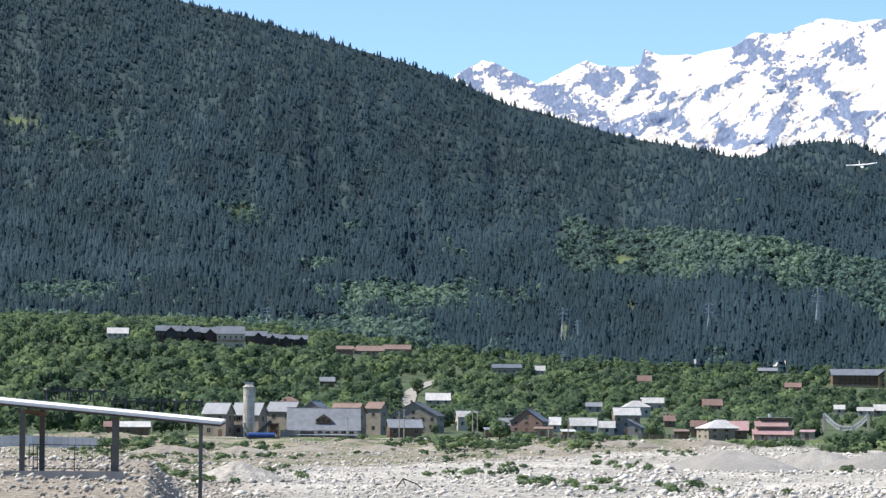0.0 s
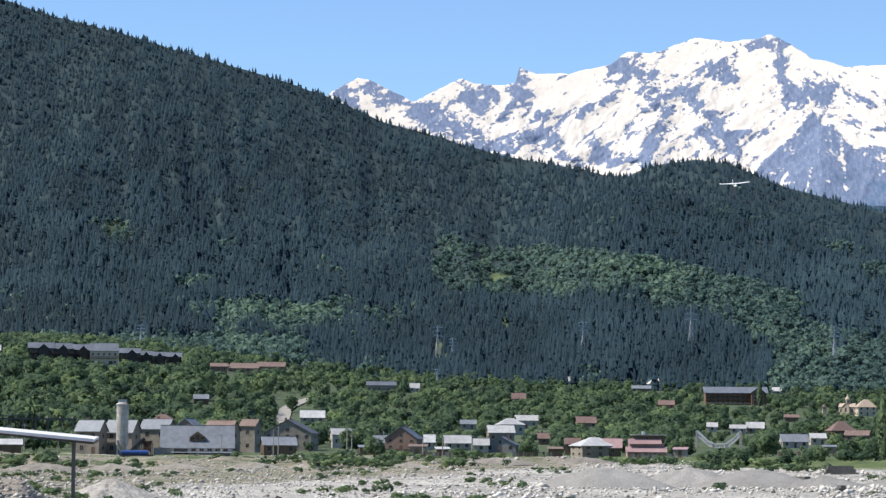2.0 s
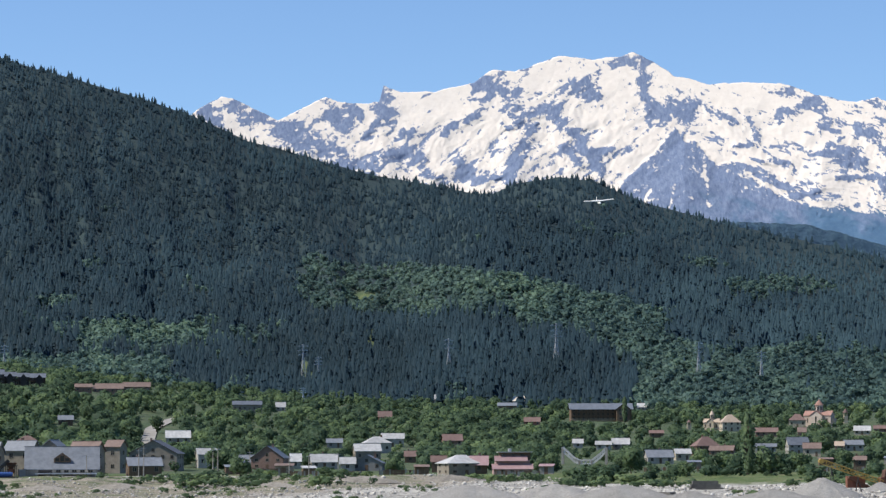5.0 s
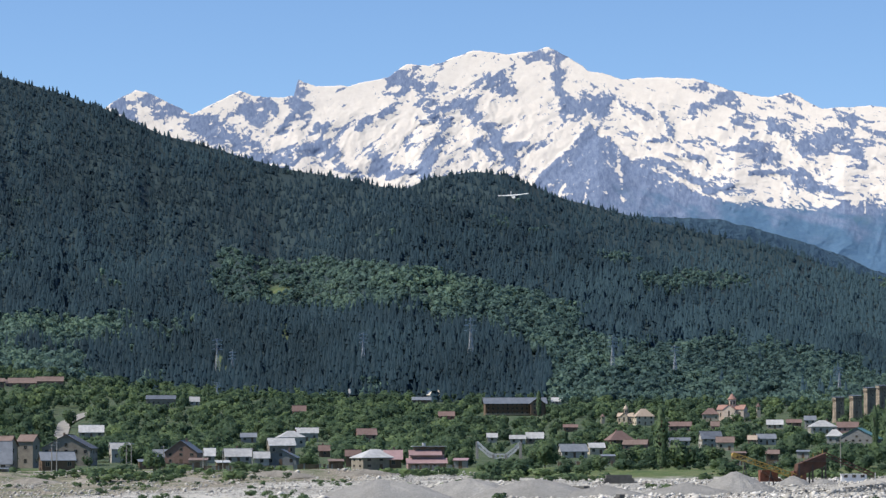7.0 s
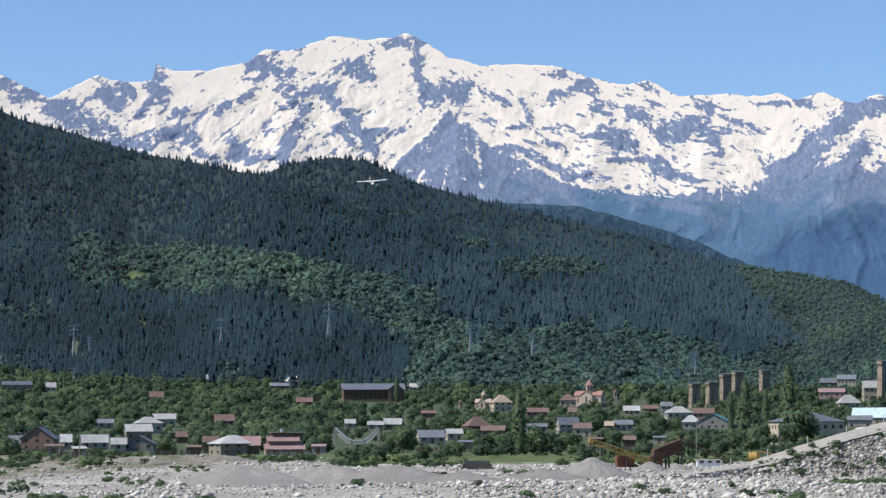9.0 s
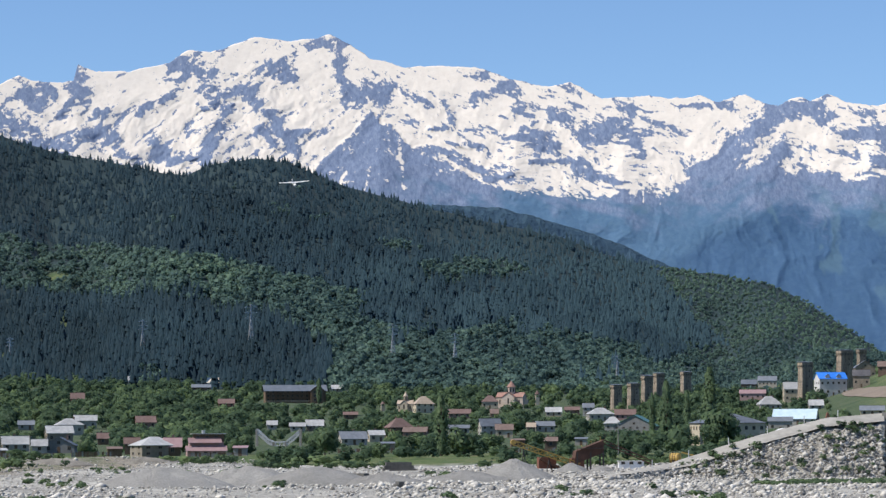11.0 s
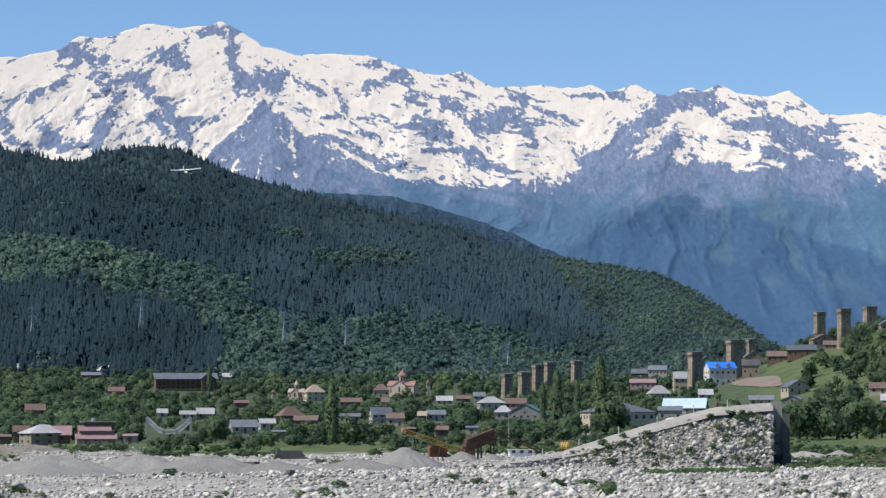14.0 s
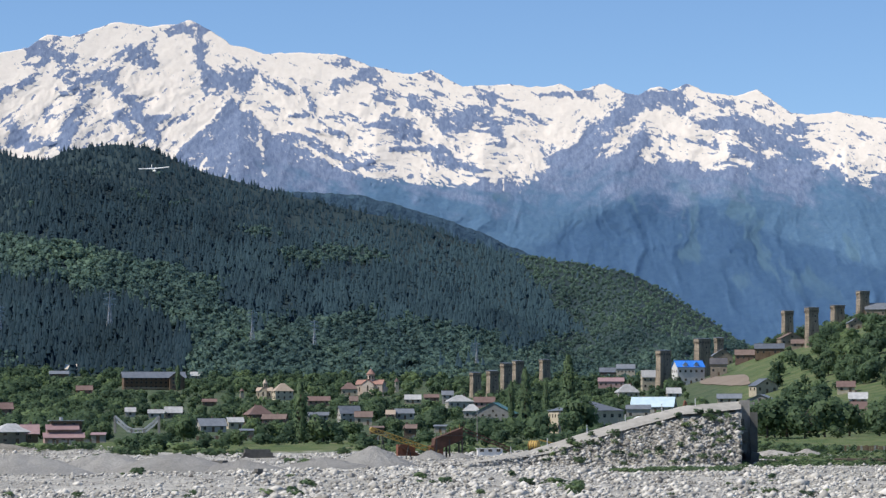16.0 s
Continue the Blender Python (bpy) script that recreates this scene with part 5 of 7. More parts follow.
def church(bearing, dist, w, h, big):
    cat = "church"
    lab = "pink-roofed cross church with a conical drum tower" if big else "small pale domed church with a round drum"
    ob = tagged(base_at("church", bearing, dist, -16), lab, cat)
    wall, roof = (WALLS["pale"], ROOFS["rose"]) if big else (WALLS["cream"], ROOFS["tan"])
    L = w
    part("nave", wall_shape("side", L, w * 0.5, h * 0.4, h * 0.16), wall, ob)
    part("nave_roof", roof_shape("side", L, w * 0.5, h * 0.4, h * 0.16, 0.3), roof, ob)
    part("transept", wall_shape("front", w * 0.45, w * 0.85, h * 0.4, h * 0.16), wall, ob)
    part("transept_roof", roof_shape("front", w * 0.45, w * 0.85, h * 0.4, h * 0.16, 0.3), roof, ob)
    r = w * 0.15
    drum = part("drum", Shape().frustum(r, r, h * 0.5, h * 0.76, 12), wall, ob)
    for k in range(8):
        a = 6.283 * k / 8
        part("drum_window", Shape().box(-r * 0.16, r * 0.16, -r - 0.05, -r + 0.2, h * 0.58, h * 0.71, pose(0, 0, 0, 0, 0, 45 * k)), M_PANE, drum)
    part("cone_roof", Shape().frustum(r * 1.18, 0.05, h * 0.76, h * 0.98, 12), roof, ob)
    part("cross", Shape().box(-0.06, 0.06, -0.06, 0.06, h * 0.97, h * 1.05).box(-0.3, 0.3, -0.05, 0.05, h * 1.01, h * 1.02), M_STEEL, ob)
    for x in (-w * 0.36, w * 0.36):
        add_window(ob, pose(x, -w * 0.25, h * 0.14), 0.8, h * 0.16)
    add_window(ob, pose(0, -w * 0.425, h * 0.16), 1.0, h * 0.2)
    part("apse", Shape().frustum(w * 0.14, w * 0.14, -1.5, h * 0.3, 12, pose(w * 0.5, 0, 0)), wall, ob)
    part("plinth", Shape().box(-w * 0.56, w * 0.62, -w * 0.5, w * 0.5, -3, 0.25), M_CONCRETE, ob)
    keep_open(bearing, dist, w * 1.1, h * 0.8)


church(5.88, 1775, 17.5, 17.6, True)
church(3.72, 1690, 9.6, 12.5, False)


def bell_tower(bearing, dist, w, h):
    ob = tagged(base_at("bell_tower", bearing, dist, 10), "slim pale bell tower with a pointed cap", "tower")
    part("shaft", Shape().box(-w / 2, w / 2, -w / 2, w / 2, -2, h * 0.5), WALLS["cream"], ob)
    for sx in (-1, 1):
        for sy in (-1, 1):
            part("column", Shape().box(-0.2, 0.2, -0.2, 0.2, h * 0.5, h * 0.72, pose(sx * (w / 2 - 0.25), sy * (w / 2 - 0.25), 0)), WALLS["cream"], ob)
    part("cap", Shape().frustum(w * 0.75, 0.05, h * 0.72, h, 8), ROOFS["red"], ob)
    keep_open(bearing, dist, w, h)


bell_tower(6.41, 1925, 2.6, 10.0)
bell_tower(3.25, 1700, 2.2, 6.0)

tower(8.02, 1745, 6.7, 16.0)
tower(8.37, 1717, 7.2, 16.9)
tower(8.65, 1781, 7.1, 20.8)
tower(8.89, 1937, 7.4, 20.3)
tower(9.44, 2097, 7.8, 20.5)
tower(11.86, 1617, 8.3, 23.0)
tower(12.65, 1637, 9.1, 23.2)
tower(12.99, 1737, 5.6, 19.2)
tower(14.38, 1709, 6.8, 19.0)
tower(14.87, 1517, 6.9, 21.2)
tower(15.39, 1709, 8.1, 13.8)
tower(15.90, 1709, 7.5, 18.3)

pylon(-4.62, 2440, 35, 5.0)
pylon(-4.31, 2430, 26, 3.6)
pylon(-4.62, 2065, 14, 2.5)
pylon(0.56, 2450, 42, 5.9)
pylon(-10.67, 2150, 22, 3.1)
pylon(-1.64, 2450, 31, 4.3)
pylon(3.46, 2440, 34, 4.7)
pylon(4.73, 2430, 30, 4.2)
pylon(8.05, 2400, 24, 3.4)

for b, r, h in ((-13.28, 800, 8), (-12.98, 800, 8.2), (-12.3, 800, 6), (-7.85, 742, 8), (-7.95, 744, 7.5), (-6.35, 742, 8), (-6.45, 744, 7.8), (-9.0, 745, 6), (-5.7, 760, 6.5), (-4.9, 760, 6.2), (-4.5, 765, 6), (-3.9, 765, 6), (8.05, 740, 9), (10.95, 700, 7), (12.2, 690, 6)):
    pole(b, r, h)

M_TRACK = plain("pale_dirt_road", (0.25, 0.24, 0.215), (0.42, 0.4, 0.362), 0.9, 0.95, coarse=0.1)
M_FIELD = plain("ploughed_earth", (0.19, 0.155, 0.122), (0.28, 0.232, 0.19), 0.25, 0.95)
strip("road", [(-7.55, 1240), (-7.78, 1330), (-7.70, 1450), (-7.45, 1530), (-7.2, 1600), (-6.8, 1640)], 6.5, M_TRACK, "pale winding dirt road up the slope", "road", 0.5)
strip("bank_road", [(-18, 690), (-13, 745), (-10.5, 752), (-8, 735), (-4, 752)], 6.0, M_TRACK, "stony track along the river bank", "road", 0.12)


def bare_field():
    n, k = 40, 10
    a, u = np.meshgrid(np.linspace(0, 2 * np.pi, n, endpoint=False), np.linspace(0, 1, k), indexing="ij")
    wob = 0.8 + 0.4 * fbm(np.cos(a) * 1.5 + 4, np.sin(a) * 1.5 + 4, 3)
    b, r = 13.1 + 0.5 * u * wob * np.cos(a) + 0.1 * np.sin(a) * u, 1475 - 110 * u * wob * np.cos(a) + 45 * u * wob * np.sin(a)
    V = np.stack([r * np.sin(np.radians(b)), r * np.cos(np.radians(b)), land(b, r) + 0.35], -1).reshape(-1, 3)
    tagged(new("bare_field", mesh_from("bare_field", V, grid_faces(n, k, True)[:, ::-1], M_FIELD, None, True)), "bare brown earth yard between the houses", "field", kind="structure")


bare_field()
OPEN_VIEW.append((-7.9, -7.3, 0.35, 1600))
OPEN_VIEW.append((12.4, 14.0, 0.55, 1640))


# ---- the gravel works and the bank ----
def silo():
    ob = tagged(base_at("cement_silo", -11.02, 745), "tall stained white cement silo on steel legs", "silo")
    part("barrel", Shape().frustum(1.5, 1.5, 3.0, 13.6, 20), M_SILO, ob, smooth=False)
    for k in range(7):
        part("hoop", Shape().frustum(1.56, 1.56, 4.2 + k * 1.5, 4.34 + k * 1.5, 20), M_STEEL, ob)
    part("hopper", Shape().frustum(0.4, 1.48, 1.0, 2.998, 16), M_SILO, ob)
    part("cap", Shape().frustum(1.7, 0.9, 13.6, 14.2, 20), M_SILO, ob)
    part("top_rail", Shape().box(-1.2, 1.2, -1.2, -1.12, 14.2, 14.9).box(-1.2, 1.2, 1.12, 1.2, 14.2, 14.9), M_STEEL, ob)
    for sx in (-1, 1):
        for sy in (-1, 1):
            part("leg", Shape().box(-0.15, 0.15, -0.15, 0.15, -1, 4.2, pose(sx * 1.2, sy * 1.2, 0)), M_STEEL, ob)
    part("ladder", Shape().box(1.62, 1.7, -0.3, -0.24, 0, 13.6).box(1.62, 1.7, 0.24, 0.3, 0, 13.6), M_STEEL, ob)
    keep_open(-11.02, 745, 4, 14)


M_SILO = plain("stained_white_steel", (0.16, 0.15, 0.135), (0.6, 0.58, 0.54), 2.2, 0.5, stretch=(1, 1, 0.15))
silo()


def batching_plant():
    ob = tagged(base_at("batching_plant", -10.65, 745, 10), "rusty concrete batching plant with belt and hopper", "machine")
    part("belt", Shape().beam((-3, 0, 0.8), (1.2, 0, 4.6), 0.5, 0.9), M_DARK_STEEL, ob)
    part("hopper", Shape().frustum(0.6, 1.6, 2.4, 4.0, 4, pose(1.8, 0, 0)), M_RUST, ob)
    part("mixer", Shape().frustum(0.9, 0.9, 1.2, 2.39, 12, pose(1.8, 0, 0)), M_ORANGE, ob)
    for x in (0.6, 3.0):
        for y in (-1.1, 1.1):
            part("leg", Shape().box(x - 0.1, x + 0.1, y - 0.1, y + 0.1, -1, 3.2), M_DARK_STEEL, ob)
    part("platform", Shape().box(0.2, 3.4, -1.3, 1.3, 3.2, 3.32), M_DARK_STEEL, ob)
    part("control_cabin", Shape().box(3.8, 5.6, -1, 1, -0.6, 2.2), WALLS["grey"], ob)


batching_plant()


def tank_trailer():
    ob = tagged(base_at("tank_trailer", -10.75, 705, 4), "long low blue tank trailer parked on the bank", "trailer")
    part("tank", Shape().frustum(0.62, 0.62, -3.5, 3.3, 14, pose(0, 0, 1.2, 0, 90, 0)), M_BLUE, ob, smooth=False)
    part("chassis", Shape().box(-3.9, 4.6, -0.9, 0.9, 0.35, 0.62), M_DARK_STEEL, ob)
    for x in (-2.8, -1.7, 3.2):
        for y in (-0.95, 0.95):
            part("wheel", Shape().frustum(0.45, 0.45, -0.15, 0.15, 12, pose(x, y, 0.42, 90, 0, 0)), M_DARK_STEEL, ob)


tank_trailer()


def concrete_skeleton():
    """Unfinished frames of posts and roof beams behind the shelter."""
    for bear, dist, n, gap, h, turn in ((-14.55, 1080, 6, 4.4, 9.2, 8), (-12.9, 1040, 8, 4.6, 7.0, 4)):
        ob = tagged(base_at("concrete_skeleton", bear, dist, turn), "weathered open concrete frame of an unfinished shed", "building frame")
        L = (n - 1) * gap / 2
        for k in range(n):
            for y in (-4, 4):
                part("column", Shape().box(-0.25, 0.25, -0.25, 0.25, -3, h, pose(-L + k * gap, y, 0)), M_DARK_CONCRETE, ob)
            part("cross_beam", Shape().box(-0.22, 0.22, -4.6, 4.6, h + 0.6, h + 1.2, pose(-L + k * gap, 0, 0)), M_DARK_CONCRETE, ob)
        for y in (-4, 4):
            part("long_beam", Shape().box(-L - 0.6, L + 0.6, y - 0.3, y + 0.3, h, h + 0.6), M_DARK_CONCRETE, ob)
        part("roof_plate", Shape().box(-L, L * 0.3, -4.8, 4.8, h + 1.2, h + 1.45), M_DARK_CONCRETE, ob)
        keep_open(bear, dist, 2 * L, h * 0.5, h * 0.6)


concrete_skeleton()


def fence():
    ob = tagged(base_at("security_fence", -15.3, 600, 0), "pale panel fence topped with bent barbed-wire arms", "fence")
    n = 18
    pan = Shape().box(-0.68, 0.68, -0.05, 0.05, -0.6, 2.0).mesh("panel", M_PLASTIC)
    post = Shape().box(-0.06, 0.06, -0.08, 0.08, -0.8, 2.1).beam((0, 0, 2.1), (0, -0.35, 2.6), 0.09).mesh("post", M_STEEL)
    for k in range(n):
        x = (k - n / 2) * 1.5
        b = -15.3 + math.degrees(x / 600)
        dz = float(land(b, 600)) - float(land(-15.3, 600))
        part("panel", pan, None, ob, m=pose(x, 0, dz + 0.3))
        part("post", post, None, ob, m=pose(x + 0.75, 0, dz + 0.3))
    keep_open(-15.3, 600, 28, 2.5)


fence()


def shelter():
    """The open-sided roof near the camera, on posts and a low concrete wall."""
    r = 190.0
    ob = new("open_shelter")
    p = toward(-15.5, 0, r)
    ob.matrix_world = pose(p.x, p.y, 0, 0, 0, 15.5 - 8)
    tagged(ob, "open shelter with a thin sloping metal roof on posts", "shelter")
    at = lambda b, up, rr=r: ob.matrix_world.inverted() @ toward(b, up, rr)
    ax, bx = at(-18.5, 0.50), at(-11.50, -0.13)
    s = Shape()
    for k, (y0, y1, z0, z1) in enumerate(((-1.6, 3.2, 0.0, 0.2),)):
        s.slab([(ax.x, y0, ax.z + z0), (bx.x, y0, bx.z + z0), (bx.x, y1, bx.z + z1), (ax.x, y1, ax.z + z1)], 0.16)
    part("roof_sheet", s, M_WHITE, ob, "thin pale metal roof")
    part("fascia", Shape().slab([(ax.x, -1.72, ax.z + 0.04), (bx.x, -1.72, bx.z + 0.04), (bx.x, -1.604, bx.z + 0.04), (ax.x, -1.604, ax.z + 0.04)], 0.2), M_WHITE, ob, "bright pale eaves board")
    # Dark beam added to stand for the shaded line under the roof edge.
    part("gutter", Shape().beam((ax.x, -1.55, ax.z - 0.25), (bx.x, -1.55, bx.z - 0.25), 0.14, 0.12), M_DARK_STEEL, ob, "dark bar for the shade under the eaves")
    for k in range(7):
        y = -1.2 + 0.68 * k
        dz = 0.2 * (y + 1.6) / 4.8 - 0.27
        part("purlin", Shape().beam((ax.x, y, ax.z + dz), (bx.x, y, bx.z + dz), 0.1), M_WOOD, ob)
    roof_z = lambda x: ax.z + (bx.z - ax.z) * (x - ax.x) / (bx.x - ax.x)
    for b, y, w, foot in ((-15.5, -1.1, 0.34, -1.16), (-15.24, 2.4, 0.34, -1.12), (-13.62, -1.0, 0.44, -1.13), (-11.90, -1.2, 0.24, -1.9)):
        q = at(b, foot)
        part("post", Shape().box(q.x - w / 2, q.x + w / 2, y - w / 2, y + w / 2, q.z - 0.4, roof_z(q.x) - 0.36), M_DARK_CONCRETE, ob, "dark square post")
    lo, hi = at(-18.5, -1.13), at(-13.46, -1.13)
    part("low_wall", Shape().box(lo.x, hi.x, -1.5, -0.7, lo.z - 1.5, lo.z), M_CONCRETE, ob, "low concrete wall")
    q0, q1 = at(-15.36, -0.6), at(-13.7, -0.62)
    rail = Shape().beam((q0.x, -1.0, q0.z), (q1.x, -1.0, q1.z), 0.05).beam((q0.x, -1.0, lo.z + 0.15), (q1.x, -1.0, lo.z + 0.15), 0.05)
    part("rail", rail, M_DARK_STEEL, ob)
    for k in range(5):
        x = q0.x + (q1.x - q0.x) * (0, 0.05, 0.1, 0.55, 1.0)[k]
        part("baluster", Shape().box(x - 0.025, x + 0.025, -1.03, -0.98, lo.z, q0.z), M_DARK_STEEL, ob)
    q = at(-15.4, 0.0)
    part("bracket", Shape().beam((q.x - 0.5, -1.0, roof_z(q.x) - 0.5), (q.x + 0.7, 2.2, roof_z(q.x) - 0.75), 0.3), M_WOOD, ob)


shelter()


def footbridge():
    ob = tagged(base_at("footbridge", 1.18, 1085, -6), "pale concrete trestle with zigzag sloping side beams", "bridge")
    pts = [(-9.5, 6.6), (-5.2, 2.6), (-3.0, 1.6), (1.8, 1.6), (4.5, 3.6), (7.4, 6.4)]
    for y in (-1.5, 1.5):
        for (x0, z0), (x1, z1) in zip(pts, pts[1:]):
            part("side_beam", Shape().beam((x0, y, z0), (x1, y, z1), 0.62, 0.6), M_PLASTIC, ob)
            part("lower_beam", Shape().beam((x0, y, z0 - 1.6), (x1, y, z1 - 1.6 + 0.3), 0.45, 0.5), M_PLASTIC, ob)
            for q in (0.15, 0.5, 0.85):
                x, z = x0 + (x1 - x0) * q, z0 + (z1 - z0) * q
                part("strut", Shape().beam((x, y, z - 1.6), (x, y, z), 0.3), M_PLASTIC, ob)
        for x, z in (pts[0], pts[2], pts[3], pts[5]):
            part("pier", Shape().box(x - 0.35, x + 0.35, y - 0.35, y + 0.35, -3, z), M_CONCRETE, ob)
    part("deck", Shape().box(-3, 1.8, -1.2, 1.2, 0.1, 0.35), M_CONCRETE, ob)
    keep_open(1.18, 1085, 18, 3, 0.2)


footbridge()


def screening_plant():
    """The rusty hopper with its yellow conveyors."""
    ob = tagged(base_at("screening_plant", 7.45, 540, 12), "rusty gravel screening plant with a yellow lattice conveyor", "machine")
    hop = Shape()
    hop.add([(-3.2, -1.6, 1.4), (2.6, -1.6, 3.6), (2.6, -1.6, 6.0), (-2.8, -1.6, 3.9), (-3.2, 1.6, 1.4), (2.6, 1.6, 3.6), (2.6, 1.6, 6.0), (-2.8, 1.6, 3.9)],
            [(0, 1, 2, 3), (7, 6, 5, 4), (4, 5, 1, 0), (5, 6, 2, 1), (3, 2, 6, 7), (0, 3, 7, 4)])
    part("hopper", hop, M_RUST, ob, "rust-red steel hopper")
    part("screen_box", Shape().box(-3.6, -1.2, -1.4, 1.4, 0.3, 2.6), M_ORANGE, ob, "orange screen box")
    part("catwalk", Shape().box(-2.4, 3.2, -2.2, -1.605, 4.4, 4.5), M_DARK_STEEL, ob)
    for k in range(7):
        part("rail_post", Shape().beam((-2.6 + k * 0.9, -1.7, 4.0 + k * 0.36), (-2.6 + k * 0.9, -1.7, 4.9 + k * 0.36), 0.07), M_YELLOW if k % 2 else M_RUST, ob)
    for x in (-2.6, 0.0, 2.5):
        for y in (-1.5, 1.5):
            part("leg", Shape().box(x - 0.14, x + 0.14, y - 0.14, y + 0.14, -0.8, 3.8), M_DARK_STEEL, ob)
    conv = Shape()
    a, b = Vector((-15.0, -1.0, 5.2)), Vector((-2.0, -1.0, 0.7))
    for dy in (-0.45, 0.45):
        for dz in (0, 0.9):
            conv.beam(a + Vector((0, dy, dz)), b + Vector((0, dy, dz)), 0.14)
        for k in range(13):
            p, q = a.lerp(b, k / 13), a.lerp(b, (k + 1) / 13)
            conv.beam(p + Vector((0, dy, 0)), q + Vector((0, dy, 0.9)), 0.09).beam(p + Vector((0, dy, 0.9)), p + Vector((0, dy, 0)), 0.09)
    part("conveyor", conv, M_YELLOW, ob, "yellow lattice conveyor boom")
    part("belt", Shape().beam(a + Vector((0, 0, 0.95)), b + Vector((0, 0, 0.95)), 0.75, 0.08), M_DARK_STEEL, ob)
    part("head_drum", Shape().frustum(0.45, 0.45, -0.6, 0.6, 12, pose(-15.0, -1.0, 5.7, 90, 0, 0)), M_YELLOW, ob)
    for x, z in ((-13, 4.5), (-8, 2.8)):
        part("conveyor_leg", Shape().beam((x - 0.7, -1.8, -0.8), (x, -1.4, z), 0.14).beam((x + 0.7, -1.8, -0.8), (x, -0.6, z), 0.14), M_DARK_STEEL, ob)
    conv2 = Shape()
    a, b = Vector((3.0, 1.0, 5.4)), Vector((13.0, 2.0, 1.2))
    for dy in (-0.4, 0.4):
        conv2.beam(a + Vector((0, dy, 0)), b + Vector((0, dy, 0)), 0.14).beam(a + Vector((0, dy, 0.7)), b + Vector((0, dy, 0.7)), 0.14)
        for k in range(10):
            p, q = a.lerp(b, k / 10), a.lerp(b, (k + 1) / 10)
            conv2.beam(p + Vector((0, dy, 0)), q + Vector((0, dy, 0.7)), 0.09)
    part("rear_conveyor", conv2, M_RUST, ob)
    part("chute", Shape().beam((-9.5, 0.5, 2.6), (-5.0, 0.5, 0.4), 0.9, 0.5), M_RUST, ob)
    part("feed_box", Shape().box(-9.6, -6.2, 1.0, 3.0, 0.6, 2.8), M_ORANGE, ob)
    part("motor", Shape().frustum(0.5, 0.5, 0, 1.2, 10, pose(-4.6, -0.6, 0.2)), M_DARK_STEEL, ob)
    keep_open(7.3, 545, 16, 6)


screening_plant()


def loader():
    ob = tagged(base_at("yellow_crusher", 9.3, 600, 10), "yellow crusher drum with a short conveyor", "machine")
    part("drum", Shape().frustum(1.1, 1.1, -1.0, 1.0, 16, pose(-1, 0, 2.0, 90, 0, 60)), M_YELLOW, ob)
    for k in range(4):
        part("rib", Shape().frustum(1.16, 1.16, -0.9 + 0.55 * k, -0.8 + 0.55 * k, 16, pose(-1, 0, 2.0, 90, 0, 60)), M_RUST, ob)
    part("frame", Shape().beam((-3, -0.8, -0.6), (-1, -0.8, 2.2), 0.25).beam((1.2, -0.8, -0.6), (-1, -0.8, 2.2), 0.25), M_DARK_STEEL, ob)
    part("conveyor", Shape().beam((0.4, 0, 3.2), (7.5, 0, 1.4), 0.5, 0.3), M_YELLOW, ob)
    part("leg", Shape().box(6.4, 6.6, -0.2, 0.2, -1, 1.6), M_DARK_STEEL, ob)
    keep_open(9.3, 600, 10, 4)


loader()


def site_cabin(bearing, dist, w, h):
    ob = tagged(base_at("site_cabin", bearing, dist, 6), "white site cabin with a flat roof beside the plant", "cabin")
    part("wall", Shape().box(-w / 2, w / 2, -1.3, 1.3, -0.8, h), M_WHITE, ob)
    part("roof", Shape().box(-w / 2 - 0.2, w / 2 + 0.2, -1.5, 1.5, h, h + 0.14), M_PLASTIC, ob)
    for k in range(3):
        add_window(ob, pose(-w / 2 + w * (k + 0.5) / 3, -1.3, 0.9), 0.8, 0.6)
    keep_open(bearing, dist, w, h)


site_cabin(8.3, 566, 5.0, 1.5)


def concrete_block(bearing, dist, w, h, turn):
    ob = tagged(base_at("concrete_slabs", bearing, dist, turn), "stack of weathered concrete slabs on the gravel", "slab", "dumped concrete")
    z = -0.3
    for k in range(3):
        t = h / 3 + 0.1
        part("slab", Shape().box(-w / 2 + 0.3 * k, w / 2 - 0.45 * k, -1.2 + 0.1 * k, 1.3, z + 0.004, z + t), M_DARK_CONCRETE, ob)
        z += t


concrete_block(3.58, 560, 6.6, 1.7, 6)
concrete_block(2.75, 470, 4.6, 0.9, -24)
concrete_block(3.62, 362, 2.2, 0.8, 12)


def gravel_heap(bearing, dist, w, h, label, mat, seed):
    n, k = 72, 26
    a, u = np.meshgrid(np.linspace(0, 2 * np.pi, n, endpoint=False), np.linspace(0, 1, k), indexing="ij")
    c = spot(bearing, dist)
    wob = 0.85 + 0.3 * fbm(np.cos(a) * 2 + seed, np.sin(a) * 2 + seed, 3)
    X, Y = np.cos(a) * u * w / 2 * wob, np.sin(a) * u * w * 0.42 * wob
    Z = h * (1 - u ** 1.15) * (0.85 + 0.3 * fbm(X / w * 4 + 5, Y / w * 4 + seed, 3)) + (fbm(X * 1.2, Y * 1.2, 3) - 0.5) * 0.35 * (u < 0.95) - 0.5 * u ** 4
    V = np.stack([X, Y, Z], -1).reshape(-1, 3)
    me = mesh_from("gravel_mound", V, grid_faces(n, k, True)[:, ::-1], mat, None, True)
    ob = new("gravel_mound", me)
    ob.matrix_world = pose(c.x, c.y, c.z - 0.15, 0, 0, -bearing)
    tagged(ob, label, "gravel heap", "gravel heaps")


M_HEAP = plain("fine_grey_gravel", (0.18, 0.176, 0.165), (0.36, 0.352, 0.332), 3.4, 0.95, bump=0.8, bdist=0.3, coarse=0.05)
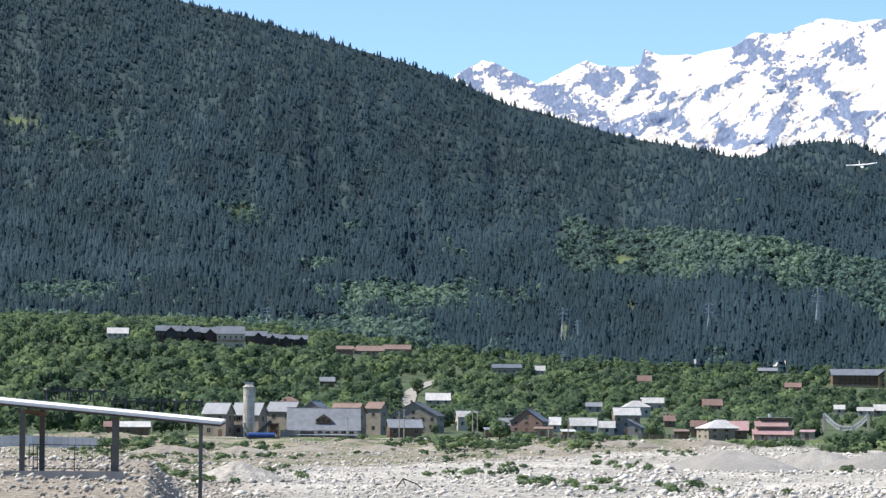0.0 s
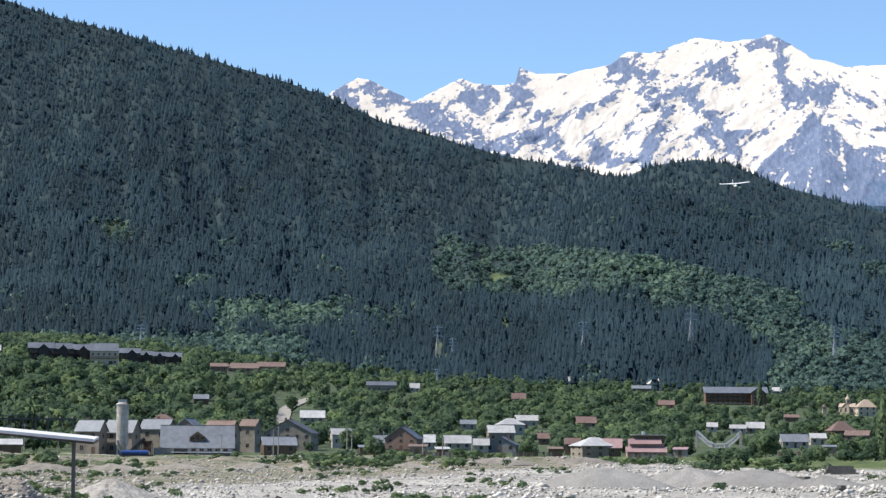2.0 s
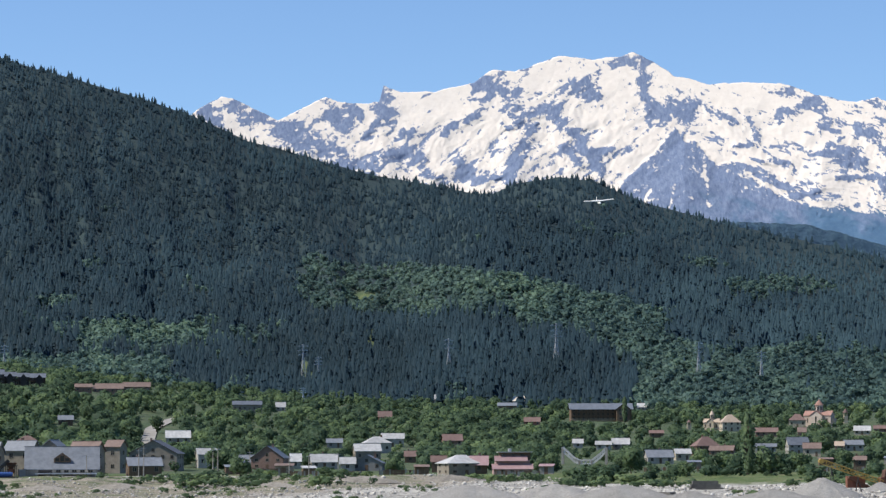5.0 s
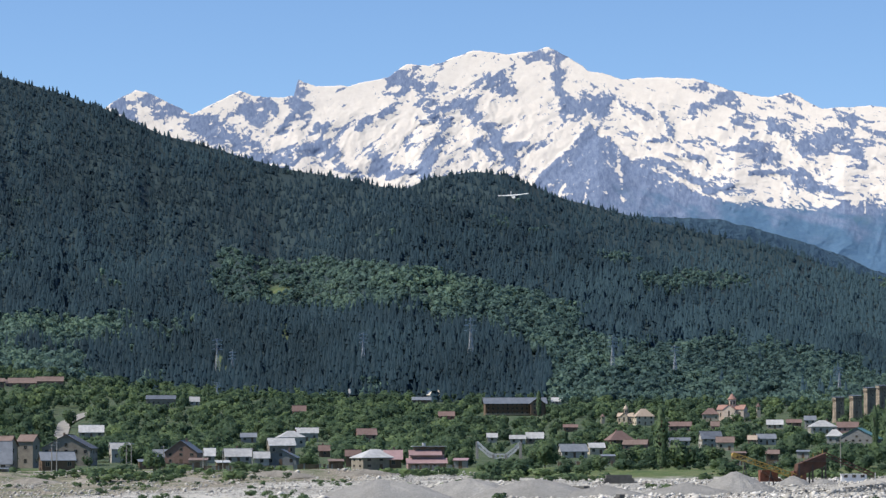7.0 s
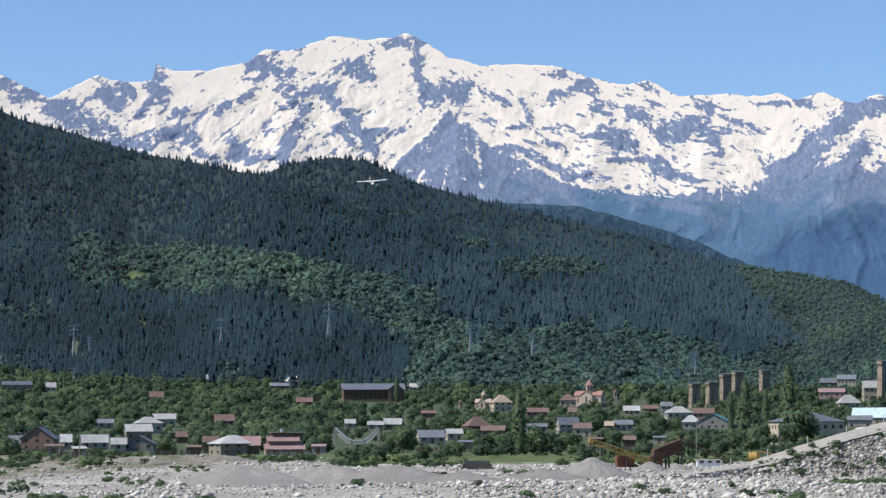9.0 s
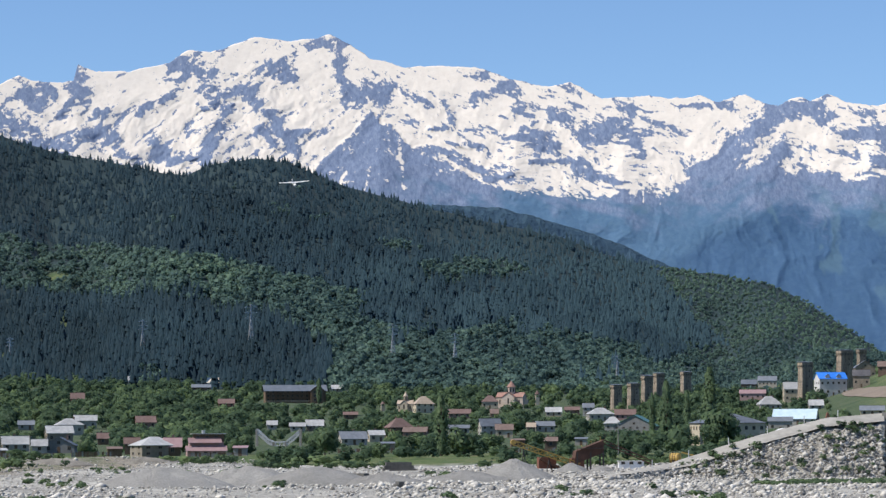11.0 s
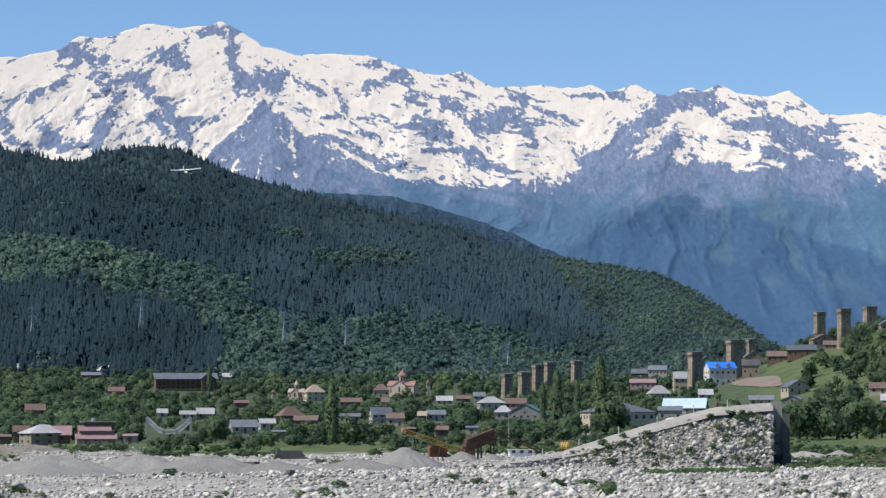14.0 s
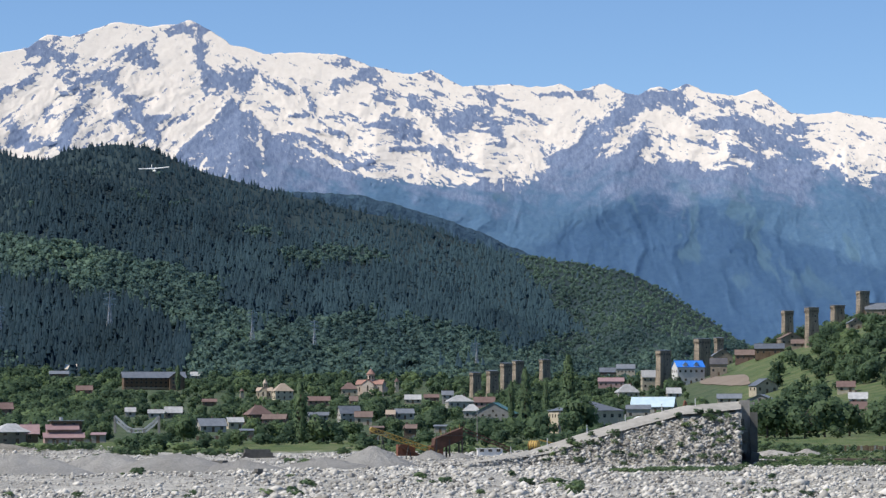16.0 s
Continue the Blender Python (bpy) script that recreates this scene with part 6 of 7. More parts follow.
M_RAMP = plain("earthy_rubble", (0.24, 0.225, 0.195), (0.46, 0.435, 0.385), 2.2, 0.95, bump=0.8, bdist=0.3, coarse=0.2)
M_RUBBLE = plain("pale_rubble", (0.18, 0.17, 0.15), (0.5, 0.48, 0.44), 2.8, 0.95, bump=0.8, bdist=0.3, coarse=0.2)
gravel_heap(7.1, 528, 9, 1.9, "heap of spilt gravel under the screening plant", M_HEAP, 31)
gravel_heap(7.7, 532, 7, 1.5, "small heap of spilt gravel under the screening plant", M_HEAP, 32)
gravel_heap(-1.25, 400, 25, 3.4, "broad heap of fine grey gravel on the river bed", M_HEAP, 1)
gravel_heap(0.55, 425, 20, 3.3, "pointed heap of fine grey gravel", M_HEAP, 2)
gravel_heap(1.9, 420, 24, 3.1, "long heap of coarse grey gravel", M_HEAP, 3)
gravel_heap(3.3, 415, 18, 2.0, "low heap of grey gravel", M_HEAP, 7)
gravel_heap(5.95, 458, 17, 3.4, "steep cone of gravel under a conveyor", M_HEAP, 4)
gravel_heap(4.95, 452, 20, 1.9, "long low shoulder of grey gravel", M_HEAP, 13)
M_SOIL = plain("stony_brown_earth", (0.12, 0.11, 0.092), (0.37, 0.345, 0.3), 2.4, 0.95, bump=0.8, bdist=0.3, coarse=0.15)
for _k, (_b, _r, _w, _h) in enumerate(((-12.6, 545, 20, 1.7), (-11.2, 570, 16, 1.5), (-9.9, 585, 18, 1.4), (-8.3, 600, 17, 1.5), (-6.9, 606, 18, 1.4), (-5.2, 618, 15, 1.3), (-3.4, 628, 18, 1.2), (-1.6, 640, 14, 1.1))):
    gravel_heap(_b, _r, _w, _h, "low mound of brown stony earth on the river bank", M_SOIL, 20 + _k)
gravel_heap(-11.2, 300, 13, 2.3, "pale heap of rubble by the shelter", M_RUBBLE, 5)


gravel_heap(14.05, 572, 15, 1.5, "low heap of pale broken stones beside the meadow", M_RUBBLE, 9)
gravel_heap(14.75, 580, 9, 1.6, "small heap of pale broken stones beside the meadow", M_RUBBLE, 12)


def fallen_log(bearing, dist, length, thick, turn):
    ob = tagged(base_at("fallen_log", bearing, dist, turn), "long dark weathered log lying on the grass", "log", "fallen logs")
    part("trunk", Shape().frustum(thick, thick * 0.7, -length / 2, length / 2, 9, pose(0, 0, thick * 0.8, 0, 90, 0)), M_BARK, ob)
    for k in range(3):
        x = length * (-0.3 + 0.3 * k)
        part("branch_stub", Shape().beam((x, 0, thick), (x + 0.4, 0.2, thick * 2.4), 0.14), M_BARK, ob)


fallen_log(14.7, 505, 13, 0.3, 3)
fallen_log(15.9, 512, 11, 0.4, -4)
fallen_log(16.0, 496, 9, 0.3, 2)


def paling_fence(bearing, dist, length, h, turn, label):
    """Posts, two rails and upright boards of uneven height."""
    ob = tagged(base_at("paling_fence", bearing, dist, turn), label, "fence", "village fences")
    rng = random.Random(int(dist))
    n = int(length / 2.2)
    for k in range(n + 1):
        x = -length / 2 + 2.2 * k
        part("post", Shape().box(x - 0.07, x + 0.07, 0.03, 0.17, -0.9, h + 0.1), M_WOOD, ob)
    for z in (0.3, 0.75):
        part("rail", Shape().box(-length / 2, length / 2, -0.03, 0.026, h * z, h * z + 0.1), M_WOOD, ob)
    for k in range(int(length / 0.55)):
        x = -length / 2 + 0.55 * k
        if rng.random() < 0.93:
            part("board", Shape().box(x, x + 0.46, -0.06, -0.034, -0.5, h * rng.uniform(0.86, 1.05)), WALLS["brown" if rng.random() < 0.7 else "grey"], ob)


for _b, _r, _l, _h, _t in ((-5.55, 772, 17, 1.7, 3), (-4.15, 776, 20, 1.5, -4), (-2.55, 778, 14, 1.6, 5), (-0.2, 752, 12, 1.4, 2), (2.9, 905, 18, 1.5, -3), (6.3, 900, 18, 1.5, 4), (15.7, 690, 16, 1.4, 2)):
    paling_fence(_b, _r, _l, _h, _t, "weathered brown board fence before the village gardens")


def shed(bearing, dist, w, h, turn, wall, roof):
    ob = tagged(base_at("garden_shed", bearing, dist, turn), f"small {WALL_PHRASES[wall]} lean-to shed with a {PHRASES[roof]} roof", "shed", "garden sheds")
    part("wall", Shape().box(-w / 2, w / 2, -1.6, 1.6, -1.0, h), WALLS[wall], ob)
    part("roof", Shape().slab([(-w / 2 - 0.3, -2.0, h + 0.12), (w / 2 + 0.3, -2.0, h + 0.12), (w / 2 + 0.3, 2.0, h + 0.75), (-w / 2 - 0.3, 2.0, h + 0.75)], 0.1), ROOFS[roof], ob)
    part("door", Shape().box(-0.5, 0.5, -1.66, -1.604, -0.2, min(1.9, h - 0.2)), M_WOOD, ob)
    keep_open(bearing, dist, w, h)


for _b, _r, _w, _h, _t, _a, _c in ((-6.05, 790, 4.2, 2.2, 6, "brown", "grey"), (-5.0, 800, 5.0, 2.4, -5, "stone", "brown"), (-4.5, 790, 3.6, 2.0, 8, "brown", "white"), (-2.2, 800, 4.0, 2.2, 3, "brown", "brown"), (0.35, 800, 3.8, 2.1, -6, "grey", "pink"),
                                   (3.35, 985, 4.6, 2.3, 5, "stone", "grey"), (6.0, 1060, 5.2, 2.3, 8, "brown", "brown"), (7.3, 1100, 4.8, 2.4, -4, "white", "grey"), (10.9, 900, 4.4, 2.3, 6, "white", "white"), (12.7, 1180, 5.0, 2.3, -8, "stone", "slate"), (14.9, 960, 5.0, 2.3, 10, "brown", "red")):
    shed(_b, _r, _w, _h, _t, _a, _c)


def bridge_ramp():
    """The raised approach of a missing bridge: road, stony slope and abutment."""
    line = [(6.6, 432, -1.0), (7.74, 445, 0.35), (9.13, 463, 2.3), (10.75, 474, 6.4), (12.24, 485, 9.6), (13.42, 493, 10.5)]
    C = []
    for (b0, r0, z0), (b1, r1, z1) in zip(line, line[1:]):
        for k in range(14):
            f = k / 14
            b, r = b0 + (b1 - b0) * f, r0 + (r1 - r0) * f
            C.append(Vector((math.sin(radians(b)) * r, math.cos(radians(b)) * r, z0 + (z1 - z0) * f)))
    b, r, z = line[-1]
    C.append(Vector((math.sin(radians(b)) * r, math.cos(radians(b)) * r, z)))
    V, Rd = [], []
    rng = random.Random(8)
    for k, c in enumerate(C):
        d = C[min(k + 2, len(C) - 1)] - C[max(k - 2, 0)]
        d.z = 0
        d.normalize()
        s = Vector((-c.x, -c.y, 0)).normalized()
        reach = max(c.z, 0.1) * 2.1 + 1.5
        for j in range(13):
            f = j / 12
            q = c + s * (2.7 + reach * f)
            zz = c.z * (1 - f) - 0.9 * f + (rng.random() - 0.5) * (0.55 if 0 < j < 12 else 0)
            V.append((q.x + (rng.random() - 0.5) * 0.3, q.y, zz - (0.3 if j < 2 else 0.1)))
        for j in range(5):
            f = j / 4
            q = c - s * (2.7 + reach * f)
            V.append((q.x, q.y, c.z * (1 - f) - 0.9 * f - 0.05))
        drop = min(1.7, max(c.z, 0.1) * 0.5)
        Rd += [tuple(c + s * e + Vector((0, 0, z + (rng.random() - 0.5) * 0.1))) for e, z in ((-2.9, 0.05), (-0.5, 0.1), (2.2, 0.0), (2.9 + drop * 2.2, 0.3 - drop))]
    F = []
    m = 18
    for k in range(len(C) - 1):
        order = list(range(17, 12, -1)) + list(range(0, 13))
        for a, b2 in zip(order, order[1:]):
            F.append((k * m + a, k * m + b2, (k + 1) * m + b2, (k + 1) * m + a))
    order = list(range(17, 12, -1)) + list(range(0, 13))
    F.append(tuple((len(C) - 1) * m + a for a in order))
    s = Shape()
    s.v, s.f = V, F
    tagged(new("ramp_embankment", s.mesh("ramp_embankment", M_RAMP)), "stony embankment of an unfinished bridge ramp", "embankment", kind="structure")
    s = Shape()
    s.v = Rd
    s.f = [(4 * k + j, 4 * k + j + 1, 4 * k + 5 + j, 4 * k + 4 + j) for k in range(len(C) - 1) for j in range(3)]
    tagged(new("ramp_road", s.mesh("ramp_road", M_TRACK, True)), "pale gravel road climbing the ramp", "road", kind="structure")
    end = C[-1]
    ob = new("bridge_abutment")
    ob.matrix_world = pose(end.x, end.y, 0, 0, 0, -13.4)
    tagged(ob, "dark weathered concrete bridge abutment with broken steps", "abutment")
    part("back_wall", Shape().box(-0.4, 1.5, -4.0, 3.2, -1.5, 10.7), M_CONCRETE, ob)
    part("pillar", Shape().box(1.504, 2.8, -4.6, 0.2, -1.5, 8.6), M_DARK_CONCRETE, ob)
    for k, (x0, x1, z0, z1) in enumerate(((-1.4, 0.4, 6.2, 7.4), (-2.4, 0.6, 3.6, 5.2), (-2.8, 0.2, 1.6, 3.2), (0.6, 2.2, -0.8, 2.0))):
        part("broken_block", Shape().box(x0 + 0.8, x1 + 0.6, -7.0 - 1.2 * k, -4.004, z0, z1, pose(0, 0, 0, 0, 4 * (k - 1), 0)), M_DARK_CONCRETE, ob)
    keep_open(12.5, 500, 22, 9)
    return C


RAMP = bridge_ramp()


def ramp_posts():
    side = lambda c: Vector((-c.x, -c.y, 0)).normalized()
    for k in (24, 31, 38, 45, 52, 59):
        c = RAMP[k] + side(RAMP[k]) * 2.3
        ob = new("marker_post")
        ob.matrix_world = pose(c.x, c.y, c.z)
        tagged(ob, "thin pale marker post at the edge of the ramp road", "post", "marker posts")
        part("shaft", Shape().box(-0.06, 0.06, -0.06, 0.06, -0.3, 1.25), M_WHITE, ob)
        part("cap", Shape().frustum(0.09, 0.03, 1.25, 1.36, 6), M_DARK_STEEL, ob)


ramp_posts()


def tarpaulin():
    c = RAMP[-16]
    ob = new("covered_stack")
    ob.matrix_world = pose(c.x - 2, c.y + 22, c.z - 2.6, 0, 0, -8)
    tagged(ob, "rounded stack under a white tarpaulin behind the ramp", "tarpaulin")
    s = Shape()
    n = 9
    ring = [(2.0 * math.cos(math.pi * k / n), 1.9 * math.sin(math.pi * k / n) ** 0.8) for k in range(n + 1)]
    s.v = [(x * (1 - 0.04 * abs(j - 2)), -3 + 1.5 * j, z * (1 - 0.07 * abs(j - 2)) - 0.6) for j in range(5) for x, z in ring]
    s.f = [(j * (n + 1) + k, j * (n + 1) + k + 1, (j + 1) * (n + 1) + k + 1, (j + 1) * (n + 1) + k) for j in range(4) for k in range(n)]
    s.f += [tuple(range(n + 1))[::-1], tuple(range(4 * (n + 1), 5 * (n + 1)))]
    part("cover", s, M_WHITE, ob, "white tarpaulin")
    part("stack", Shape().box(-1.6, 1.6, -2.4, 2.4, -4.5, 0.4), M_WOOD, ob)


tarpaulin()


def ramp_tufts():
    rng = np.random.default_rng(14)
    C = np.array([tuple(c) for c in RAMP])
    i = rng.integers(30, len(C) - 1, 90)
    f = rng.uniform(0.2, 0.95, 90) ** 1.2
    s = -C[i][:, :2] / np.linalg.norm(C[i][:, :2], axis=1, keepdims=True)
    reach = np.maximum(C[i][:, 2], 0.1) * 2.1 + 1.5
    pos = np.stack([C[i][:, 0] + s[:, 0] * (2.8 + reach * f) + rng.normal(0, 0.6, 90), C[i][:, 1] + s[:, 1] * (2.8 + reach * f), C[i][:, 2] * (1 - f) - 0.9 * f - 0.1], -1)
    h = rng.uniform(0.4, 1.3, 90)
    scatter("ramp_weeds", [leafy_template(rng, 60, 5, 0.13) for _ in range(4)], pos, h, h * rng.uniform(1.2, 2.2, 90), np.clip(rng.normal(0.55, 0.2, 90), 0, 1), M_GARDEN, "green weeds growing on the ramp slope", "weeds")


ramp_tufts()


def driftwood(bearing, dist, size):
    ob = tagged(base_at("driftwood", bearing, dist, 10), "dark bent driftwood branch lying on the stones", "branch")
    part("branch", Shape().beam((-0.9 * size, 0, 0.1), (-0.4 * size, 0.1, 0.75 * size), 0.1).beam((-0.4 * size, 0.1, 0.75 * size), (0.5 * size, 0, 0.4 * size), 0.11), M_BARK, ob)
    part("twig", Shape().beam((-0.4 * size, 0.1, 0.75 * size), (-0.2 * size, 0.2, 0.2 * size), 0.07).beam((0.5 * size, 0, 0.4 * size), (0.95 * size, 0.1, 0.05), 0.09), M_BARK, ob)


driftwood(-7.73, 268, 1.4)


def digger():
    ob = new("excavator")
    c = RAMP[-12]
    ob.matrix_world = pose(c.x - 1, c.y + 8, c.z - 1.6, 0, 0, 30) @ Matrix.Diagonal((0.7, 0.7, 0.7, 1))
    tagged(ob, "orange excavator arm standing behind the ramp", "excavator")
    part("undercarriage", Shape().box(-1.6, 1.6, -1.3, 1.3, -1.5, 0.3), M_DARK_STEEL, ob)
    part("cab", Shape().box(-1.2, 1.2, -1.0, 1.0, 0.304, 1.7), M_ORANGE, ob)
    part("boom", Shape().beam((0.8, 0, 1.0), (1.8, 0, 3.6), 0.35).beam((1.8, 0, 3.6), (2.8, 0, 1.2), 0.28), M_ORANGE, ob)


digger()


def glider_plane():
    """A light high-wing aircraft in flight over the valley."""
    p = toward(1.45, 5.12, 1130)
    ob = new("light_aircraft")
    ob.matrix_world = pose(p.x, p.y, p.z, 14, -5, 8) @ Matrix.Diagonal((1.1, 1.1, 1.1, 1))
    tagged(ob, "small white high-wing aircraft flying over the valley", "aircraft")
    wing = Shape()
    for sg in (-1, 1):
        wing.slab([(0, -0.75, 0.75), (sg * 5.6, -0.55, 1.05), (sg * 5.6, 0.55, 1.05), (0, 0.8, 0.75)][::sg], 0.16)
    part("wing", wing, M_WHITE, ob, "straight white wing")
    s = Shape()
    prof = [(-2.6, 0.18), (-2.2, 0.42), (-0.8, 0.6), (0.8, 0.58), (2.4, 0.3), (4.6, 0.12)]
    for (y0, r0), (y1, r1) in zip(prof, prof[1:]):
        s.frustum(r0, r1, y0, y1, 10, pose(0, 0, 0.1, -90, 0, 0))
    part("fuselage", s, M_WHITE, ob)
    part("tailplane", Shape().slab([(-1.7, 4.0, 0.25), (1.7, 4.0, 0.25), (1.6, 4.8, 0.25), (-1.6, 4.8, 0.25)], 0.08), M_WHITE, ob)
    part("fin", Shape().box(-0.05, 0.05, 4.0, 4.9, 0.2, 1.5), M_WHITE, ob)
    part("canopy", Shape().box(-0.45, 0.45, -1.3, 0.3, 0.3, 0.7), M_PANE, ob)
    for x, y in ((-1.0, -0.2), (1.0, -0.2), (0, -2.0)):
        part("wheel", Shape().frustum(0.25, 0.25, -0.08, 0.08, 12, pose(x, y, -0.9, 0, 90, 0)), M_DARK_STEEL, ob)
        part("strut", Shape().beam((x, y, -0.9), (x * 0.3, y, -0.2), 0.08), M_STEEL, ob)


glider_plane()


# ---- trees of the village ----
def hidden_house(b, r, top_up, half):
    """True where a crown would hide a kept-clear house from the camera."""
    bad = np.zeros(len(b), bool)
    for b0, b1, up, dist in OPEN_VIEW:
        bad |= (r < dist + 6) & (b + half > b0) & (b - half < b1) & (top_up > up)
    return bad


def near_tree_mesh(seed, kind):
    """A trunk with limbs, and a crown of leaf clumps, of height one."""
    rng = np.random.default_rng(seed)
    t = Shape().frustum(0.028, 0.012, -0.05, 0.7, 7)
    for k in range(6):
        a = rng.random() * 6.28
        z = 0.25 + 0.08 * k
        ln = 0.24 if kind == "round" else 0.09
        t.beam((0, 0, z), (ln * math.cos(a), ln * math.sin(a), z + 0.2), 0.014)
    if kind == "poplar":
        V, F, N = [], [], []
        for k in range(560):
            z = 0.04 + 0.95 * rng.random()
            a = rng.random() * 6.283
            reach = 0.115 * math.sin(math.pi * min(0.1 + 0.86 * z, 1)) ** 0.75 * (1 + 0.22 * math.sin(z * 13 + 2 * a + seed)) * (0.55 + 0.5 * rng.random())
            c = np.array((reach * math.cos(a), reach * math.sin(a), z))
            out = np.array((math.cos(a), math.sin(a), 0.55)) / 1.14
            side = np.array((-math.sin(a), math.cos(a), 0))
            w, h = 0.016 + 0.014 * rng.random(), 0.03 + 0.03 * rng.random()
            base = len(V)
            V += [c - side * w, c + out * 0.012 - (0, 0, h * 0.4), c + side * w, c + out * 0.008 + (0, 0, h)]
            N += [out] * 4
            F += [(base, base + 1, base + 2), (base, base + 2, base + 3)]
        return t.mesh("trunk", M_BARK), (np.array(V), np.array(F), np.array(N))
    v, f, n = leafy_template(rng, 520, 9, 0.055, 1.0, True)
    v[:, 2] = 0.05 + 0.95 * (v[:, 2] - v[:, 2].min()) / (v[:, 2].max() - v[:, 2].min())
    return t.mesh("trunk", M_BARK), (v, f, n)


def crown_mesh(v, f, n, seed):
    rng = np.random.default_rng(seed)
    shade = np.clip(0.5 + rng.normal(0, 0.14, len(v) // 4).repeat(4), 0, 1)
    return mesh_from("crown", v, f, M_GARDEN, {"tint": shade}, False, n)


TREE_KINDS = []
for _s, _k in ((1, "round"), (2, "round"), (3, "round"), (4, "round"), (5, "poplar"), (6, "poplar")):
    _t, (_v, _f, _n) = near_tree_mesh(_s, _k)
    TREE_KINDS.append((_t, crown_mesh(_v, _f, _n, _s)))


def tree(bearing, dist, h, which, wide=1.0):
    trunk, crown = TREE_KINDS[which]
    ob = base_at("poplar_tree" if which > 3 else "broadleaf_tree", bearing, dist, random.random() * 360)
    tagged(ob, "slim dark green poplar tree among the houses" if which > 3 else "leafy green garden tree among the houses", "tree", "poplars" if which > 3 else "village trees")
    ob.scale = (h * wide, h * wide, h)
    part("trunk", trunk, None, ob)
    part("crown", crown, None, ob)


for b, r, h, k, w in ((4.44, 745, 16.2, 4, 1.0), (4.9, 745, 8.2, 0, 1.15), (9.04, 1040, 24, 5, 0.9), (9.92, 1500, 27, 4, 1.2), (9.46, 1300, 19, 5, 0.8), (8.75, 1250, 19, 4, 0.8), (1.95, 1860, 17, 5, 1.0), (10.15, 950, 14.0, 1, 1.1), (9.95, 920, 9.0, 2, 1.0),
                      (-5.9, 745, 6.2, 0, 1.1), (-6.35, 900, 8.5, 1, 1.1), (13.95, 790, 11.5, 2, 1.15), (14.35, 800, 12.5, 3, 1.1), (14.7, 780, 10, 0, 1.15), (15.1, 850, 12, 1, 1.2), (15.6, 880, 11, 2, 1.2), (16.2, 860, 10, 3, 1.2), (14.1, 860, 12, 1, 1.1), (15.35, 800, 4, 0, 1.3), (3.2, 730, 4.2, 2, 1.3), (-7.6, 1420, 9, 3, 1.0)):
    tree(b, r, h, k, w)
OPEN_VIEW.append((4.1, 5.3, -0.2, 742))


def build_village_trees():
    rng = np.random.default_rng(21)
    n = 620
    b = rng.uniform(-9, 17.5, n)
    r = 800 + 900 * rng.random(n) ** 1.3
    h = rng.uniform(4.5, 9.5, n)
    z = land(b, r)
    top = np.degrees(np.arctan2(z + h - EYE, r))
    bad = hidden_house(b, r, top, np.degrees(h * 0.38 / r))
    bad |= (b > 13.2) & (np.degrees(np.arctan2(z - EYE, r)) > 0.25) & (fbm(b * 2.1, r / 120, 3) < 0.5)
    idx = np.nonzero(~bad)[0][:200]
    for k in idx:
        tree(b[k], r[k], h[k], int(rng.integers(0, 4)), rng.uniform(0.9, 1.2))
    # The thick growth of the lower slopes and gardens.
    n = 12500
    b = rng.uniform(-18.8, 17.8, n)
    r = 830 + 1500 * rng.random(n) ** 0.85
    left = step(-7, -9, b)
    h = rng.uniform(4.0, 9.5, n) * (1 + 0.2 * left)
    z = land(b, r)
    top = np.degrees(np.arctan2(z + h - EYE, r))
    bad = hidden_house(b, r, top, np.degrees(h * 0.36 / r))
    clear = fbm(b * 1.3 + 11, r / 160, 4)
    bad |= (clear < 0.33 - 0.2 * left) & (rng.random(n) < 0.8)
    bad |= (b > 13.0) & (r < 1700) & (fbm(b * 2.1, r / 120, 3) < 0.3)
    bad |= rng.random(n) > 0.72 + 0.28 * left
    bad |= (r < 860) & (b < -7)
    ok = ~bad
    pos = np.stack([r * np.sin(np.radians(b)), r * np.cos(np.radians(b)), z - 0.3], -1)[ok]
    t = fbm(b * 3, r / 90, 3)[ok]
    rg = np.random.default_rng(2)
    scatter("slope_thicket", [leafy_template(rg, 104, 6, 0.112) for _ in range(10)], pos, h[ok], h[ok] * rng.uniform(0.85, 1.25, ok.sum()), np.clip(0.44 + (t - 0.5) * 1.4 + rng.normal(0, 0.2, ok.sum()), 0, 1),
            M_GARDEN, "dense green broadleaved trees and bushes on the slope", "thicket")
    # Bushes along the meadow before the village.
    n = 560
    b = rng.uniform(0.3, 13.0, n)
    r = rng.uniform(675, 800, n)
    h = rng.uniform(1.2, 4.2, n)
    z = land(b, r)
    ok = (fbm(b * 1.5 + 8, r / 50, 3) > 0.47) & ~hidden_house(b, r, np.degrees(np.arctan2(z + h - EYE, r)), np.degrees(h * 0.4 / r))
    pos = np.stack([r * np.sin(np.radians(b)), r * np.cos(np.radians(b)), z - 0.2], -1)[ok]
    scatter("meadow_bushes", [leafy_template(rg, 80, 6, 0.13) for _ in range(6)], pos, h[ok], h[ok] * rng.uniform(1.0, 1.7, ok.sum()), np.clip(0.25 + rng.normal(0, 0.2, ok.sum()), 0, 1),
            M_GARDEN, "loose green bushes along the meadow before the village", "bushes")
    # Low scrub along the bank and weeds on the bed.
    n = 7600
    b = rng.uniform(-18.5, 18, n)
    r = np.where(rng.random(n) < 0.55, rng.uniform(600, 800, n), rng.uniform(270, 610, n))
    patch = fbm(b * 1.0 + 3, r / 55, 4)
    ok = (patch > np.where((r > bank_foot(b, r)) & (b < 1.5), 0.52, np.where(r > 610, 0.52, np.where(b < 0, 0.56, 0.645))))
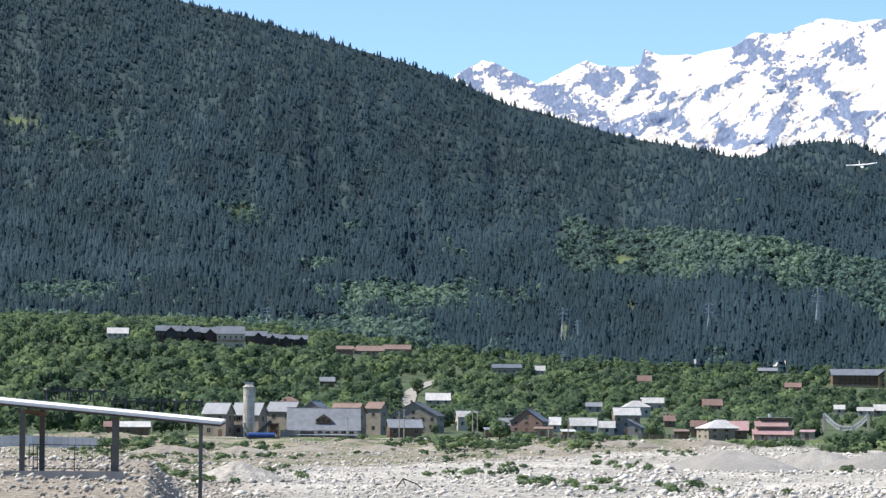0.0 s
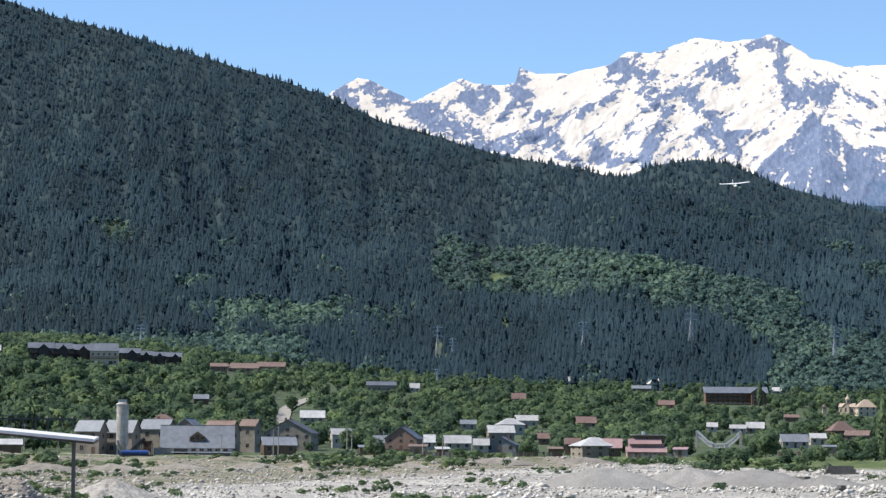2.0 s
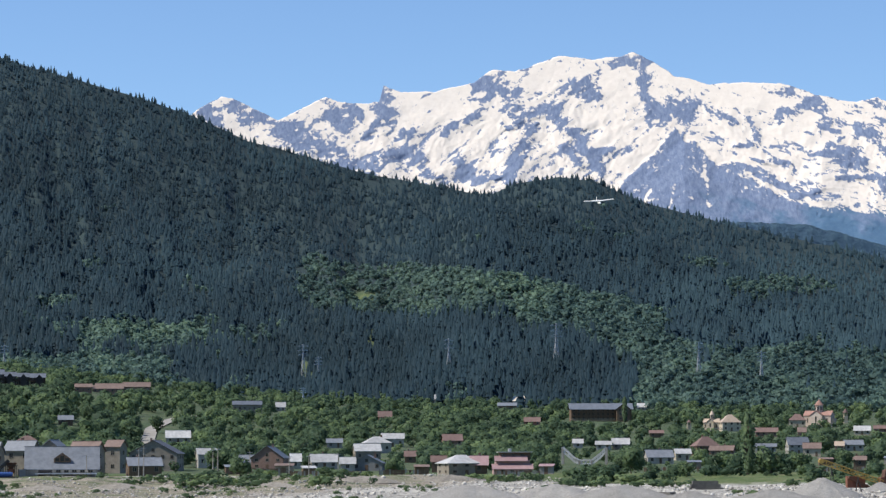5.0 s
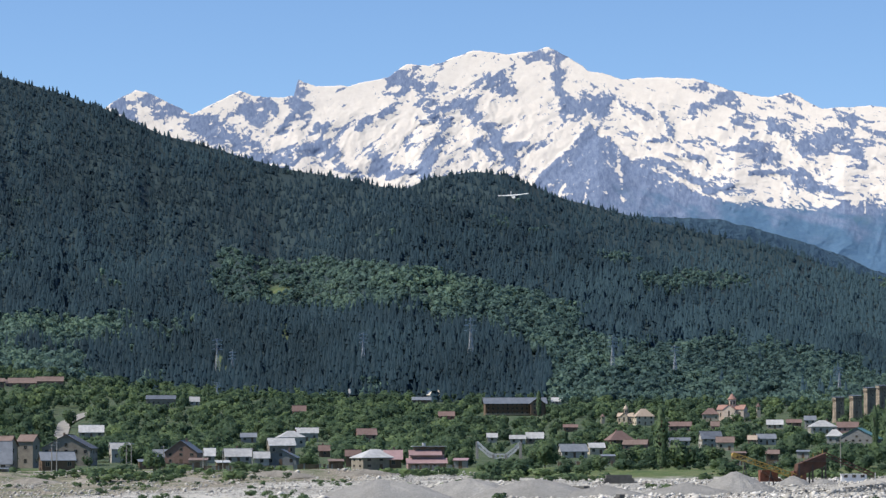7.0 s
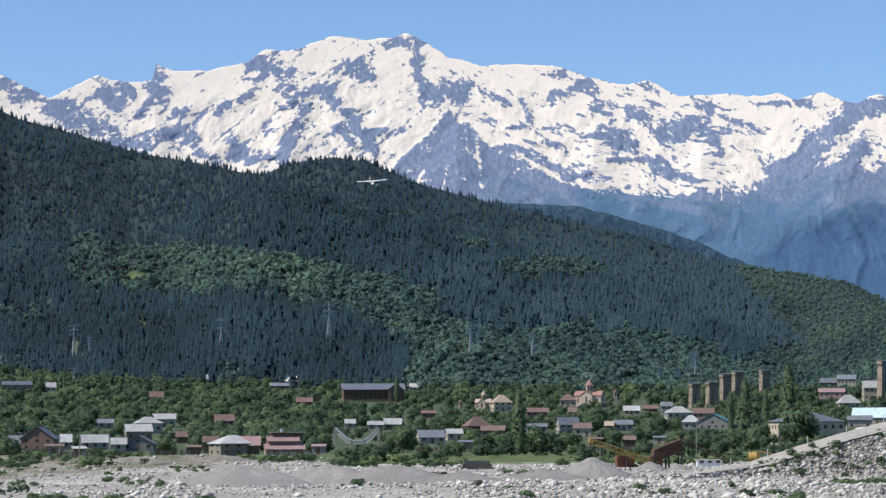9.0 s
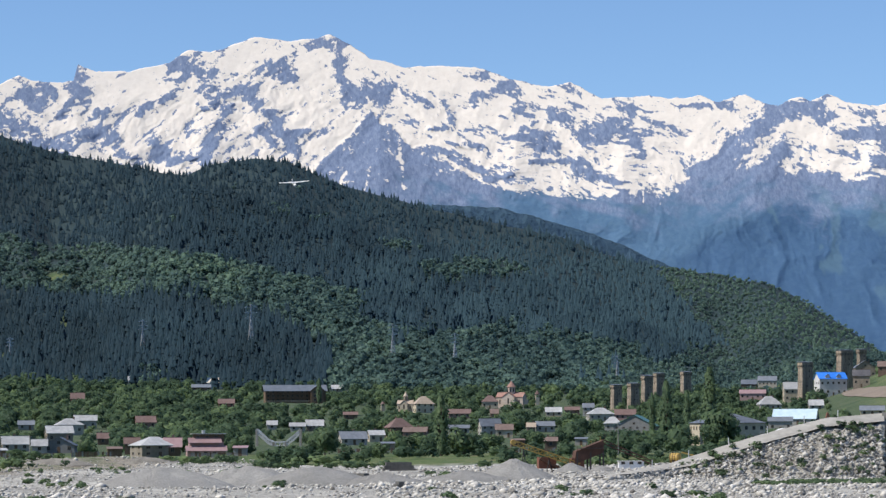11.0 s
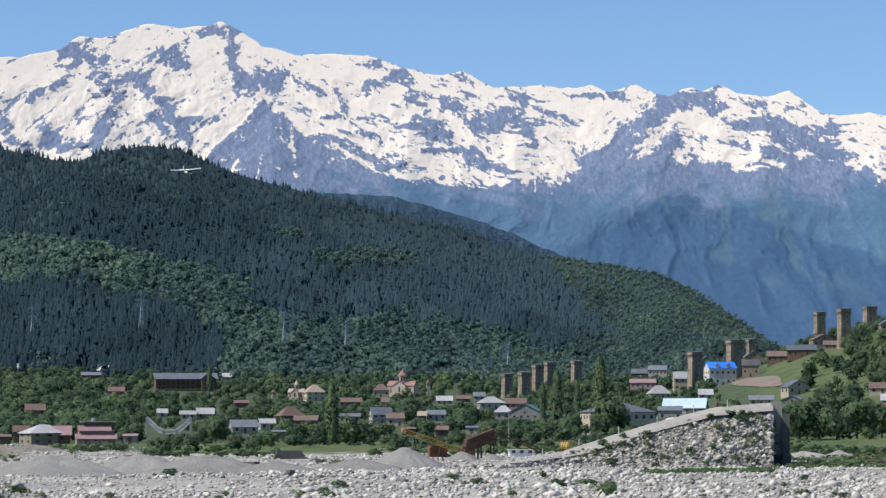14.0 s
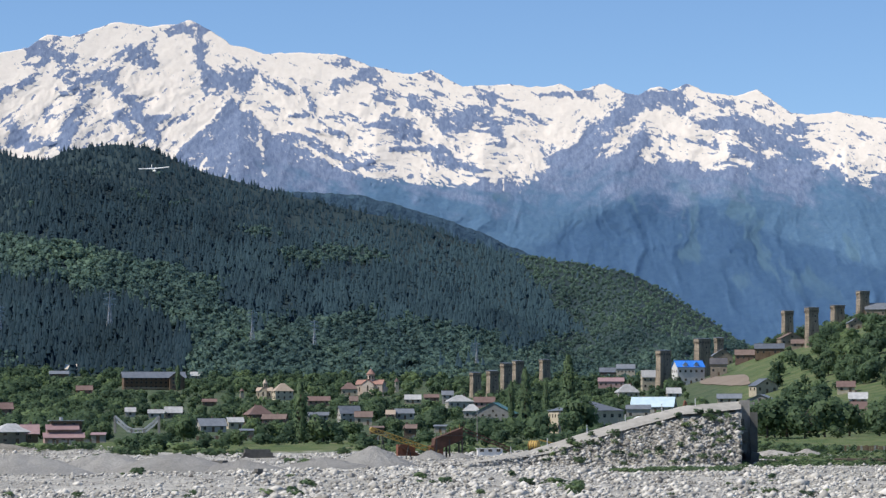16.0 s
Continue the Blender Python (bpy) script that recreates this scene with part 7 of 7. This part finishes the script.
    h = rng.uniform(0.5, 2.0, n) ** 1.3 * np.where(r > 690, 0.4, np.where(r > 600, np.where(b < 2, 1.1, 1.0), 0.5))
    z = land(b, r)
    ok &= ~((b < 2) & (r > 685) & (rng.random(n) < 0.8))
    ok &= ~((b > 6.5) & (b < 14) & (r > 370) & (r < 600))
    ok &= ~hidden_house(b, r, np.degrees(np.arctan2(z + h - EYE, r)), np.degrees(h * 0.4 / r))
    pos = np.stack([r * np.sin(np.radians(b)), r * np.cos(np.radians(b)), z - 0.1], -1)[ok]
    scatter("bank_scrub", [leafy_template(rg, 60, 5, 0.13) for _ in range(5)], pos, h[ok], h[ok] * rng.uniform(1.2, 2.4, ok.sum()), np.clip(0.55 + rng.normal(0, 0.2, ok.sum()), 0, 1),
            M_GARDEN, "low green scrub and weeds on the stony bank", "scrub")


build_village_trees()


def build_meadow_grass():
    rng = np.random.default_rng(44)
    n = 3600
    b = np.where(rng.random(n) < 0.35, rng.uniform(10.8, 13.4, n), rng.uniform(13.3, 18, n))
    r = np.where(b < 13.35, rng.normal(412, 9, n), rng.uniform(440, 680, n))
    ok = fbm(b * 3 + 2, r / 14, 3) > 0.45
    b, r = b[ok], r[ok]
    h = rng.uniform(0.25, 0.8, len(b))
    pos = np.stack([r * np.sin(np.radians(b)), r * np.cos(np.radians(b)), land(b, r) - 0.08], -1)
    scatter("meadow_grass", [leafy_template(rng, 26, 4, 0.15) for _ in range(5)], pos, h, h * rng.uniform(1.5, 3.2, len(b)), np.clip(rng.normal(0.62, 0.2, len(b)), 0, 1), M_GARDEN, "rough green grass tufts on the river meadow", "grass")


build_meadow_grass()


# ---- stones of the river bed, last ----
def stone_template(rng, fine=False):
    """A worn stone: an uneven eight-sided pebble, or a rounder one with twenty faces."""
    bm = bmesh.new()
    if fine:
        bmesh.ops.create_icosphere(bm, subdivisions=1, radius=0.5)
    else:
        top, low = bm.verts.new((0.05, 0, 0.5)), bm.verts.new((0, 0, -0.5))
        ring = [bm.verts.new((0.5 * math.cos(1.5708 * k + 0.3), 0.5 * math.sin(1.5708 * k + 0.3), 0.1)) for k in range(4)]
        for k in range(4):
            bm.faces.new((ring[k], ring[(k + 1) % 4], top))
            bm.faces.new((ring[(k + 1) % 4], ring[k], low))
    bm.verts.index_update()
    sc = rng.uniform(0.7, 1.3, 3) * np.array((1, 0.85, 0.65))
    V = np.array([(v.co.x * sc[0], v.co.y * sc[1], v.co.z * sc[2]) for v in bm.verts]) * rng.uniform(0.8, 1.2, (len(bm.verts), 1))
    F = np.array([[v.index for v in f.verts] for f in bm.faces])
    bm.free()
    return V, F


def stone_material():
    m, nt, p = material("river_stones", 0.85)
    f = math_node(nt, "MULTIPLY_ADD", attr(nt, "tint"), 0.75, math_node(nt, "MULTIPLY", noise_node(nt, 2.5, 5), 0.25))
    nt.links.new(ramp(nt, f, (0.12, (0.14, 0.132, 0.12)), (0.42, (0.37, 0.355, 0.32)), (0.7, (0.6, 0.575, 0.525)), (1.0, (0.76, 0.735, 0.68))), p.inputs["Base Color"])
    bumped(nt, p, noise_node(nt, 7, 4), 0.4, 0.05)
    return m


M_STONE = stone_material()


def build_stones():
    rng = np.random.default_rng(31)
    tpl = [stone_template(rng) for _ in range(10)]
    round_tpl = [stone_template(rng, True) for _ in range(10)]
    n = 84000
    b = rng.uniform(-18.7, 18.7, n)
    r = 225 + 520 * rng.random(n) ** 1.25
    patch = fbm(b * 1.1, r / 55, 4)
    ok = (patch > np.where(b < 3, 0.48, 0.45)) | (rng.random(n) < np.where(b < 3, 0.28, 0.35))
    ok &= ~((b > 0.5) & (r > 665)) & ~((b > 13.6) & (r > 455) & (rng.random(n) < 0.93)) & ~((r > 640) & (rng.random(n) < 0.6)) & ~((r > bank_foot(b, r)) & (b < 1.5) & (rng.random(n) < 0.75))
    b, r = b[ok], r[ok]
    size = np.clip(rng.lognormal(-1.1, 0.48, len(b)) * np.where(b < -6, 0.8, np.where(b > 3, 1.25, 1.0)), 0.12, 1.9)
    z = land(b, r)
    pos = np.stack([r * np.sin(np.radians(b)), r * np.cos(np.radians(b)), z + 0.05 * size], -1)
    k = len(b)
    scatter("river_stones", tpl, pos[300:], size[300:], size[300:], np.clip(rng.normal(0.52, 0.27, k) - 0.18 * step(-9, -12, b), 0, 1)[300:], M_STONE, "countless pale rounded river stones on the bed", "stones")
    # Brownish rubble of the river bank.
    m = 9000
    b = rng.uniform(-18.7, 1.0, m)
    low = np.minimum(bank_foot(b, 500), 600)
    r = low + (745 - low) * rng.random(m)
    okb = fbm(b * 2.2 + 5, r / 30, 3) > 0.45
    b, r = b[okb], r[okb]
    size = np.clip(rng.lognormal(-0.95, 0.5, len(b)), 0.15, 1.6)
    pos = np.stack([r * np.sin(np.radians(b)), r * np.cos(np.radians(b)), land(b, r) + 0.05], -1)
    scatter("bank_rubble", tpl, pos, size, size, np.clip(rng.normal(0.4, 0.17, len(b)), 0, 1), M_STONE, "grey-brown rubble on the river bank", "stones")
    # Stones of the ramp slope.
    m = 5200
    i = rng.integers(12, len(RAMP) - 1, m)
    f = 0.2 + 0.8 * rng.random(m)
    C = np.array([tuple(c) for c in RAMP])
    s = -C[i][:, :2]
    s /= np.linalg.norm(s, axis=1, keepdims=True)
    c = C[i] + (C[np.minimum(i + 1, len(C) - 1)] - C[i]) * rng.random((m, 1))
    reach = np.maximum(c[:, 2], 0.1) * 2.1 + 1.5
    pos = np.stack([c[:, 0] + s[:, 0] * (2.9 + reach * f), c[:, 1] + s[:, 1] * (2.9 + reach * f), c[:, 2] * (1 - f) - 0.9 * f + 0.05], -1)
    size = np.clip(rng.lognormal(-1.0, 0.55, m), 0.12, 1.7)
    scatter("ramp_stones", tpl, pos, size, size, np.clip(rng.normal(0.44, 0.2, m), 0, 1), M_STONE, "loose pale boulders covering the ramp slope", "stones")
    # Rubble on the raised ground by the shelter.
    m = 5200
    b = rng.uniform(-18.7, -11.3, m)
    r = rng.uniform(150, 300, m)
    size = np.clip(rng.lognormal(-1.35, 0.45, m), 0.08, 0.9)
    pos = np.stack([r * np.sin(np.radians(b)), r * np.cos(np.radians(b)), land(b, r) + 0.04], -1)
    scatter("shelter_rubble", tpl, pos, size, size, np.clip(rng.normal(0.33, 0.18, m), 0, 1), M_STONE, "loose pale rubble heaped before the shelter", "stones")
    # Single boulders near the camera.
    meshes = [mesh_from("boulder", v, fc, M_STONE, {"tint": np.full(len(v), 0.35 + 0.06 * q)}) for q, (v, fc) in enumerate(round_tpl)]
    bb = rng.uniform(-16.5, 16.5, 160)
    rr = rng.uniform(245, 330, 160)
    for q in range(160):
        ob = new("boulder", meshes[q % 10])
        p = spot(bb[q], rr[q])
        sc = rng.uniform(0.35, 0.9)
        ob.matrix_world = pose(p.x, p.y, p.z + 0.1 * sc, 0, 0, rng.uniform(0, 360)) @ Matrix.Diagonal((sc, sc, sc, 1))
        tagged(ob, "pale rounded boulder lying on the river bed", "boulder", "boulders")


build_stones()
